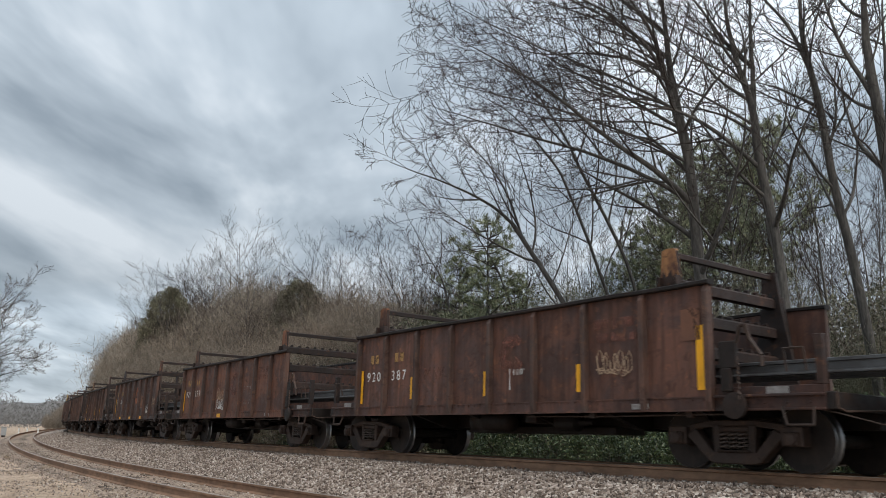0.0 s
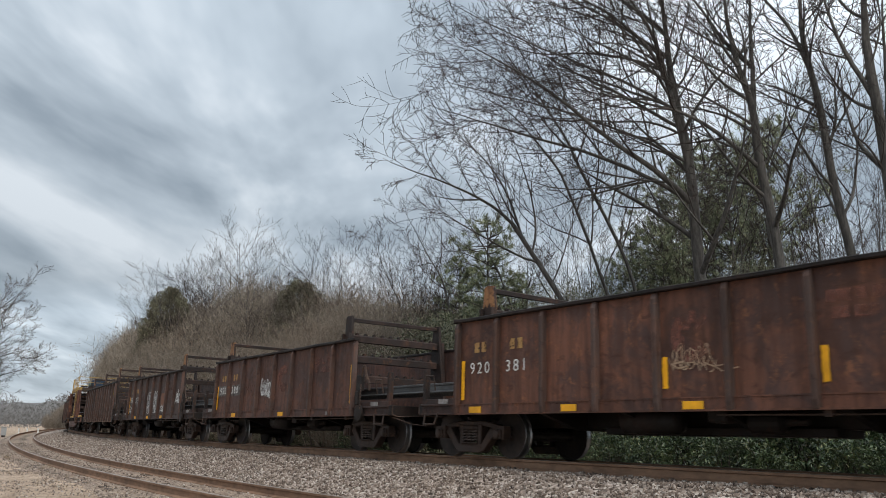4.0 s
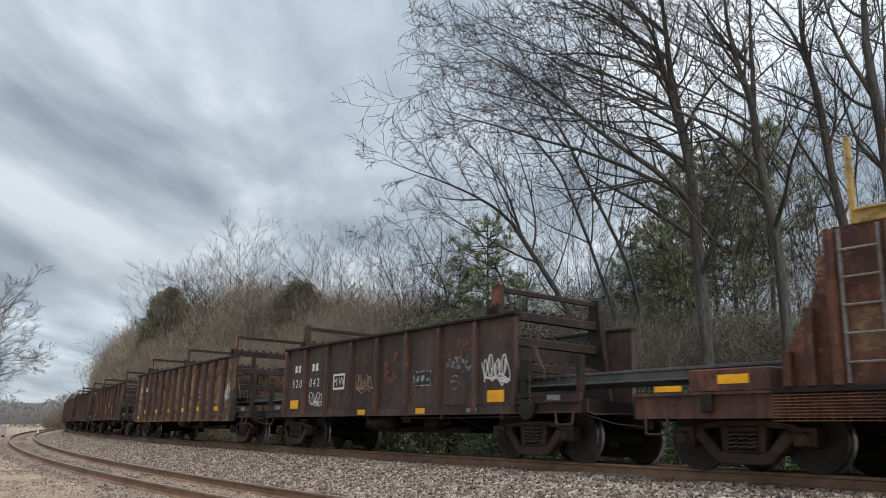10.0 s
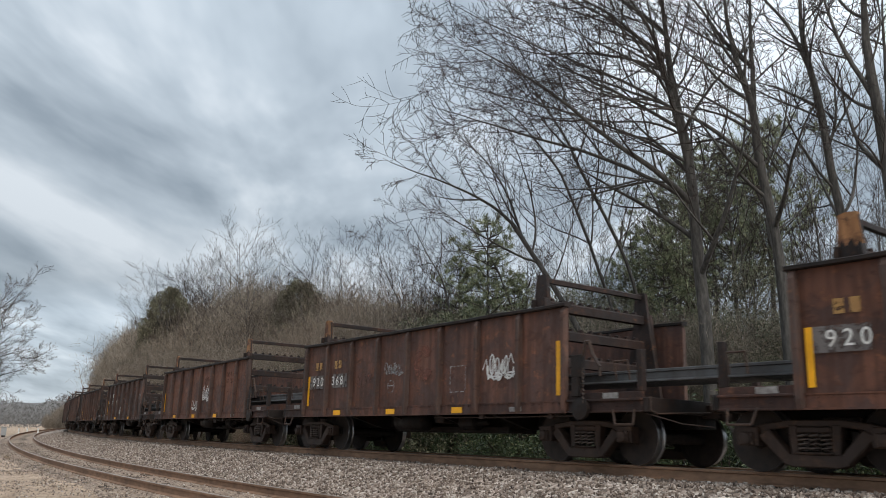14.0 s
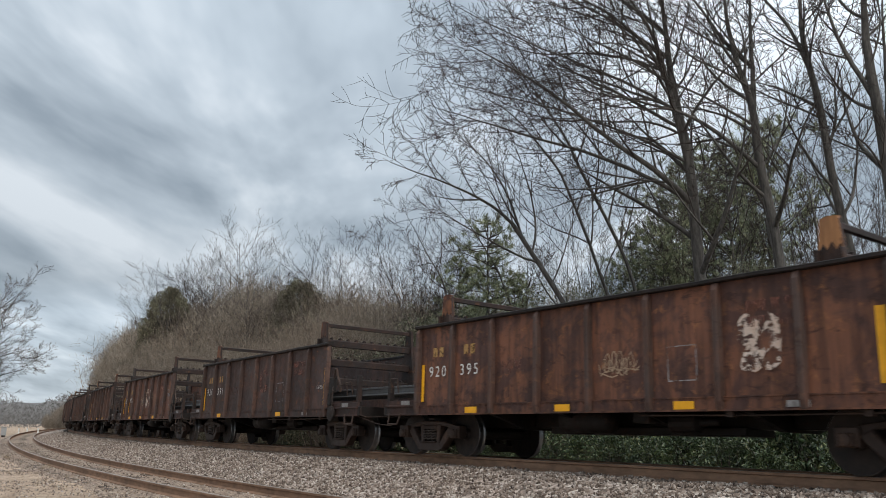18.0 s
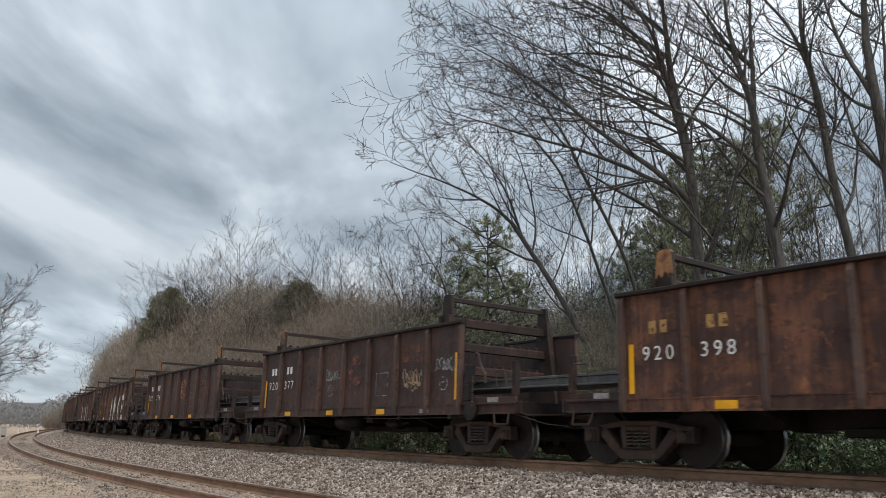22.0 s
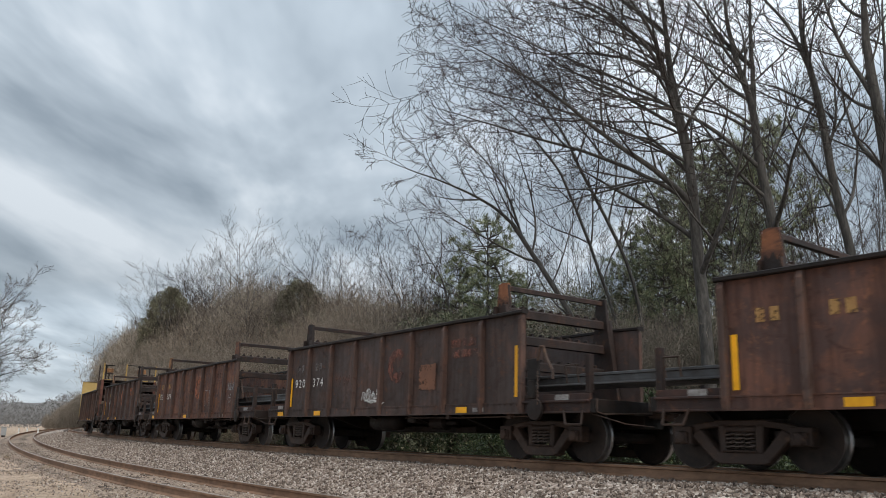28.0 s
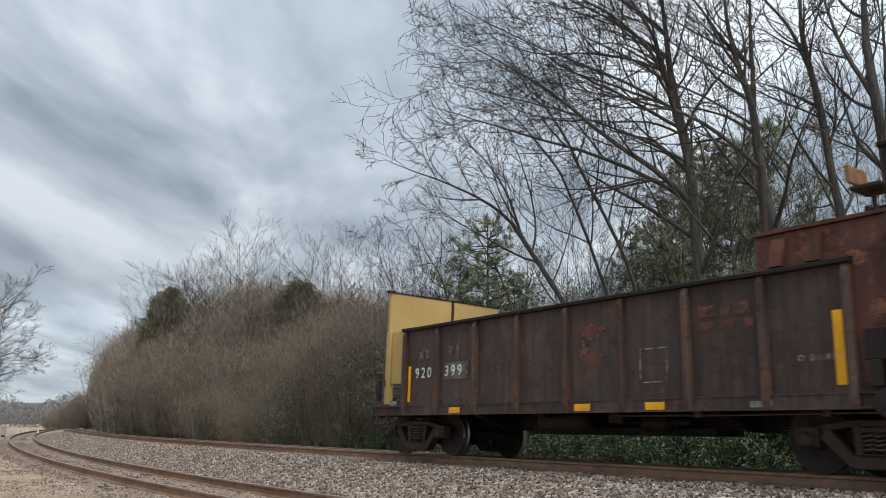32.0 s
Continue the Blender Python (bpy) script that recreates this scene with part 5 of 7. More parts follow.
    s = scribble(car, 1.0, 1.17, 1.1, 0.26, M_SPRAY, 9, 0.032, 5, -w + 0.016)
    lettering(car, "920", -3.60, 0.60, M_WHITE, 0.17, -w + 0.016)
    lettering(car, "382", -2.42, 0.60, M_WHITE, 0.17, -w + 0.016)
    patch(car, "painted_out_field", 4.04, 4.46, 1.70, 2.36, M_TANDULL, -w + 0.012, "pale worn field of paint", 0.02, 3)
    patch(car, "painted_out_field", -4.95, -4.6, 1.4, 1.9, M_TANDULL, -w + 0.012, "pale worn field of paint", 0.02, 4)
    for q, end, reach in ((1, 7.82, 0.78), (-1, -8.1, 0.25)):
        part("end_sill", Shape().box(min(end, end + q * 0.1), max(end, end + q * 0.1), -1.44, 1.44, 0.66, 1.0), M_STEEL, car, bevel=0.01)
        s = Shape().box(min(end, end + q * (reach + 0.05)), max(end, end + q * (reach + 0.05)), -0.13, 0.13, 0.72, 0.92)
        c = end + q * reach
        s.prism([(c, -0.08), (c + q * 0.17, -0.15), (c + q * 0.25, 0.02), (c + q * 0.15, 0.12), (c, 0.08)], "z", 0.68, 0.96)
        part("coupler", s, M_CAST, car, "rusty knuckle coupler", bevel=0.012)
        for k in (-1, 1):
            part("step_iron", Shape().pipe([(end - q * 0.55, k * 1.5, 0.7), (end - q * 0.52, k * 1.53, 0.45), (end - q * 0.2, k * 1.53, 0.45), (end - q * 0.17, k * 1.5, 0.7)], 0.017), M_CAST, car)
    bogie(car, -6.70)
    bogie(car, 6.08)
    return car


M_RUSTPIPE = weathered("orange_rusted_pipe", (0.22, 0.095, 0.042), (0.11, 0.046, 0.028), (0.34, 0.19, 0.10), streak=0.4)
M_PLATE_RUST = weathered("rust_bare_tower_steel", (0.072, 0.036, 0.030), (0.15, 0.064, 0.040), (0.36, 0.18, 0.11), (0.44, 0.54), 0.55, flake=(0.6, 0.6, 0.6))


def tail_fittings(car):
    """The last car's tall plate tower, its operators' seats and the yellow bulkhead at its end."""
    w = WIDE
    for q in (-1, 1):
        p = part("tower_wall", Shape().box(3.45, 5.92, *yrange(q, w - 0.16, w - 0.11), 1.0, 2.98), M_TOWER, car, "tall rusty red tower wall", bevel=0.008)
        for x in (3.75, 4.25):
            part("stiffener", Shape().prism([(x - 0.10, 2.55), (x + 0.10, 2.55), (x + 0.16, 2.90), (x - 0.02, 2.90)], "y", *yrange(q, w - 0.11, w - 0.05)), M_PLATE_RUST, p)
        part("corner_post", Shape().box(5.86, 5.96, *yrange(q, w - 0.18, w - 0.04), 0.98, 3.02), M_TOWER, car, bevel=0.008)
        part("roof_angle", Shape().box(3.45, 5.95, *yrange(q, w - 0.22, w - 0.06), 2.985, 3.03), M_TOWER, car)
    lad = part("ladder", Shape().box(5.20, 5.23, -w - 0.02, -w + 0.11, 1.1, 2.95).box(5.70, 5.73, -w - 0.02, -w + 0.11, 1.1, 2.95), M_CAST, car, "steel ladder on the tower wall")
    for i in range(6):
        part("rung", Shape().tube((5.21, -w - 0.01, 1.2 + i * 0.33), (5.72, -w - 0.01, 1.2 + i * 0.33), 0.013, n=6), M_CAST, lad)
    part("roof", Shape().box(3.5, 5.9, -w + 0.2, w - 0.2, 2.98, 3.02), M_RACK, car)
    part("back_wall", Shape().box(3.5, 3.56, -w + 0.17, w - 0.17, 1.9, 2.97), M_RACK, car)
    for z in (2.62, 2.14, 1.66, 1.17):
        part("rack_beam", Shape().box(5.60, 5.90, -w + 0.17, w - 0.17, z - 0.02, z + 0.02).box(5.88, 5.92, -w + 0.17, w - 0.17, z - 0.15, z + 0.02), M_RACK, car)
    # operators' seats, rails and control stands on the roof
    for y, x in ((-1.0, 4.85), (0.75, 5.2)):
        st = part("seat", Shape().box(x - 0.2, x + 0.2, y - 0.22, y + 0.22, 3.40, 3.45).box(x - 0.03, x + 0.03, y - 0.03, y + 0.03, 3.03, 3.4), M_RACK, car, "small operator's seat on a stand", bevel=0.01)
        part("backrest", Shape().box(x - 0.22, x - 0.17, y - 0.24, y + 0.24, 3.50, 3.74), M_RACKTIP, st, "worn yellow backrest", bevel=0.015)
        part("control_stand", Shape().box(x + 0.25, x + 0.33, y - 0.25, y - 0.17, 3.03, 3.88).box(x + 0.2, x + 0.5, y - 0.3, y + 0.2, 3.84, 3.90), M_STEEL, st, bevel=0.01)
        part("foot_rest", Shape().box(x - 0.5, x + 0.5, y - 0.3, y + 0.3, 3.03, 3.07), M_CREAM, st)
    for x, y in ((5.86, -1.40), (5.86, 1.40), (3.6, -1.40), (3.6, 1.40), (5.86, -0.2)):
        part("roof_post", Shape().box(x - 0.035, x + 0.035, y - 0.035, y + 0.035, 3.03, 3.95), M_CREAM if x > 5 else M_RACK, car, "worn yellow roof post")
    for z in (3.45, 3.9):
        part("roof_rail", Shape().tube((3.6, 1.40, z), (5.86, 1.40, z), 0.02, n=6), M_STEEL, car)
    part("roof_rail", Shape().tube((5.86, -0.2, 3.9), (5.86, 0.5, 3.9), 0.02, n=6).tube((5.86, 1.4, 3.9), (5.86, 0.9, 3.9), 0.02, n=6), M_STEEL, car)
    for k, (x, z, a, b) in enumerate(((4.75, 2.5, 0.18, 0.14), (5.05, 1.9, 0.22, 0.16), (5.5, 2.3, 0.16, 0.2), (4.95, 1.4, 0.2, 0.2), (5.45, 1.55, 0.18, 0.12))):
        patch(car, "rust_patch", x - a * 0.6, x + a * 0.6, z - b * 0.5, z + b * 0.5, M_BARERUST, -w + 0.106, "orange rust patch", 0.06, k)
    bh = part("bulkhead", Shape().box(-5.34, -5.24, -1.50, 1.50, 2.52, 3.36), M_CREAM2, car, "cream yellow steel bulkhead", bevel=0.01)
    part("bulkhead_cap", Shape().box(-5.38, -5.20, -1.54, -1.40, 3.36, 3.40).box(-5.36, -5.22, -1.5, 1.5, 3.36, 3.38), M_RACK, bh)
    part("bulkhead_seam", Shape().box(-5.239, -5.228, 0.12, 0.19, 2.5, 3.36), M_RACK, bh)
    for q in (-1, 1):
        part("bulkhead_post", Shape().box(-5.36, -5.20, *yrange(q, 1.38, 1.50), 0.98, 2.52).box(-5.18, -4.75, *yrange(q, 1.40, 1.46), 1.4, 2.50), M_CREAM2, car, "cream yellow bulkhead post", bevel=0.01)


M_TOWER = weathered("dark_red_tower_paint", (0.125, 0.050, 0.037), (0.085, 0.042, 0.034), (0.36, 0.15, 0.075), (0.45, 0.7), 0.3)
M_CREAM2 = simple("plain_cream_yellow_paint", (0.50, 0.345, 0.125), (0.46, 0.315, 0.11), 3, 0.6, bump=0.05)


def rail_load(x0, x1):
    """New welded rails lying side by side in the racks."""
    load = empty("welded_rails")
    k = len(RAIL_PROFILE)
    s = Shape()
    for x in (x0, x1):
        s.v += [(x, o, 1.408 + z) for o, z in RAIL_PROFILE]
    s.f = [(i, (i + 1) % k, k + (i + 1) % k, k + i) for i in range(k)] + [tuple(range(k))[::-1], tuple(range(k, 2 * k))]
    s.m = [0] * len(s.f)
    me = s.mesh("rail", M_NEWRAIL)
    for i in range(5):
        r = part("rail", me, None, load)
        r.location.y = -1.02 + i * 0.19
    return load


def travelled(t):
    """Metres that the train has gone by t seconds; it slowly gathers speed."""
    return 10.7945 * t + 0.01733 * t * t - 0.000183 * t ** 3


CARS = []
M_RACKTIP2 = weathered("flaking_red_orange_paint", (0.28, 0.11, 0.05), (0.09, 0.042, 0.028), (0.36, 0.17, 0.08), (0.42, 0.55), 0.3)
TIPS = (M_RACKTIP, M_RACKTIP2, M_RACKTIP, M_RACKTIP2, M_RACK, M_RACKTIP, M_RACKTIP2)


def make_train():
    short = gondola(9.42, 8, M_BROWN, FRONT, REAR, (4.70, -4.735), 0.052, M_RIB)
    long = gondola(13.03, 13, M_TAN, 8.08, -7.25, (6.5, -6.1), 0.10, M_RIB, 0.665, 2.65)
    machine = machine_car()
    loads = {"short": rail_load(REAR - 0.63, FRONT + 0.63), "long": rail_load(-7.6, 8.7), "machine": rail_load(-8.70, 9.05), "long_b": rail_load(-8.34, 8.52)}
    src = {"short": short, "long": long, "machine": machine}
    left = 4.482 - LINK
    last = None
    for i, spec in enumerate(SPECS):
        sort = "machine" if i == 8 else ("long" if spec is None else "short")
        half = {"short": 4.64, "long": 6.515, "machine": 6.1}[sort]
        if i:
            left += 13.99 if last == "machine" else {"short": LINK, "long": 17.04 if i == 7 else 16.84, "machine": 16.21}[sort]
        last = sort
        gap = left - half
        car = copy_thing(src[sort], rail_pose(gap))
        load = copy_thing(loads["long_b" if i == 10 else sort], rail_pose(gap))
        CARS.append((car, load, gap))
        if sort == "machine":
            tagged(car, "rusty flat car with plate towers under a yellow work platform", "rail car", "cars of the work train")
        elif sort == "long":
            tagged(car, "long brown gondola with scrawls in white paint all along" if i == 7 else "long mustard yellow gondola with peeling rust-brown paint", "rail car", "cars of the work train")
            if i == 7:
                repaint(car, M_TAN, M_UMBER)
                patch(car, "painted_out_field", -6.42, -4.70, 1.68, 2.06, M_BLACKP, FACE + 0.001, "dark painted-out field", 0.012, 2)
                dress(car, "", "B0 B2 B5 B7 B10 k2.02 w3 k3.02 w4 k5 t6 w8 u9 K10 D10 w11.05 k12.1 N", 6.515, 13, M_OCHRE, 2)
                patch(car, "reflector_tape", 5.86, 6.38, 1.03, 1.23, M_YELLOW, FACE, "large yellow reflective tape")
                lettering(car, "920", -5.85, 1.44, M_CREAMP, 0.17)
                lettering(car, "524", -4.74, 1.46, M_OCHRE, 0.17)
                lettering(car, "MW", -3.80, 1.46, M_STENCILY, 0.19)
                lettering(car, "TNF!", -2.86, 1.76, M_SPRAY, 0.13)
                lettering(car, "UC.", -1.90, 1.80, M_SPRAY, 0.18)
                lettering(car, "AS.", -0.95, 1.82, M_SPRAY, 0.18)
                lettering(car, "PEACE!", 4.90, 1.84, M_SPRAY, 0.13)
                lettering(car, "PEACE!", 2.90, 0.92, M_SPRAY, 0.105)
                lettering(car, "PEACE", 5.98, 1.70, M_SPRAY, 0.14)
                for k, c in enumerate("VAS"):
                    lettering(car, c, 0.98 + 0.94 * k, 1.70, M_SPRAY, 0.34)
                ring_logo(car, 0.02, 1.88, 0.36, M_STENCILY, 4)
                bars(car, 5.92, 2.20, (0.34, 0.28), 0.15, M_STENCILY)
                bars(car, 5.95, 1.99, (0.26, 0.36), 0.15, M_STENCILY)
            else:
                dress(car, "502", "N1 b0 B1 B3 B5 B7 B9 B11 g12 D9", 6.515, 13, M_CREAMP, 3)
        else:
            number, paint, marks, label = spec
            tagged(car, label, "rail car", "cars of the work train")
            repaint(car, M_BROWN, PAINTS[paint])
            dress(car, number, marks, seed=i + 1)
            for k, o in enumerate(c for c in car.children_recursive if c.name.startswith("painted_tip") and c.data.materials[0] == M_RACKTIP):
                o.material_slots[0].link = "OBJECT"
                o.material_slots[0].material = TIPS[(i * 5 + k * 3) % len(TIPS)]
            if i == 21:
                sprayed_piece(car)
            if i == 22:
                blocks(car, -2.9, 2.0, 0.82, 1.70, 6, 2)
            if i == len(SPECS) - 1:
                for o in [c for c in car.children if c.name.startswith(("rack_post", "rack_beam"))]:
                    for c in [*o.children_recursive, o]:
                        bpy.data.objects.remove(c)
                tail_fittings(car)
        tagged(load, "grey new rails lying in the racks of the train", "rails", "rails carried by the train")
    for s in (*src.values(), *loads.values()):
        for o in [*s.children_recursive, s]:
            bpy.data.objects.remove(o)


M_UMBER = weathered("umber_brown_car_paint", (0.30, 0.190, 0.125), (0.235, 0.118, 0.070), (0.40, 0.20, 0.10), (0.44, 0.60), 0.35)
M_STENCILY = simple("yellow_stencil_paint", (0.62, 0.42, 0.06), (0.42, 0.27, 0.05), 14, 0.7, bump=0)
M_CREAMP = simple("cream_stencil_paint", (0.58, 0.50, 0.34), (0.40, 0.32, 0.20), 24, 0.75, bump=0)
make_train()


def motions():
    """The train rolls along the curve; its wheels turn while they pass near by."""
    for car, load, gap in CARS:
        rows = [(t / 2, rail_pose(gap - travelled(t / 2))) for t in range(65)]
        walk(car, rows)
        walk(load, rows)
        for ws in [c for c in car.children if c.name.startswith("wheelset")]:
            x = ws.location.x
            near = [k for k in range(961) if -13 < gap - x - travelled(k / 30) < 26]
            if not near:
                continue
            ks = sorted({0, *near, 960})
            base = travelled(near[0] / 30)
            spin = []
            for k in ks:
                a = min(max(travelled(k / 30) - base, 0.0), travelled(near[-1] / 30) - base) / WHEEL_R
                spin.append((k / 30, Matrix.Translation((x, 0, WHEEL_R)) @ Matrix.Rotation(a, 4, "Y")))
            walk(ws, spin)




# ---- plants ----
M_BARK = simple("grey_bark", (0.120, 0.112, 0.102), (0.056, 0.052, 0.048), 14, 0.95, 0, 0.8, 0.02, stretch=(1, 1, 0.25))
M_TWIG = simple("brown_twigs", (0.060, 0.047, 0.040), (0.036, 0.028, 0.025), 3, 0.95, bump=0)


def island_material(name, *stops, rough=0.8, spec=0.2, sheen=False):
    """Leaves or twigs: every loose piece has its own tone."""
    m, n, l, b = node_material(name)
    geo = n.new("ShaderNodeNewGeometry")
    c = ramp_of(n, l, geo.outputs["Random Per Island"], *stops)
    v = coords(n, l)
    g = noise_tex(n, l, v, 0.9, 3)
    c = mix_of(n, l, ramp_of(n, l, g, (0.38, (0.6, 0.6, 0.6)), (0.62, WHITE)), BLACK, c)
    # and every plant its own
    info = n.new("ShaderNodeObjectInfo")
    c = mix_of(n, l, ramp_of(n, l, info.outputs["Random"], (0.0, (0.66, 0.66, 0.66)), (1.0, WHITE)), BLACK, c)
    l.new(c, b.inputs["Base Color"])
    b.inputs["Roughness"].default_value = rough
    b.inputs["Specular IOR Level"].default_value = spec
    return m


M_BRUSH = island_material("grey_brown_brush", (0.0, (0.146, 0.122, 0.097)), (0.5, (0.275, 0.232, 0.186)), (1.0, (0.45, 0.39, 0.32)))
# near-even pale greys: distance haze is put into the twig colour
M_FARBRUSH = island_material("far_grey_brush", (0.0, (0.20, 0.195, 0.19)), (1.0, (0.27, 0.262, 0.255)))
M_BRUSHRED = island_material("russet_brush", (0.0, (0.156, 0.118, 0.088)), (0.5, (0.290, 0.224, 0.170)), (1.0, (0.44, 0.355, 0.28)))
M_LEAF = island_material("glossy_evergreen_leaf", (0.0, (0.016, 0.032, 0.013)), (0.5, (0.050, 0.088, 0.034)), (0.85, (0.11, 0.155, 0.062)), (1.0, (0.24, 0.25, 0.12)), rough=0.42, spec=0.42)
M_DULL = island_material("dull_evergreen_leaf", (0.0, (0.082, 0.092, 0.056)), (0.5, (0.165, 0.172, 0.108)), (1.0, (0.36, 0.335, 0.23)), rough=0.6, spec=0.3)
M_OLIVE = island_material("olive_evergreen_leaf", (0.0, (0.115, 0.116, 0.074)), (0.5, (0.215, 0.205, 0.130)), (1.0, (0.36, 0.325, 0.215)), rough=0.7)
M_NEEDLE = island_material("pine_needles", (0.0, (0.14, 0.172, 0.098)), (0.5, (0.245, 0.280, 0.160)), (1.0, (0.42, 0.43, 0.265)), rough=0.6, spec=0.3)
M_DRY = island_material("dry_tan_stalks", (0.0, (0.20, 0.14, 0.09)), (0.5, (0.40, 0.30, 0.20)), (1.0, (0.60, 0.49, 0.36)))
M_DEADWOOD = simple("bleached_dead_wood", (0.42, 0.37, 0.32), (0.25, 0.21, 0.18), 12, 0.9)


def cloud_mesh(name, V, F, mat):
    me = bpy.data.meshes.new(name)
    me.from_pydata(V.reshape(-1, 3).tolist(), [], F.tolist())
    me.materials.append(mat)
    return me


def spikes(rng, start, way, length, radius):
    """Thin tapering twigs, one for each row of start and way."""
    n = len(start)
    d = way / np.linalg.norm(way, axis=1)[:, None]
    a = np.cross(d, rng.normal(size=(n, 3)))
    a /= np.linalg.norm(a, axis=1)[:, None] + 1e-9
    b = np.cross(d, a)
    r = np.broadcast_to(radius, (n,))[:, None]
    bow = rng.normal(size=(n, 3)) * (np.broadcast_to(length, (n,))[:, None] * 0.05)
    mid = start + d * (np.broadcast_to(length, (n,))[:, None] * 0.5) + bow
    tip = start + d * np.broadcast_to(length, (n,))[:, None]
    v = np.stack([start + a * r, start - a * r * 0.5 + b * r * 0.87, start - a * r * 0.5 - b * r * 0.87,
                  mid + a * r * 0.65, mid - a * r * 0.33 + b * r * 0.57, mid - a * r * 0.33 - b * r * 0.57, tip], 1)
    f = np.array([(0, 1, 4), (0, 4, 3), (1, 2, 5), (1, 5, 4), (2, 0, 3), (2, 3, 5), (3, 4, 6), (4, 5, 6), (5, 3, 6)])
    return v, (f[None] + (np.arange(n) * 7)[:, None, None]).reshape(-1, 3)


def blades(rng, centre, size, flat=0.3, long=1.0):
    """Small pointed leaves, folded on their midrib, one for each row of centre."""
    n = len(centre)
    d = rng.normal(size=(n, 3))
    d /= np.linalg.norm(d, axis=1)[:, None]
    up = rng.normal(size=(n, 3)) + np.array((0, 0, flat * 3))
    a = np.cross(d, up)
    a /= np.linalg.norm(a, axis=1)[:, None] + 1e-9
    k = np.cross(a, d)
    s = np.broadcast_to(size, (n,))[:, None]
    v = np.stack([centre - d * s * long, centre + a * s * 0.42 + k * s * 0.12, centre + d * s * long, centre - a * s * 0.42 + k * s * 0.12], 1)
    f = np.array([(0, 1, 2), (0, 2, 3)])
    return v, (f[None] + (np.arange(n) * 4)[:, None, None]).reshape(-1, 3)


def grow(rng, wood, twigs, start, way, length, radius, level=0, aim=None, wander=0.10, kids=(7, 6, 5), spread=0.75, up=0.10, first=0.25, thin=0.006, keep=0.12, reach=(0.30, 0.55)):
    """One branch and, on it, its smaller branches. aim: the way in which the branch ends."""
    n = (16 if aim is not None and len(aim) > 4 else 10, 9, 6, 4)[min(level, 3)]
    p, d = Vector(start), Vector(way).normalized()
    ways = [Vector(w).normalized() for w in aim] if aim is not None else None
    pts, rad = [p.copy()], [radius]
    off = Vector((0, 0, 0))
    for i in range(n):
        off = off * 0.75 + Vector((rng.gauss(0, wander), rng.gauss(0, wander), rng.gauss(0, wander)))
        if ways is not None:
            f = (i + 0.5) / n * (len(ways) - 1)
            k = min(int(f), len(ways) - 2)
            d = (ways[k].lerp(ways[k + 1], f - k) + off).normalized()
        else:
            d = (d + off * 0.7 + Vector((0, 0, up * 0.5))).normalized()
        p = p + d * (length / n)
        pts.append(p.copy())
        rad.append(max(radius * (1 - (1 - keep) * (i + 1) / n), thin * 0.6))
    target = wood if radius > 0.03 else twigs
    limb_ring(target, pts, rad, 7 if radius > 0.08 else (4 if radius > 0.02 else 3))
    if level >= len(kids):
        return pts
    for k in range(kids[level]):
        f = first + (0.99 - first) * (k + rng.random()) / kids[level]
        i = min(int(f * n), n - 1)
        q = pts[i].lerp(pts[i + 1], f * n - i)
        along = (pts[i + 1] - pts[i]).normalized()
        a = rng.uniform(0, 6.283)
        o = along.orthogonal().normalized()
        o = o * math.cos(a) + along.cross(o) * math.sin(a)
        sp = spread * rng.uniform(0.65, 1.3)
        w = along * math.cos(sp) + o * math.sin(sp)
        grow(rng, wood, twigs, q, w, length * rng.uniform(*reach) * (1.2 - 0.6 * f), max(min(rad[i] * rng.uniform(0.40, 0.66), 0.014 * length * reach[1]), thin), level + 1, None, max(wander * 1.15, 0.075), kids, spread, up * 1.05, 0.2, thin, reach=reach)
    return pts


def tree_thing(name, wood, twigs, m, label, category="tree", bark=None, twig=None):
    t = tagged(empty(name, m), label, category)
    part("trunk", wood, bark or M_BARK, t, smooth=True)
    if twigs is not None:
        part("crown", twigs, twig or M_TWIG, t, "bare winter branches")
    return t


def drop(src):
    for o in [*src.children_recursive, src]:
        bpy.data.objects.remove(o)


def beyond(px, dist):
    """Ground point at a bearing (in thousandths to the right of straight ahead) and a distance from the camera."""
    a = math.atan(px)
    x, y = dist * math.sin(a), dist * math.cos(a)
    return Vector((x, y, ground_z(x, y)))


def in_plane(deg, depth=0.0):
    """A way that leans deg to the left of upright as seen from the camera."""
    a = radians(deg)
    return (-math.sin(a), depth, math.cos(a))


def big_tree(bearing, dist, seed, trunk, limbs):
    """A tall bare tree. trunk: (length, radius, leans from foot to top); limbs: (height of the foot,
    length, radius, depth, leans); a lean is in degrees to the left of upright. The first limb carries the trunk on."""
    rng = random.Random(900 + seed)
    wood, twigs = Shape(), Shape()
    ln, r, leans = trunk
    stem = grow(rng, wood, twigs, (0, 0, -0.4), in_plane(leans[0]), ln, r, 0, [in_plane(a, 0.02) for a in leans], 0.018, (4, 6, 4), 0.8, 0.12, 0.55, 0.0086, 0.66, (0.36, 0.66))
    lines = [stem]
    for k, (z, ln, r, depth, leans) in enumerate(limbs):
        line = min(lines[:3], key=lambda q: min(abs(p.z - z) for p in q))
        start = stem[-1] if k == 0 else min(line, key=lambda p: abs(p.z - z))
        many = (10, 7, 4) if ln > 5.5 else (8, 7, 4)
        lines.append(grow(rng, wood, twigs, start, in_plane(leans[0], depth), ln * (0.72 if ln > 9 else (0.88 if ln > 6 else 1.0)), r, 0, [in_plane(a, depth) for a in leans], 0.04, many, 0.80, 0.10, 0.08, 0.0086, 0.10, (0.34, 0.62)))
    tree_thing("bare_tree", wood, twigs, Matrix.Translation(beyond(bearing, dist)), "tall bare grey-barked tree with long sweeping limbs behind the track")


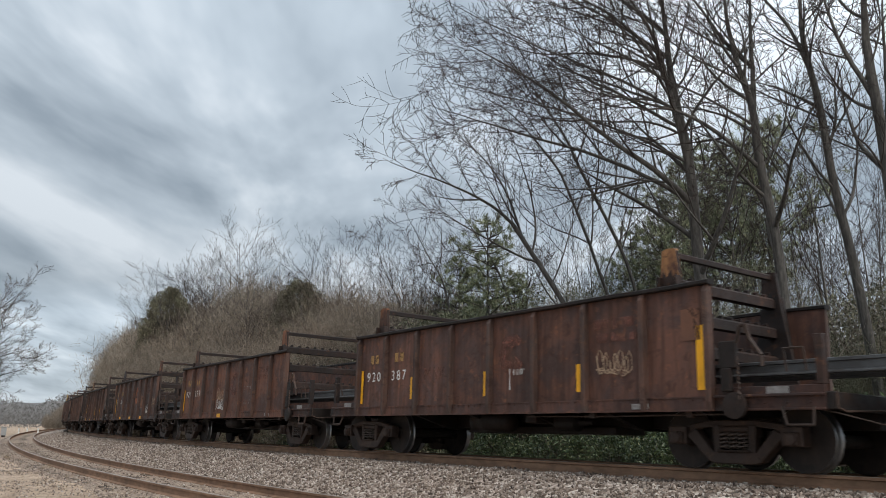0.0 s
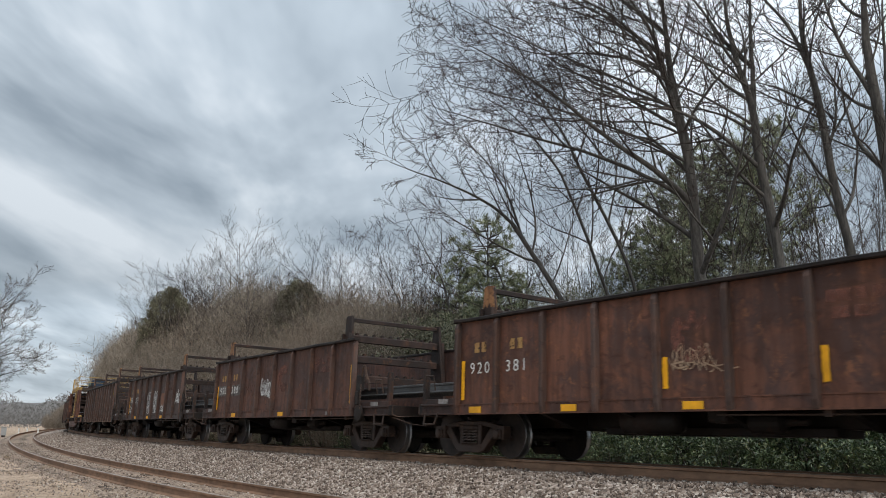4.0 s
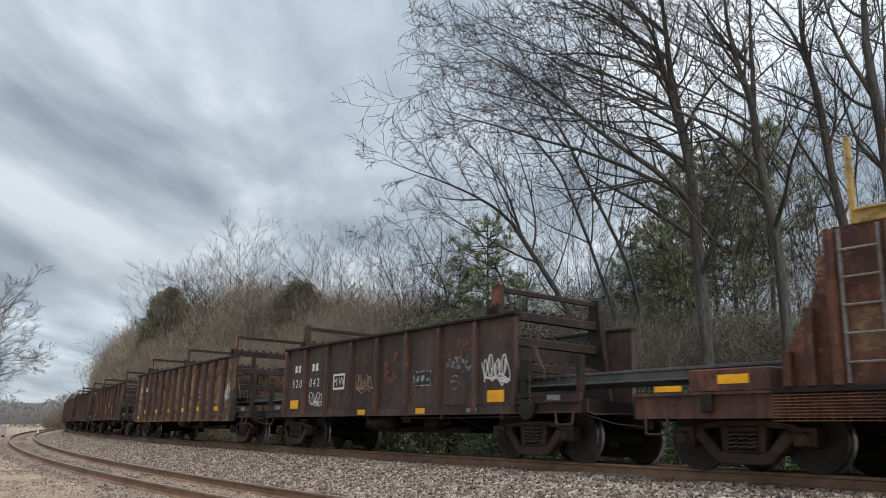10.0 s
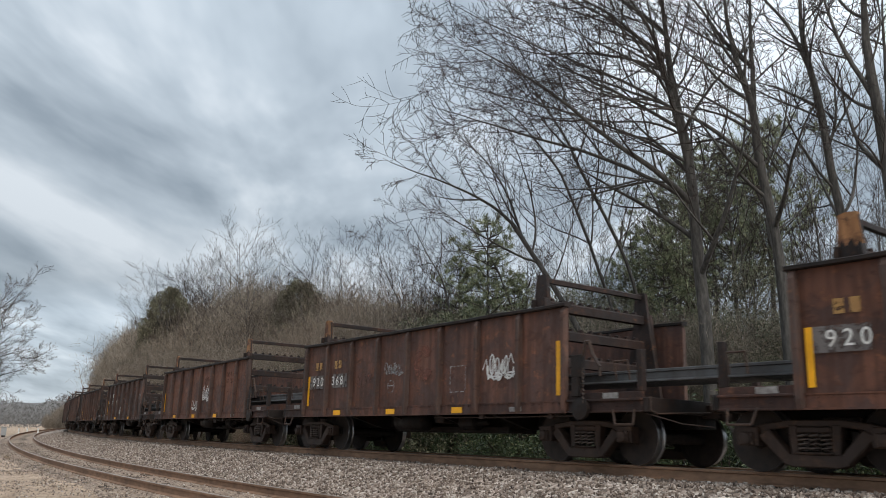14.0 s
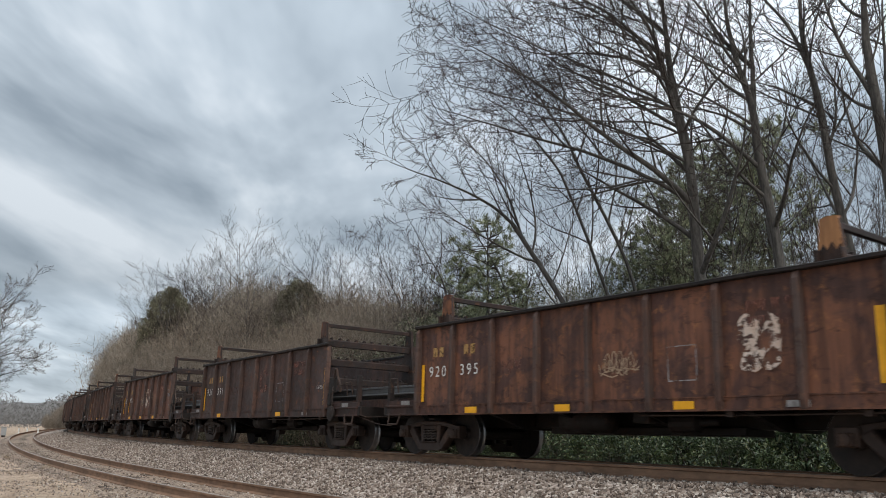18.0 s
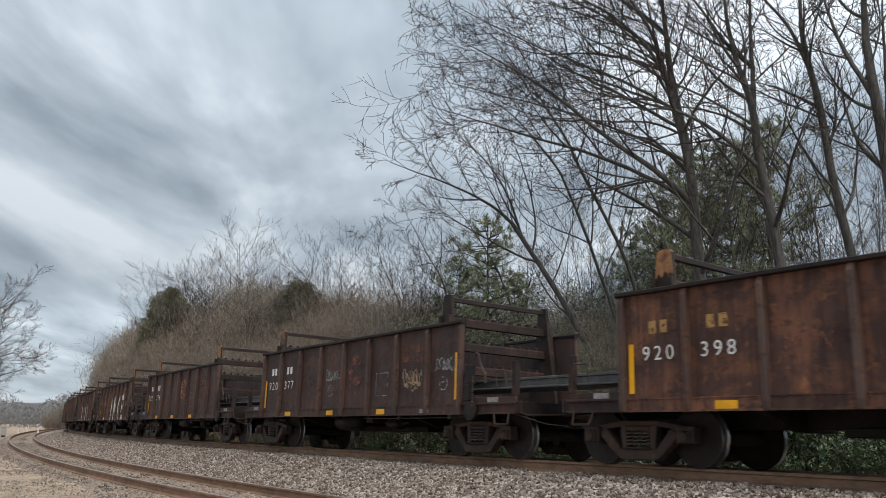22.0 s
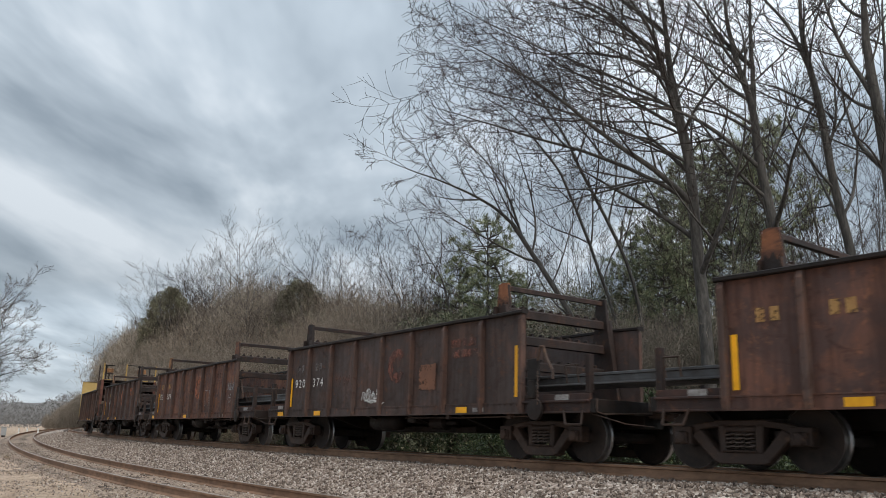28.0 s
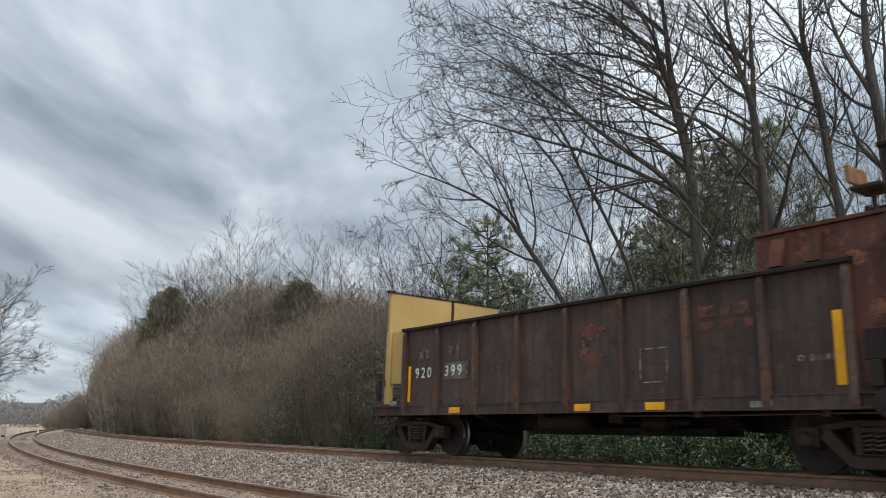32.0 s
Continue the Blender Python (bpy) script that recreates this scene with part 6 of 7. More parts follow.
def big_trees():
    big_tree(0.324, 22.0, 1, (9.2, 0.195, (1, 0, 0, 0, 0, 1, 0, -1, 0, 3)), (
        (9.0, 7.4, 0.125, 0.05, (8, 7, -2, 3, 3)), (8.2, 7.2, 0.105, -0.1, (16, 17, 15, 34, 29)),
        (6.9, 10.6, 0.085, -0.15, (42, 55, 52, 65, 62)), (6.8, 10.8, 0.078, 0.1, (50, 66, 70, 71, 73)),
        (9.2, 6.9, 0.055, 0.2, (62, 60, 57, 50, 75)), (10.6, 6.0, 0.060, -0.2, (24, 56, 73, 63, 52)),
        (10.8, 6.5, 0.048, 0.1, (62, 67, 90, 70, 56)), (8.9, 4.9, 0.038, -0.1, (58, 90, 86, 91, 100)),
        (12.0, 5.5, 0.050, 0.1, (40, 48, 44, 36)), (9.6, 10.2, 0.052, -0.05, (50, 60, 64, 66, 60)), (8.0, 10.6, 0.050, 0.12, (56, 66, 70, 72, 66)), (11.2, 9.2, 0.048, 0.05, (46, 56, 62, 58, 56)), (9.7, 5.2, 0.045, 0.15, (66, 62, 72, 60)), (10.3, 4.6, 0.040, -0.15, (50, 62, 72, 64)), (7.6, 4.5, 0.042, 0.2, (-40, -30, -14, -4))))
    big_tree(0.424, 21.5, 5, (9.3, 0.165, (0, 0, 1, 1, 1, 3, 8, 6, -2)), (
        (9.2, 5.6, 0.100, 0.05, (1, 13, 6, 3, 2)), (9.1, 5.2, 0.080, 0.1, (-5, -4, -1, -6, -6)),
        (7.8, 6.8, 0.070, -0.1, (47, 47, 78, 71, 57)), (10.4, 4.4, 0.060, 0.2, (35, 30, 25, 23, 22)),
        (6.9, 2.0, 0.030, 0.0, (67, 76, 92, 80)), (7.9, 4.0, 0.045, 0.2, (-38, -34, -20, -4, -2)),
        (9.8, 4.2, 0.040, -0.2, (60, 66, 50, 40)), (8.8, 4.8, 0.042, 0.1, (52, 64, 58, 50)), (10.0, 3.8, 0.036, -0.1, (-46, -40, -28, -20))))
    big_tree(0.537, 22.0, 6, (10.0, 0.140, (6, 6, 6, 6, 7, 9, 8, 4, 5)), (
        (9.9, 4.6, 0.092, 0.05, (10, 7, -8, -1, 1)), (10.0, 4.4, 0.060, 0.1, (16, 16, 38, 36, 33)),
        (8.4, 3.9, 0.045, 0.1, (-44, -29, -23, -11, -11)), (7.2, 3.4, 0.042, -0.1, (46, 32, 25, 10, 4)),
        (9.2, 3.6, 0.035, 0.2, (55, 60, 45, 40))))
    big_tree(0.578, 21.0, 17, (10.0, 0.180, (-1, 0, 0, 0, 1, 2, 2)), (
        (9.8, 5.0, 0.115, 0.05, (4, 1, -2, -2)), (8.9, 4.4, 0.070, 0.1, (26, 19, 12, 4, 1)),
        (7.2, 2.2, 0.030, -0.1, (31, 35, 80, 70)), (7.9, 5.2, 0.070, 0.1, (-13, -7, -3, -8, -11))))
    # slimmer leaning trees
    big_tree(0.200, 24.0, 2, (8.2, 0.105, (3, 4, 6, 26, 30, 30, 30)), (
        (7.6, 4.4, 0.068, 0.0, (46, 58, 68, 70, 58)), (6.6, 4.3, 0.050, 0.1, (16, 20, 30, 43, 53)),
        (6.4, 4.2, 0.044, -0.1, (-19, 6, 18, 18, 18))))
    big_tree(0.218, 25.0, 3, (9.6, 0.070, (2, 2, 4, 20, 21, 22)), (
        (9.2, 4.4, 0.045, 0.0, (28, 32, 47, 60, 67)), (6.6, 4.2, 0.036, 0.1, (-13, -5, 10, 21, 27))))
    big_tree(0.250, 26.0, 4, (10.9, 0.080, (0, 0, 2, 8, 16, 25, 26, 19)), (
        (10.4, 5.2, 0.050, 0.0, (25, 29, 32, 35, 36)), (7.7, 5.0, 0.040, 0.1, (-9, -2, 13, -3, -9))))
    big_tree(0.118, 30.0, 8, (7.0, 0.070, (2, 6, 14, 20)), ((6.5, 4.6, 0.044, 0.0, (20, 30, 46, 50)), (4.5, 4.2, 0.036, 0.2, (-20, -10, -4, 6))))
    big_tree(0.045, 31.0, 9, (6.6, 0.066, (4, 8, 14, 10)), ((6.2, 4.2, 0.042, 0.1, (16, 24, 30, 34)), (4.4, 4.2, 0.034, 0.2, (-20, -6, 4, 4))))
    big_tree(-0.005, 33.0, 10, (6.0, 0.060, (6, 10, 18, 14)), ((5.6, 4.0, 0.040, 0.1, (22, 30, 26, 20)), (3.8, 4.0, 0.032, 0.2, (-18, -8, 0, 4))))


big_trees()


def skyline(p):
    """Height over the ground at which the woods along the curve end at the plan point p: low at the far end, with two domes."""
    b = p.x / p.y
    rise = np.interp(b, (-0.47, -0.444, -0.440, -0.427, -0.404, -0.371, -0.337, -0.302, -0.267, -0.234, -0.185, -0.143, -0.10), (0.006, 0.026, 0.065, 0.101, 0.122, 0.130, 0.128, 0.136, 0.140, 0.160, 0.168, 0.160, 0.160))
    return 0.724 + float(rise) * p.y * (1.13 if -0.26 < b < -0.10 else 1.05) - ground_z(p.x, p.y)


def young_trees():
    """Slim bare trees in rows behind the tall ones."""
    kinds = []
    for k in range(6):
        rng = random.Random(40 + k)
        wood, twigs = Shape(), Shape()
        lean = rng.uniform(-6, 10)
        grow(rng, wood, twigs, (0, 0, -0.3), in_plane(lean, 0.03), 10.0 + k * 0.6, 0.055 + 0.010 * (k % 3), 0, [in_plane(lean, 0.03), in_plane(lean * 1.6, 0.03)], 0.03, (13, 6, 5), 0.7, 0.14, 0.3, 0.007)
        kinds.append(tree_thing("young_tree", wood, twigs, Matrix.Translation((0, 0, -50)), "slim bare grey-brown tree among brush"))
    rng = random.Random(5)
    for i in range(64):
        b = 0.02 + 0.58 * rng.random() ** 0.65 if i > 8 else rng.uniform(-0.05, 0.1)
        p = beyond(b, rng.uniform(27, 42) + (4 if b < 0.2 else 0))
        k = rng.uniform(0.6, 1.0) * (0.80 if b < 0.16 else 1.0)
        t = copy_thing(kinds[i % 6], Matrix.Translation(p) @ Matrix.Rotation(rng.uniform(0, 6.28), 4, "Z"))
        t.scale = (k, k, k)
        tagged(t, group="young woods behind the track")
    # and along the thicket, where their tops stand above the brush
    for i in range(60):
        s = 16 + 85 * i / 60 + rng.uniform(-1, 1)
        p = at_main(s, -6.5 - rng.uniform(0, 11))
        p.z = ground_z(p.x, p.y)
        k = skyline(p) / 11.0 * rng.uniform(0.72, 1.04)
        t = copy_thing(kinds[i % 6], Matrix.Translation(p) @ Matrix.Rotation(rng.uniform(0, 6.28), 4, "Z"))
        t.scale = (k * 1.25, k * 1.25, k)
        tagged(t, "bare young tree rising out of the thicket", group="young trees in the thicket")
    for src in kinds:
        drop(src)


young_trees()


def brush_cloud(seed, h, w, n, stems, thick=0.0055):
    """Corners and faces of a dense bare bush: many stems from the ground and a haze of fine twigs."""
    rng = np.random.RandomState(seed)
    az = rng.uniform(0, 6.283, stems)
    rad = rng.uniform(0, 0.35, stems) * w
    st = np.stack([np.cos(az) * rad, np.sin(az) * rad, np.full(stems, -0.2)], 1)
    out = np.stack([np.cos(az) * 0.35 * w / h, np.sin(az) * 0.35 * w / h, np.ones(stems)], 1) + rng.normal(size=(stems, 3)) * 0.08
    v1, f1 = spikes(rng, st, out, h * rng.uniform(0.55, 0.98, stems), thick * 3.6)
    # fine twigs grow from points along the stems
    pick = rng.randint(0, stems, n)
    along = rng.uniform(0.06, 1.0, n) ** 0.75
    d = out[pick] / np.linalg.norm(out[pick], axis=1)[:, None]
    p = st[pick] + d * (along * h * 0.86)[:, None] + rng.normal(size=(n, 3)) * np.array((w * 0.13, w * 0.13, h * 0.03)) * (0.5 + 0.7 * along)[:, None]
    way = d * 0.5 + rng.normal(size=(n, 3)) * 0.72 + np.array((0, 0, 0.35))
    v2, f2 = spikes(rng, p, way, rng.uniform(0.3, 1.0, n) * h * 0.15, thick)
    return np.concatenate([v1, v2]), np.concatenate([f1, f2 + len(v1) * 7])


def brush_kind(seed, h, w, n, mat, stems=26):
    v, f = brush_cloud(seed, h, w, n, stems)
    t = tagged(empty("brush", Matrix.Translation((0, 0, -60))), "dense bare grey-brown brush beside the track", "bush")
    part("bare_crown", cloud_mesh("bare_crown", v, f, mat), None, t)
    return t


def far_thicket(spots):
    """The thicket where it is too far off to tell bush from bush."""
    rng = random.Random(17)
    kinds = []
    for k in range(5):
        v, f = brush_cloud(360 + k, 7.5, 4.8, 300, 24, 0.012)
        r = np.random.RandomState(520 + k)
        n = 5600
        up = r.uniform(0.03, 1.0, n) ** 0.8
        az, wide = r.uniform(0, 6.283, n), 2.4 * np.sqrt(r.uniform(0, 1, n))
        wide *= 0.55 + 0.45 * np.sin(np.pi * np.clip(up, 0.1, 0.96))
        p0 = np.stack([np.cos(az) * wide, np.sin(az) * wide, 7.2 * up * r.uniform(0.72, 1.0, n)], 1)
        way = r.normal(size=(n, 3)) * 0.6 + np.array((0, 0, 0.6))
        side = np.cross(way, r.normal(size=(n, 3)))
        side *= 0.016 / np.linalg.norm(side, axis=1)[:, None]
        tri = np.stack([p0 - side, p0 + side, p0 + way * r.uniform(0.3, 0.9, n)[:, None]], 1).reshape(-1, 3)
        v = v.reshape(-1, 3)
        kinds.append((np.concatenate([v, tri]), np.concatenate([f, np.arange(3 * n).reshape(-1, 3) + len(v)])))
    V, F, base = [], [], 0
    for i, (p, k) in enumerate(spots):
        v, f = kinds[i % 5]
        a = rng.uniform(0, 6.28)
        turn = np.array(((math.cos(a), math.sin(a), 0), (-math.sin(a), math.cos(a), 0), (0, 0, 1))) * k
        V.append(v @ turn + np.array(p))
        F.append(f + base)
        base += len(V[-1])
    ob = new("far_thicket", cloud_mesh("far_thicket", np.concatenate(V), np.concatenate(F), M_BRUSH))
    tagged(ob, "bare grey-brown thicket along the far part of the curve", "thicket", kind="stuff")


def leafy_kind(seed, h, w, n, mat, size, label, name="evergreen_bush"):
    """An evergreen bush: leaves gathered in clumps over a few stems."""
    rng = np.random.RandomState(seed)
    c = 70 if n < 9000 else 170
    az, cz = rng.uniform(0, 6.283, c), rng.uniform(0.05, 1.0, c)
    cr = np.sqrt(1 - (cz * 2 - 0.95).clip(-1, 1) ** 2 * 0.75) * rng.uniform(0.45, 1.0, c) * w * 0.5
    cen = np.stack([np.cos(az) * cr, np.sin(az) * cr, cz * h], 1)
    pick = rng.randint(0, c, n)
    q = rng.normal(size=(n, 3))
    q *= (rng.uniform(0.4, 1.0, n) ** 0.5 * rng.uniform(0.7, 1.25, c)[pick] / np.linalg.norm(q, axis=1))[:, None] * (np.array((w * 0.16, w * 0.16, h * 0.13)) if n < 9000 else np.array((w * 0.11, w * 0.11, h * 0.085)))
    v, f = blades(rng, cen[pick] + q, rng.uniform(0.7, 1.3, n) * size)
    t = tagged(empty(name, Matrix.Translation((0, 0, -60))), label, "bush")
    part("foliage", cloud_mesh("foliage", v, f, mat), None, t)
    st = np.stack([rng.normal(size=14) * 0.15 * w, rng.normal(size=14) * 0.15 * w, np.full(14, -0.1)], 1)
    v2, f2 = spikes(rng, st, np.concatenate([rng.normal(size=(14, 2)) * 0.35, np.ones((14, 1))], 1), h * 0.9, 0.022)
    part("undergrowth", cloud_mesh("undergrowth", v2, f2, M_TWIG), None, t)
    return t


def dome_kind(seed, h, w, n, mat, size):
    """A round-headed evergreen: a forked stem under a dense domed crown built of many small clumps."""
    rng = np.random.RandomState(seed)
    r = random.Random(seed)
    wood = Shape()
    limb_ring(wood, [Vector((0, 0, -0.3)), Vector((0.1, 0, h * 0.3)), Vector((0, 0, h * 0.55))], [0.24, 0.19, 0.13], 7)
    c = 260
    up = rng.uniform(0, 1, c) ** 0.8
    az = rng.uniform(0, 6.283, c)
    rad = np.sqrt(1 - up ** 2) * w * 0.5 * rng.uniform(0.55, 1.0, c) ** 0.5 * (1 + 0.14 * np.sin(az * 3 + seed))
    cen = np.stack([np.cos(az) * rad, np.sin(az) * rad, h * (0.42 + 0.54 * up)], 1)
    for k in range(0, c, 9):
        limb_ring(wood, [Vector((0, 0, h * r.uniform(0.3, 0.54))), Vector(cen[k]) * 0.5 + Vector((0, 0, h * 0.24)), Vector(cen[k])], [0.08, 0.05, 0.015], 4)
    pick = rng.randint(0, c, n)
    q = rng.normal(size=(n, 3))
    q *= (rng.uniform(0.3, 1.0, n) ** 0.5 * rng.uniform(0.6, 1.3, c)[pick] / np.linalg.norm(q, axis=1))[:, None] * np.array((w * 0.085, w * 0.085, h * 0.040))
    v, f = blades(rng, cen[pick] + q, rng.uniform(0.7, 1.3, n) * size)
    t = tagged(empty("evergreen_tree", Matrix.Translation((0, 0, -60))), "round-headed dull green evergreen tree above the thicket", "tree")
    part("trunk", wood, M_BARK, t, smooth=True)
    part("foliage", cloud_mesh("foliage", v, f, mat), None, t)
    return t


def pine_kind(seed, h, w, first=0.22, per=34, droop=0.45, dome=0.45):
    """A pine: straight stem, whorls of limbs and tufts of needles at their ends."""
    rng = np.random.RandomState(seed)
    r = random.Random(seed)
    wood = Shape()
    top = Vector((r.uniform(-0.3, 0.3), 0, h))
    limb_ring(wood, [Vector((0, 0, -0.3)).lerp(top, i / 6) for i in range(7)], [0.16 * (1 - i / 6.4) for i in range(7)], 7)
    tufts = []
    z = h * first
    while z < h * 0.985:
        f = (z / h - first) / (1 - first)
        reach = w * 0.5 * (1 - f ** (1 / dome)) ** 0.6 * min(1, 0.45 + f * 3) + 0.2 if dome > 0.5 else w * 0.5 * (1 - f) ** dome * min(1, 0.45 + f * 3) + 0.25
        for _ in range(4):
            a = r.uniform(0, 6.283)
            ln = reach * r.uniform(0.55, 1.1)
            p0 = Vector((top.x * z / h, 0, z))
            p1 = p0 + Vector((math.cos(a) * ln, math.sin(a) * ln, ln * r.uniform(0.05, droop)))
            limb_ring(wood, [p0, p0.lerp(p1, 0.5) + Vector((0, 0, -0.04 * ln)), p1], [0.035, 0.022, 0.008], 4)
            for k in range(max(2, int(ln * 3.6))):
                tufts.append(p0.lerp(p1, r.uniform(0.35, 1.05)) + Vector((r.gauss(0, 0.2), r.gauss(0, 0.2), r.gauss(0.03, 0.2 if dome > 0.5 else 0.12))))
        z += h * 0.032
    T = np.array([tuple(q) for q in tufts])
    cen = np.repeat(T, per, 0) + rng.normal(size=(len(T) * per, 3)) * 0.05
    way = rng.normal(size=(len(cen), 3)) + np.array((0, 0, 0.7))
    way /= np.linalg.norm(way, axis=1)[:, None]
    a = np.cross(way, rng.normal(size=way.shape))
    a /= np.linalg.norm(a, axis=1)[:, None]
    ln = rng.uniform(0.16, 0.30, len(cen))[:, None]
    v = np.stack([cen + a * 0.015, cen - a * 0.015, cen + way * ln], 1)
    t = tagged(empty("pine_tree", Matrix.Translation((0, 0, -60))), "green pine with tufted needles among bare trees", "tree")
    part("trunk", wood, M_BARK, t, smooth=True)
    part("needle_crown", cloud_mesh("needle_crown", v, np.arange(len(v) * 3).reshape(-1, 3), M_NEEDLE), None, t)
    return t


def scatter(kinds, spots, seed, group):
    rng = random.Random(seed)
    for i, (p, k) in enumerate(spots):
        t = copy_thing(kinds[i % len(kinds)], Matrix.Translation(p) @ Matrix.Rotation(rng.uniform(0, 6.28), 4, "Z"))
        t.scale = (k * rng.uniform(0.9, 1.1), k * rng.uniform(0.9, 1.1), k * rng.uniform(0.92, 1.1))
        tagged(t, group=group)
    for src in kinds:
        drop(src)


def plant_woods():
    rng = random.Random(21)
    # brown thicket along the inside of the curve
    spots = []
    for i in range(250):
        s = 11 + 124 * (i / 250) ** 1.1 + rng.uniform(-1, 1)
        row = i % 4
        off = -((5.2, 8.0, 12.0, 17.0) if s < 42 else (4.4, 6.4, 9.5, 14.0))[row] - rng.uniform(-0.3, 1.6)
        p = at_main(s, off)
        p.z = ground_z(p.x, p.y)
        spots.append((p, skyline(p) / 7.5 * ((0.40, 0.64, 0.84, 0.98) if s < 42 else (0.66, 0.80, 0.90, 0.98))[row] * rng.uniform(0.76, 1.06)))
    for i in range(34):
        d = rng.uniform(31, 48)
        spots.append((beyond(-0.13 + 0.18 * i / 34, d), (d * 0.17 + 1.5) / 7.5 * rng.uniform(0.66, 1.0)))
    # the low end of the woods, where the tracks leave the view
    for i in range(40):
        p = beyond(-0.475 + 0.09 * i / 40, rng.uniform(146, 185))
        spots.append((p, min(skyline(p), 7.5) / 7.5 * rng.uniform(0.6, 0.9)))
    kinds = [brush_kind(300 + k, 7.5, 4.8, 5200, M_BRUSH if k % 3 else M_BRUSHRED) for k in range(6)]
    far_thicket([q for q in spots if q[0].length > 76])
    scatter(kinds, [q for q in spots if q[0].length <= 76], 1, "thicket along the curve")
    # round evergreen crowns that top the thicket
    kinds = [dome_kind(470 + k, 9.5, 4.0, 38000, M_OLIVE, 0.050) for k in range(2)]
    scatter(kinds, [(beyond(-0.335, 86), 1.44), (beyond(-0.176, 60), 1.31), (beyond(-0.356, 90), 1.14)], 9, "evergreen trees in the thicket")
    # bare brush under the tall trees
    spots = []
    for i in range(40):
        b = rng.uniform(-0.05, 0.60)
        p = beyond(b, rng.uniform(28, 38))
        if 0.0 < b < 0.30:
            p = beyond(b, rng.uniform(33, 42))
        spots.append((p, rng.uniform(0.55, 0.95)))
    for i in range(30):
        spots.append((beyond(-0.06 + 0.30 * i / 30, rng.uniform(30, 40)), rng.uniform(0.75, 1.12)))
    for i in range(44):
        spots.append((beyond(0.12 + 0.52 * i / 44, rng.uniform(23.5, 32)), rng.uniform(0.45, 0.95)))
    kinds = [brush_kind(340 + k, 6.0, 4.4, 2600, M_BRUSH, 20) for k in range(4)]
    scatter(kinds, spots, 2, "brush under the tall trees")
    # glossy evergreen bushes close behind the track
    spots = []
    for i in range(48):
        s = -17 + 40 * i / 48 + rng.uniform(-0.4, 0.4)
        for off, k in ((-4.3, 0.62), (-6.2, 1.0)):
            p = at_main(s, off - rng.uniform(0, 0.9))
            p.z = ground_z(p.x, p.y) - 0.05
            spots.append((p, k * rng.uniform(0.75, 1.15)))
    kinds = [leafy_kind(380 + k, 2.0, 2.3, 2300, M_LEAF, 0.066, "dark glossy evergreen bush behind the track") for k in range(4)]
    scatter(kinds, spots, 3, "evergreen bushes behind the track")
    # duller evergreens mixed into the thicket
    spots = []
    for i in range(26):
        s = 10 + 60 * i / 26 + rng.uniform(-1, 1)
        p = at_main(s, -5.4 - rng.uniform(0, 2.5))
        p.z = ground_z(p.x, p.y) - 0.05
        spots.append((p, rng.uniform(0.6, 1.15)))
    for i in range(24):
        p = at_main(7.5 + 15 * i / 24 + rng.uniform(-0.4, 0.4), -4.7 - 2.6 * rng.random())
        p.z = ground_z(p.x, p.y) - 0.05
        spots.append((p, rng.uniform(0.75, 1.55)))
    for b, d, k in ((0.12, 27, 0.9), (0.17, 28, 1.0), (0.235, 27, 1.0), (0.31, 26, 1.2), (0.36, 25, 1.3), (0.43, 25, 1.3), (0.5, 25, 1.4), (0.56, 24, 1.4)):
        spots.append((beyond(b, d), k))
    kinds = [leafy_kind(420 + k, 3.2, 3.0, 8800, M_DULL, 0.036, "dull green evergreen bush tangled in bare brush") for k in range(3)]
    scatter(kinds, spots, 4, "evergreens in the thicket")
    # tall tangles of vines and evergreen leaves under the bare trees
    spots = []
    for i in range(26):
        b = 0.13 + 0.50 * i / 26 + rng.uniform(-0.01, 0.01)
        if b > 0.44 and i % 2:
            continue
        spots.append((beyond(b, rng.uniform(25.5, 33)), rng.uniform(0.65, 1.2) * (0.75 + 0.65 * b) * (0.55 if b > 0.43 else 1.0)))
    for i in range(14):
        b = 0.16 + 0.46 * i / 14 + rng.uniform(-0.01, 0.01)
        spots.append((beyond(b, rng.uniform(22.0, 25.0)), rng.uniform(0.42, 0.72)))
    kinds = [leafy_kind(430 + k, 6.2, 3.6, 15000, M_DULL, 0.036, "tall grey-green tangle of vines and evergreen leaves", "vine_thicket") for k in range(3)]
    scatter(kinds, spots, 14, "vine tangles under the tall trees")
    # pines
    kinds = [pine_kind(450 + k, 10.5 + k * 0.8, 4.6) for k in range(3)]
    spots = [(beyond(b, d), k) for b, d, k in ((0.052, 30, 0.80), (0.020, 33, 0.72), (0.090, 34, 0.66), (0.268, 28, 0.74), (0.240, 30, 0.70), (0.292, 30, 0.78))]
    scatter(kinds, spots, 5, "pines in the woods")
    # tall pines with thin domed crowns on bare stems
    kinds = [pine_kind(460 + k, 13.0, 6.6, 0.50, 30, 0.95, 0.75) for k in range(2)]
    spots = [(beyond(b, d), k) for b, d, k in ((0.362, 34, 0.98), (0.405, 36, 1.02), (0.335, 37, 0.98), (0.30, 40, 1.0))]
    scatter(kinds, spots, 6, "tall pines behind the bare trees")


plant_woods()


M_LEFTTWIG = simple("pale_brown_twigs", (0.13, 0.11, 0.095), (0.085, 0.072, 0.062), 3, 0.95, bump=0)


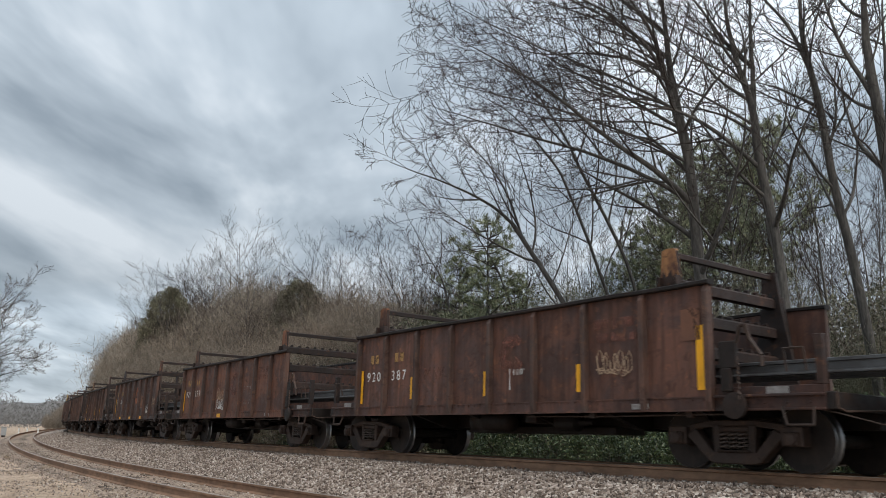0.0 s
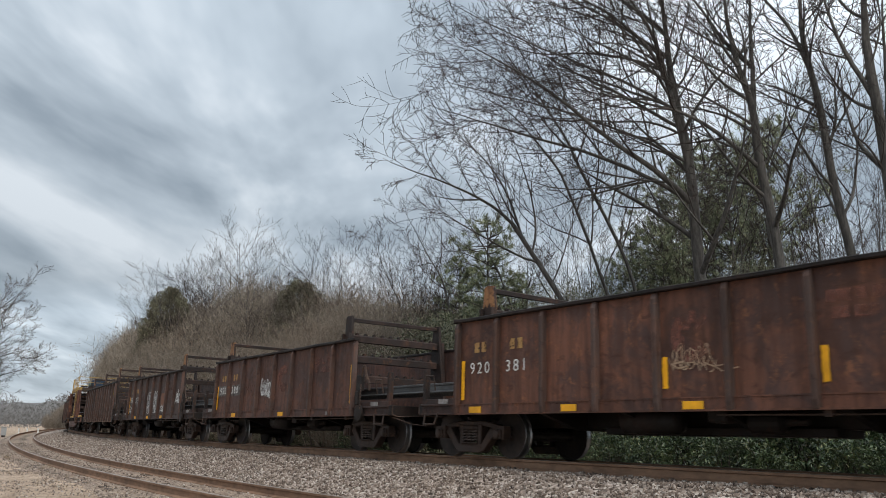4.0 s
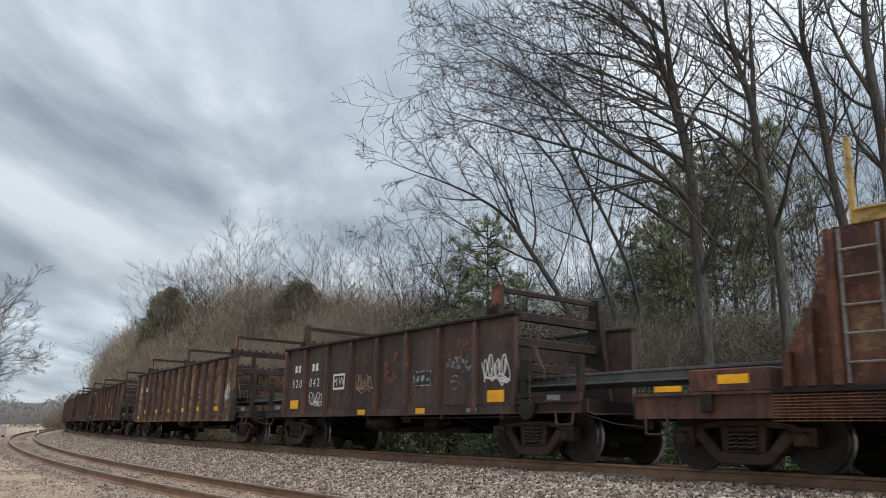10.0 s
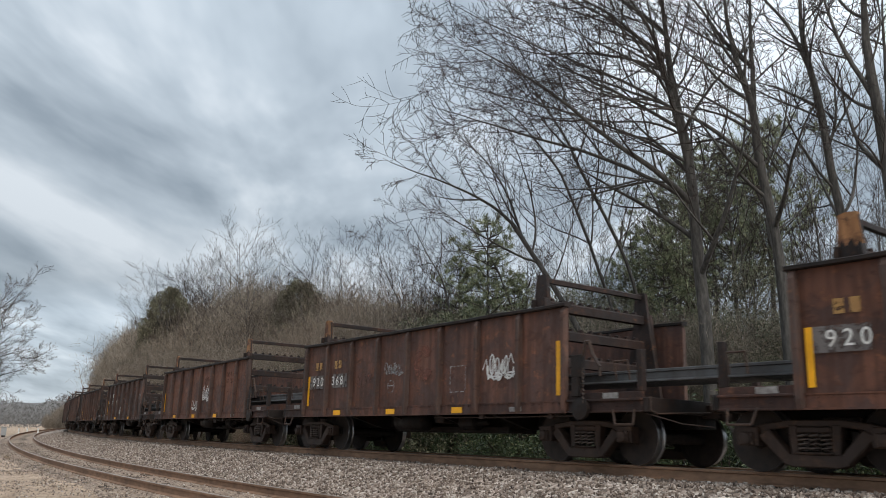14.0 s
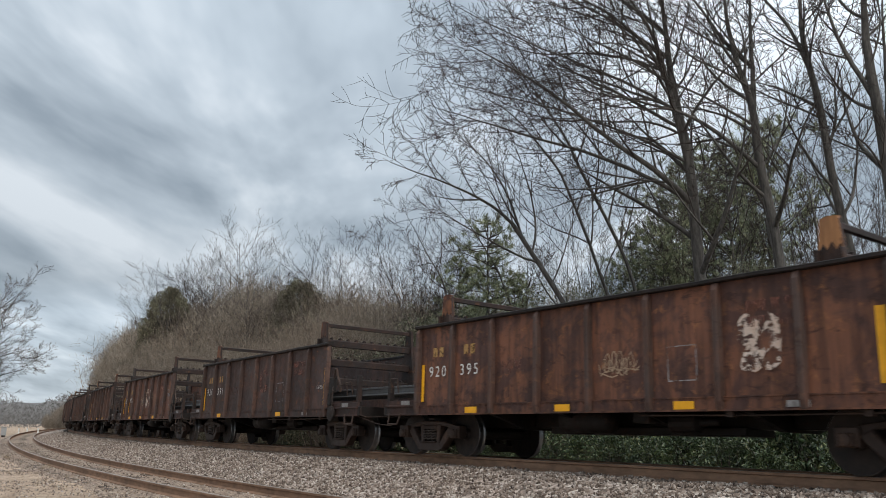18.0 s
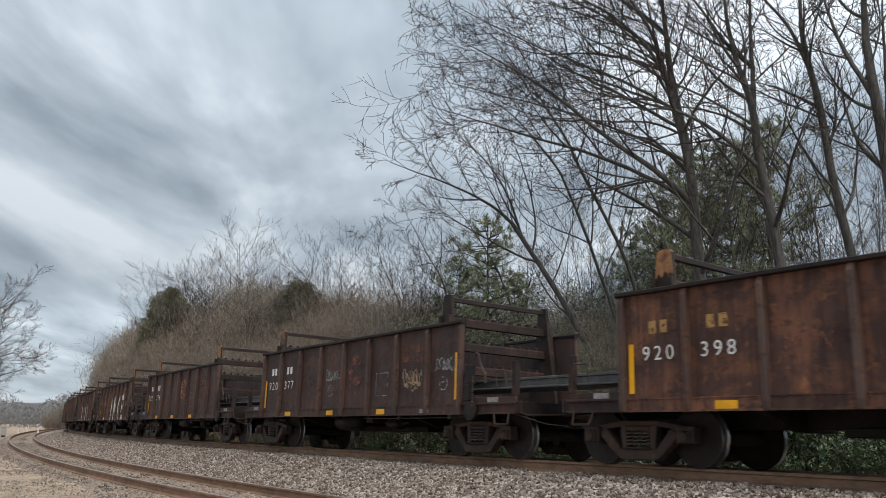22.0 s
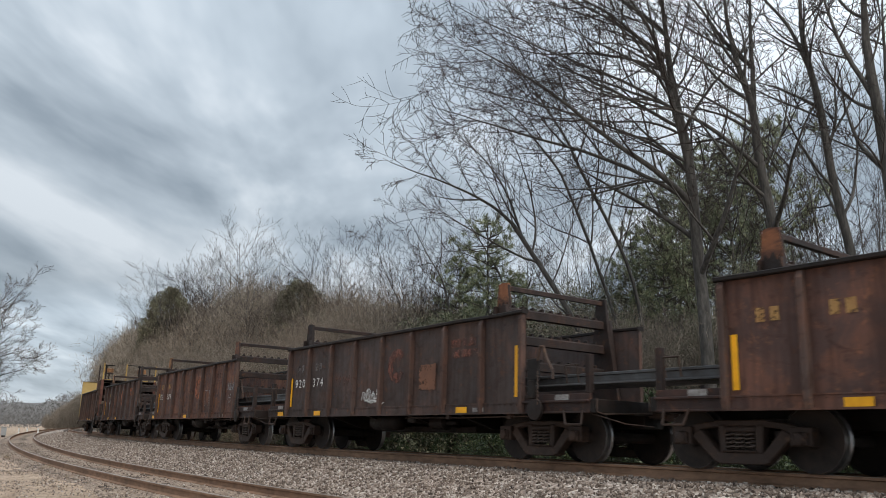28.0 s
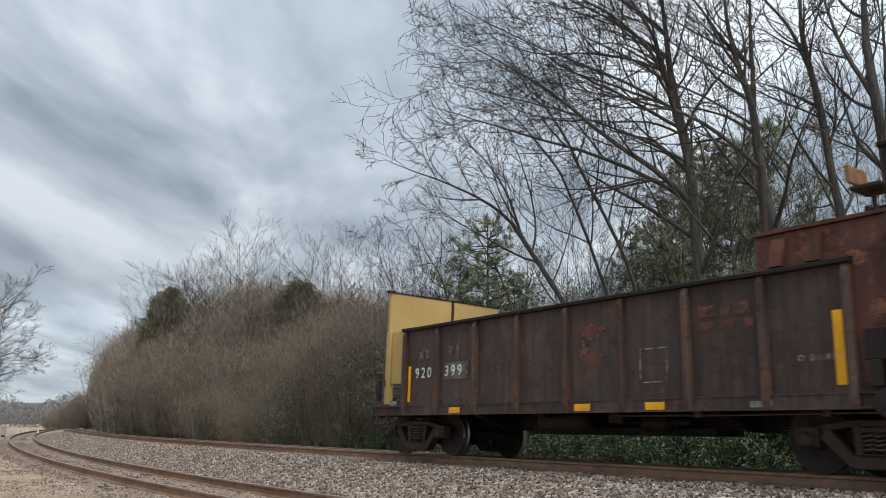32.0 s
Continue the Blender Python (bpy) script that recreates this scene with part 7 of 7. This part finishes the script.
def left_tree():
    """The bare tree beyond the side track, and brush below it."""
    rng = random.Random(77)
    wood, twigs = Shape(), Shape()
    grow(rng, wood, twigs, (0, 0, -0.3), (0.05, 0, 1), 5.0, 0.22, 0, [(0.05, 0, 1), (0.1, 0, 1)], 0.03, (4, 5, 4, 3), 0.7, 0.1, 0.5, 0.008, 0.6)
    for z, l0, l1, ln, r in ((3.0, -40, -62, 7.5, 0.11), (3.6, -25, -45, 8, 0.12), (4.4, -8, -20, 7, 0.12), (2.5, -62, -78, 6.5, 0.09), (4.2, 20, 35, 7, 0.11), (3.2, -52, -70, 7.0, 0.08)):
        grow(rng, wood, twigs, (0, 0, z), in_plane(l0, rng.uniform(-0.2, 0.2)), ln, r, 0, [in_plane(l0), in_plane(l1, rng.uniform(-0.2, 0.2))], 0.045, (14, 8, 6, 4), 0.70, 0.10, 0.12, 0.007)
    tree_thing("bare_tree", wood, twigs, Matrix.Translation(beyond(-0.644, 50)) @ Matrix.Diagonal((0.95, 0.95, 0.80, 1)), "spreading bare tree beyond the side track", twig=M_LEFTTWIG)


left_tree()


def far_woods():
    """The far line of woods at the end of the curve, its haze put into the twig colour."""
    rng = np.random.RandomState(5)
    V, F, k = [], [], 0
    for d, h, n in ((185, 4.6, 7000), (262, 8.6, 18000)):
        b = rng.uniform(-0.75, -0.05, n)
        a = np.arctan(b)
        dd = d * rng.uniform(0.92, 1.1, n)
        hh = h * (0.75 + 0.25 * np.sin(b * 60) * np.cos(b * 23 + 1))
        z = -1.3 + hh * rng.uniform(0, 1, n) ** 1.2
        st = np.stack([dd * np.sin(a), dd * np.cos(a), z], 1)
        v, f = spikes(rng, st, rng.normal(size=(n, 3)) * 0.7 + np.array((0, 0, 0.7)), rng.uniform(0.5, 1.4, n) * h * 0.14, 0.055 * d / 150)
        V.append(v)
        F.append(f + k)
        k += len(v) * 7
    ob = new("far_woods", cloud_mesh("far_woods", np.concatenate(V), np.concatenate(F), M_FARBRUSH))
    tagged(ob, "line of bare woods far beyond the curve, tinted pale for haze", "woods", kind="stuff")


far_woods()


def litter():
    """Dead leaves and bits on the dirt beside the side track."""
    rng = np.random.RandomState(31)
    P = []
    for s0, s1, n in ((-14, 0, 900), (0, 14, 1300), (14, 34, 700), (34, 60, 200)):
        for _ in range(n):
            s, o = rng.uniform(s0, s1), 1.1 + abs(rng.normal()) * 2.6
            x, y, h, z = on_line(SIDING, s)
            px, py = x - math.sin(h) * o, y + math.cos(h) * o
            w = 0.05 * noise.noise((px * 0.35, py * 0.35, 0)) + 0.02 * noise.noise((px * 1.6, py * 1.6, 3))
            P.append((px, py, max(ground_z(px, py) + w, siding_bed_z(s) - 0.09 * (o - 1.1) + 0.0 if o < 2.0 else -9) + 0.018))
    v, f = blades(rng, np.array(P), rng.uniform(0.015, 0.038, len(P)), 6.0)
    ob = new("leaf_litter", cloud_mesh("leaf_litter", v, f, M_DRY))
    tagged(ob, "scattered dead leaves and bits on the dirt", "leaf litter", kind="stuff")


litter()


def weed(s, o, h, n, seed):
    """A tuft of dry stalks beside a rail."""
    rng = np.random.RandomState(seed)
    x, y, a, z = on_line(SIDING, s)
    p = Vector((x - math.sin(a) * o, y + math.cos(a) * o, siding_bed_z(s) - 0.02))
    st = rng.normal(size=(n, 3)) * np.array((0.07, 0.07, 0))
    v, f = spikes(rng, st, rng.normal(size=(n, 3)) * 0.35 + np.array((0, 0, 1)), rng.uniform(0.4, 1.0, n) * h, 0.004)
    ob = new("dry_weed", cloud_mesh("dry_weed", v, f, M_DRY))
    ob.matrix_basis = Matrix.Translation(p)
    tagged(ob, "tuft of dry brown weed stalks beside the rail", "weed", "dry weeds by the side track")


for k, (s, o, h, n) in enumerate(((-2.6, -1.05, 0.36, 70), (-2.2, -1.2, 0.22, 40), (6.0, -1.1, 0.16, 30), (16.0, 1.1, 0.2, 30), (24.0, 1.5, 0.25, 40), (1.0, 0.1, 0.12, 24), (10.5, 0.2, 0.12, 24))):
    weed(s, o, h, n, 60 + k)


def fallen_branches():
    """Bleached dead branches lying at the edge of the thicket."""
    rng = random.Random(8)
    for i in range(16):
        s = 9 + i * 1.2 + rng.uniform(-0.4, 0.4)
        p = at_main(s, -4.0 - rng.uniform(0, 0.9))
        p.z = ground_z(p.x, p.y) + 0.05
        wood, twigs = Shape(), Shape()
        a = rng.uniform(0, 6.28)
        grow(rng, wood, twigs, (0, 0, 0), (math.cos(a), math.sin(a), rng.uniform(0.0, 0.4)), rng.uniform(1.0, 2.4), 0.034, 0, None, 0.10, (6, 4), 0.7, 0.05, 0.2, 0.006)
        t = tagged(empty("fallen_branch", Matrix.Translation(p)), "bleached dead branch lying at the edge of the brush", "branch", "fallen branches")
        part("bough", wood, M_DEADWOOD, t, smooth=True)
        part("side_shoot", twigs, M_DEADWOOD, t)


fallen_branches()


def far_bank():
    """The low dim bank of woods at the end of the view; its pale grey carries the haze."""
    s = Shape()
    n = 140
    for i in range(n + 1):
        a = radians(-50 + 100 * i / n)
        h = 4.4 + 2.2 * noise.noise((i * 0.13, 3, 0)) + 0.9 * noise.noise((i * 0.61, 8, 0))
        for d, z in ((255, -2.0), (262, h * 0.7), (275, h), (300, h * 0.8)):
            w = 1.0 + 0.012 * noise.noise((i * 0.9, d, 0))
            s.v.append((d * w * math.sin(a), d * w * math.cos(a), z))
    for i in range(n):
        for j in range(3):
            s.f.append((i * 4 + j, i * 4 + 4 + j, i * 4 + 5 + j, i * 4 + 1 + j))
    s.m = [0] * len(s.f)
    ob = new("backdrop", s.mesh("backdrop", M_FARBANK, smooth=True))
    tagged(ob, "grey bank of woods at the horizon with haze in its colour", "woods", kind="structure")


# lightened grey that paints distance haze onto the bank
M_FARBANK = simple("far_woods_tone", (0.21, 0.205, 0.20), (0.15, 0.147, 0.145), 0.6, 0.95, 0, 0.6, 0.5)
far_bank()


def far_fixtures():
    """Small trackside cabinet and marker posts far down the line."""
    p = beyond(-0.523, 84)
    cab = tagged(empty("signal_cabinet", Matrix.Translation(p) @ Matrix.Rotation(0.5, 4, "Z")), "small pale grey metal cabinet far beside the side track", "cabinet")
    part("housing", Shape().box(-0.22, 0.22, -0.2, 0.2, 0.15, 0.85), M_PLATE2, cab, bevel=0.02)
    part("hood", Shape().box(-0.26, 0.26, -0.24, 0.24, 0.85, 0.90), M_PLATE2, cab, bevel=0.01)
    part("stand", Shape().box(-0.15, 0.15, -0.12, 0.12, -0.1, 0.15), M_STEEL, cab)
    for b, d in ((-0.482, 96), (-0.495, 100), (-0.505, 99)):
        q = beyond(b, d)
        m = tagged(empty("marker_post", Matrix.Translation(q)), "short white marker post by the far track", "post", "marker posts")
        part("shaft", Shape().box(-0.06, 0.06, -0.06, 0.06, -0.1, 0.62), M_WHITE, m, bevel=0.01)
        part("cap", Shape().box(-0.075, 0.075, -0.075, 0.075, 0.62, 0.66), M_WHITE, m)


M_PLATE2 = simple("pale_grey_cabinet_paint", (0.42, 0.43, 0.43), (0.34, 0.34, 0.34), 6, 0.6)
far_fixtures()

motions()
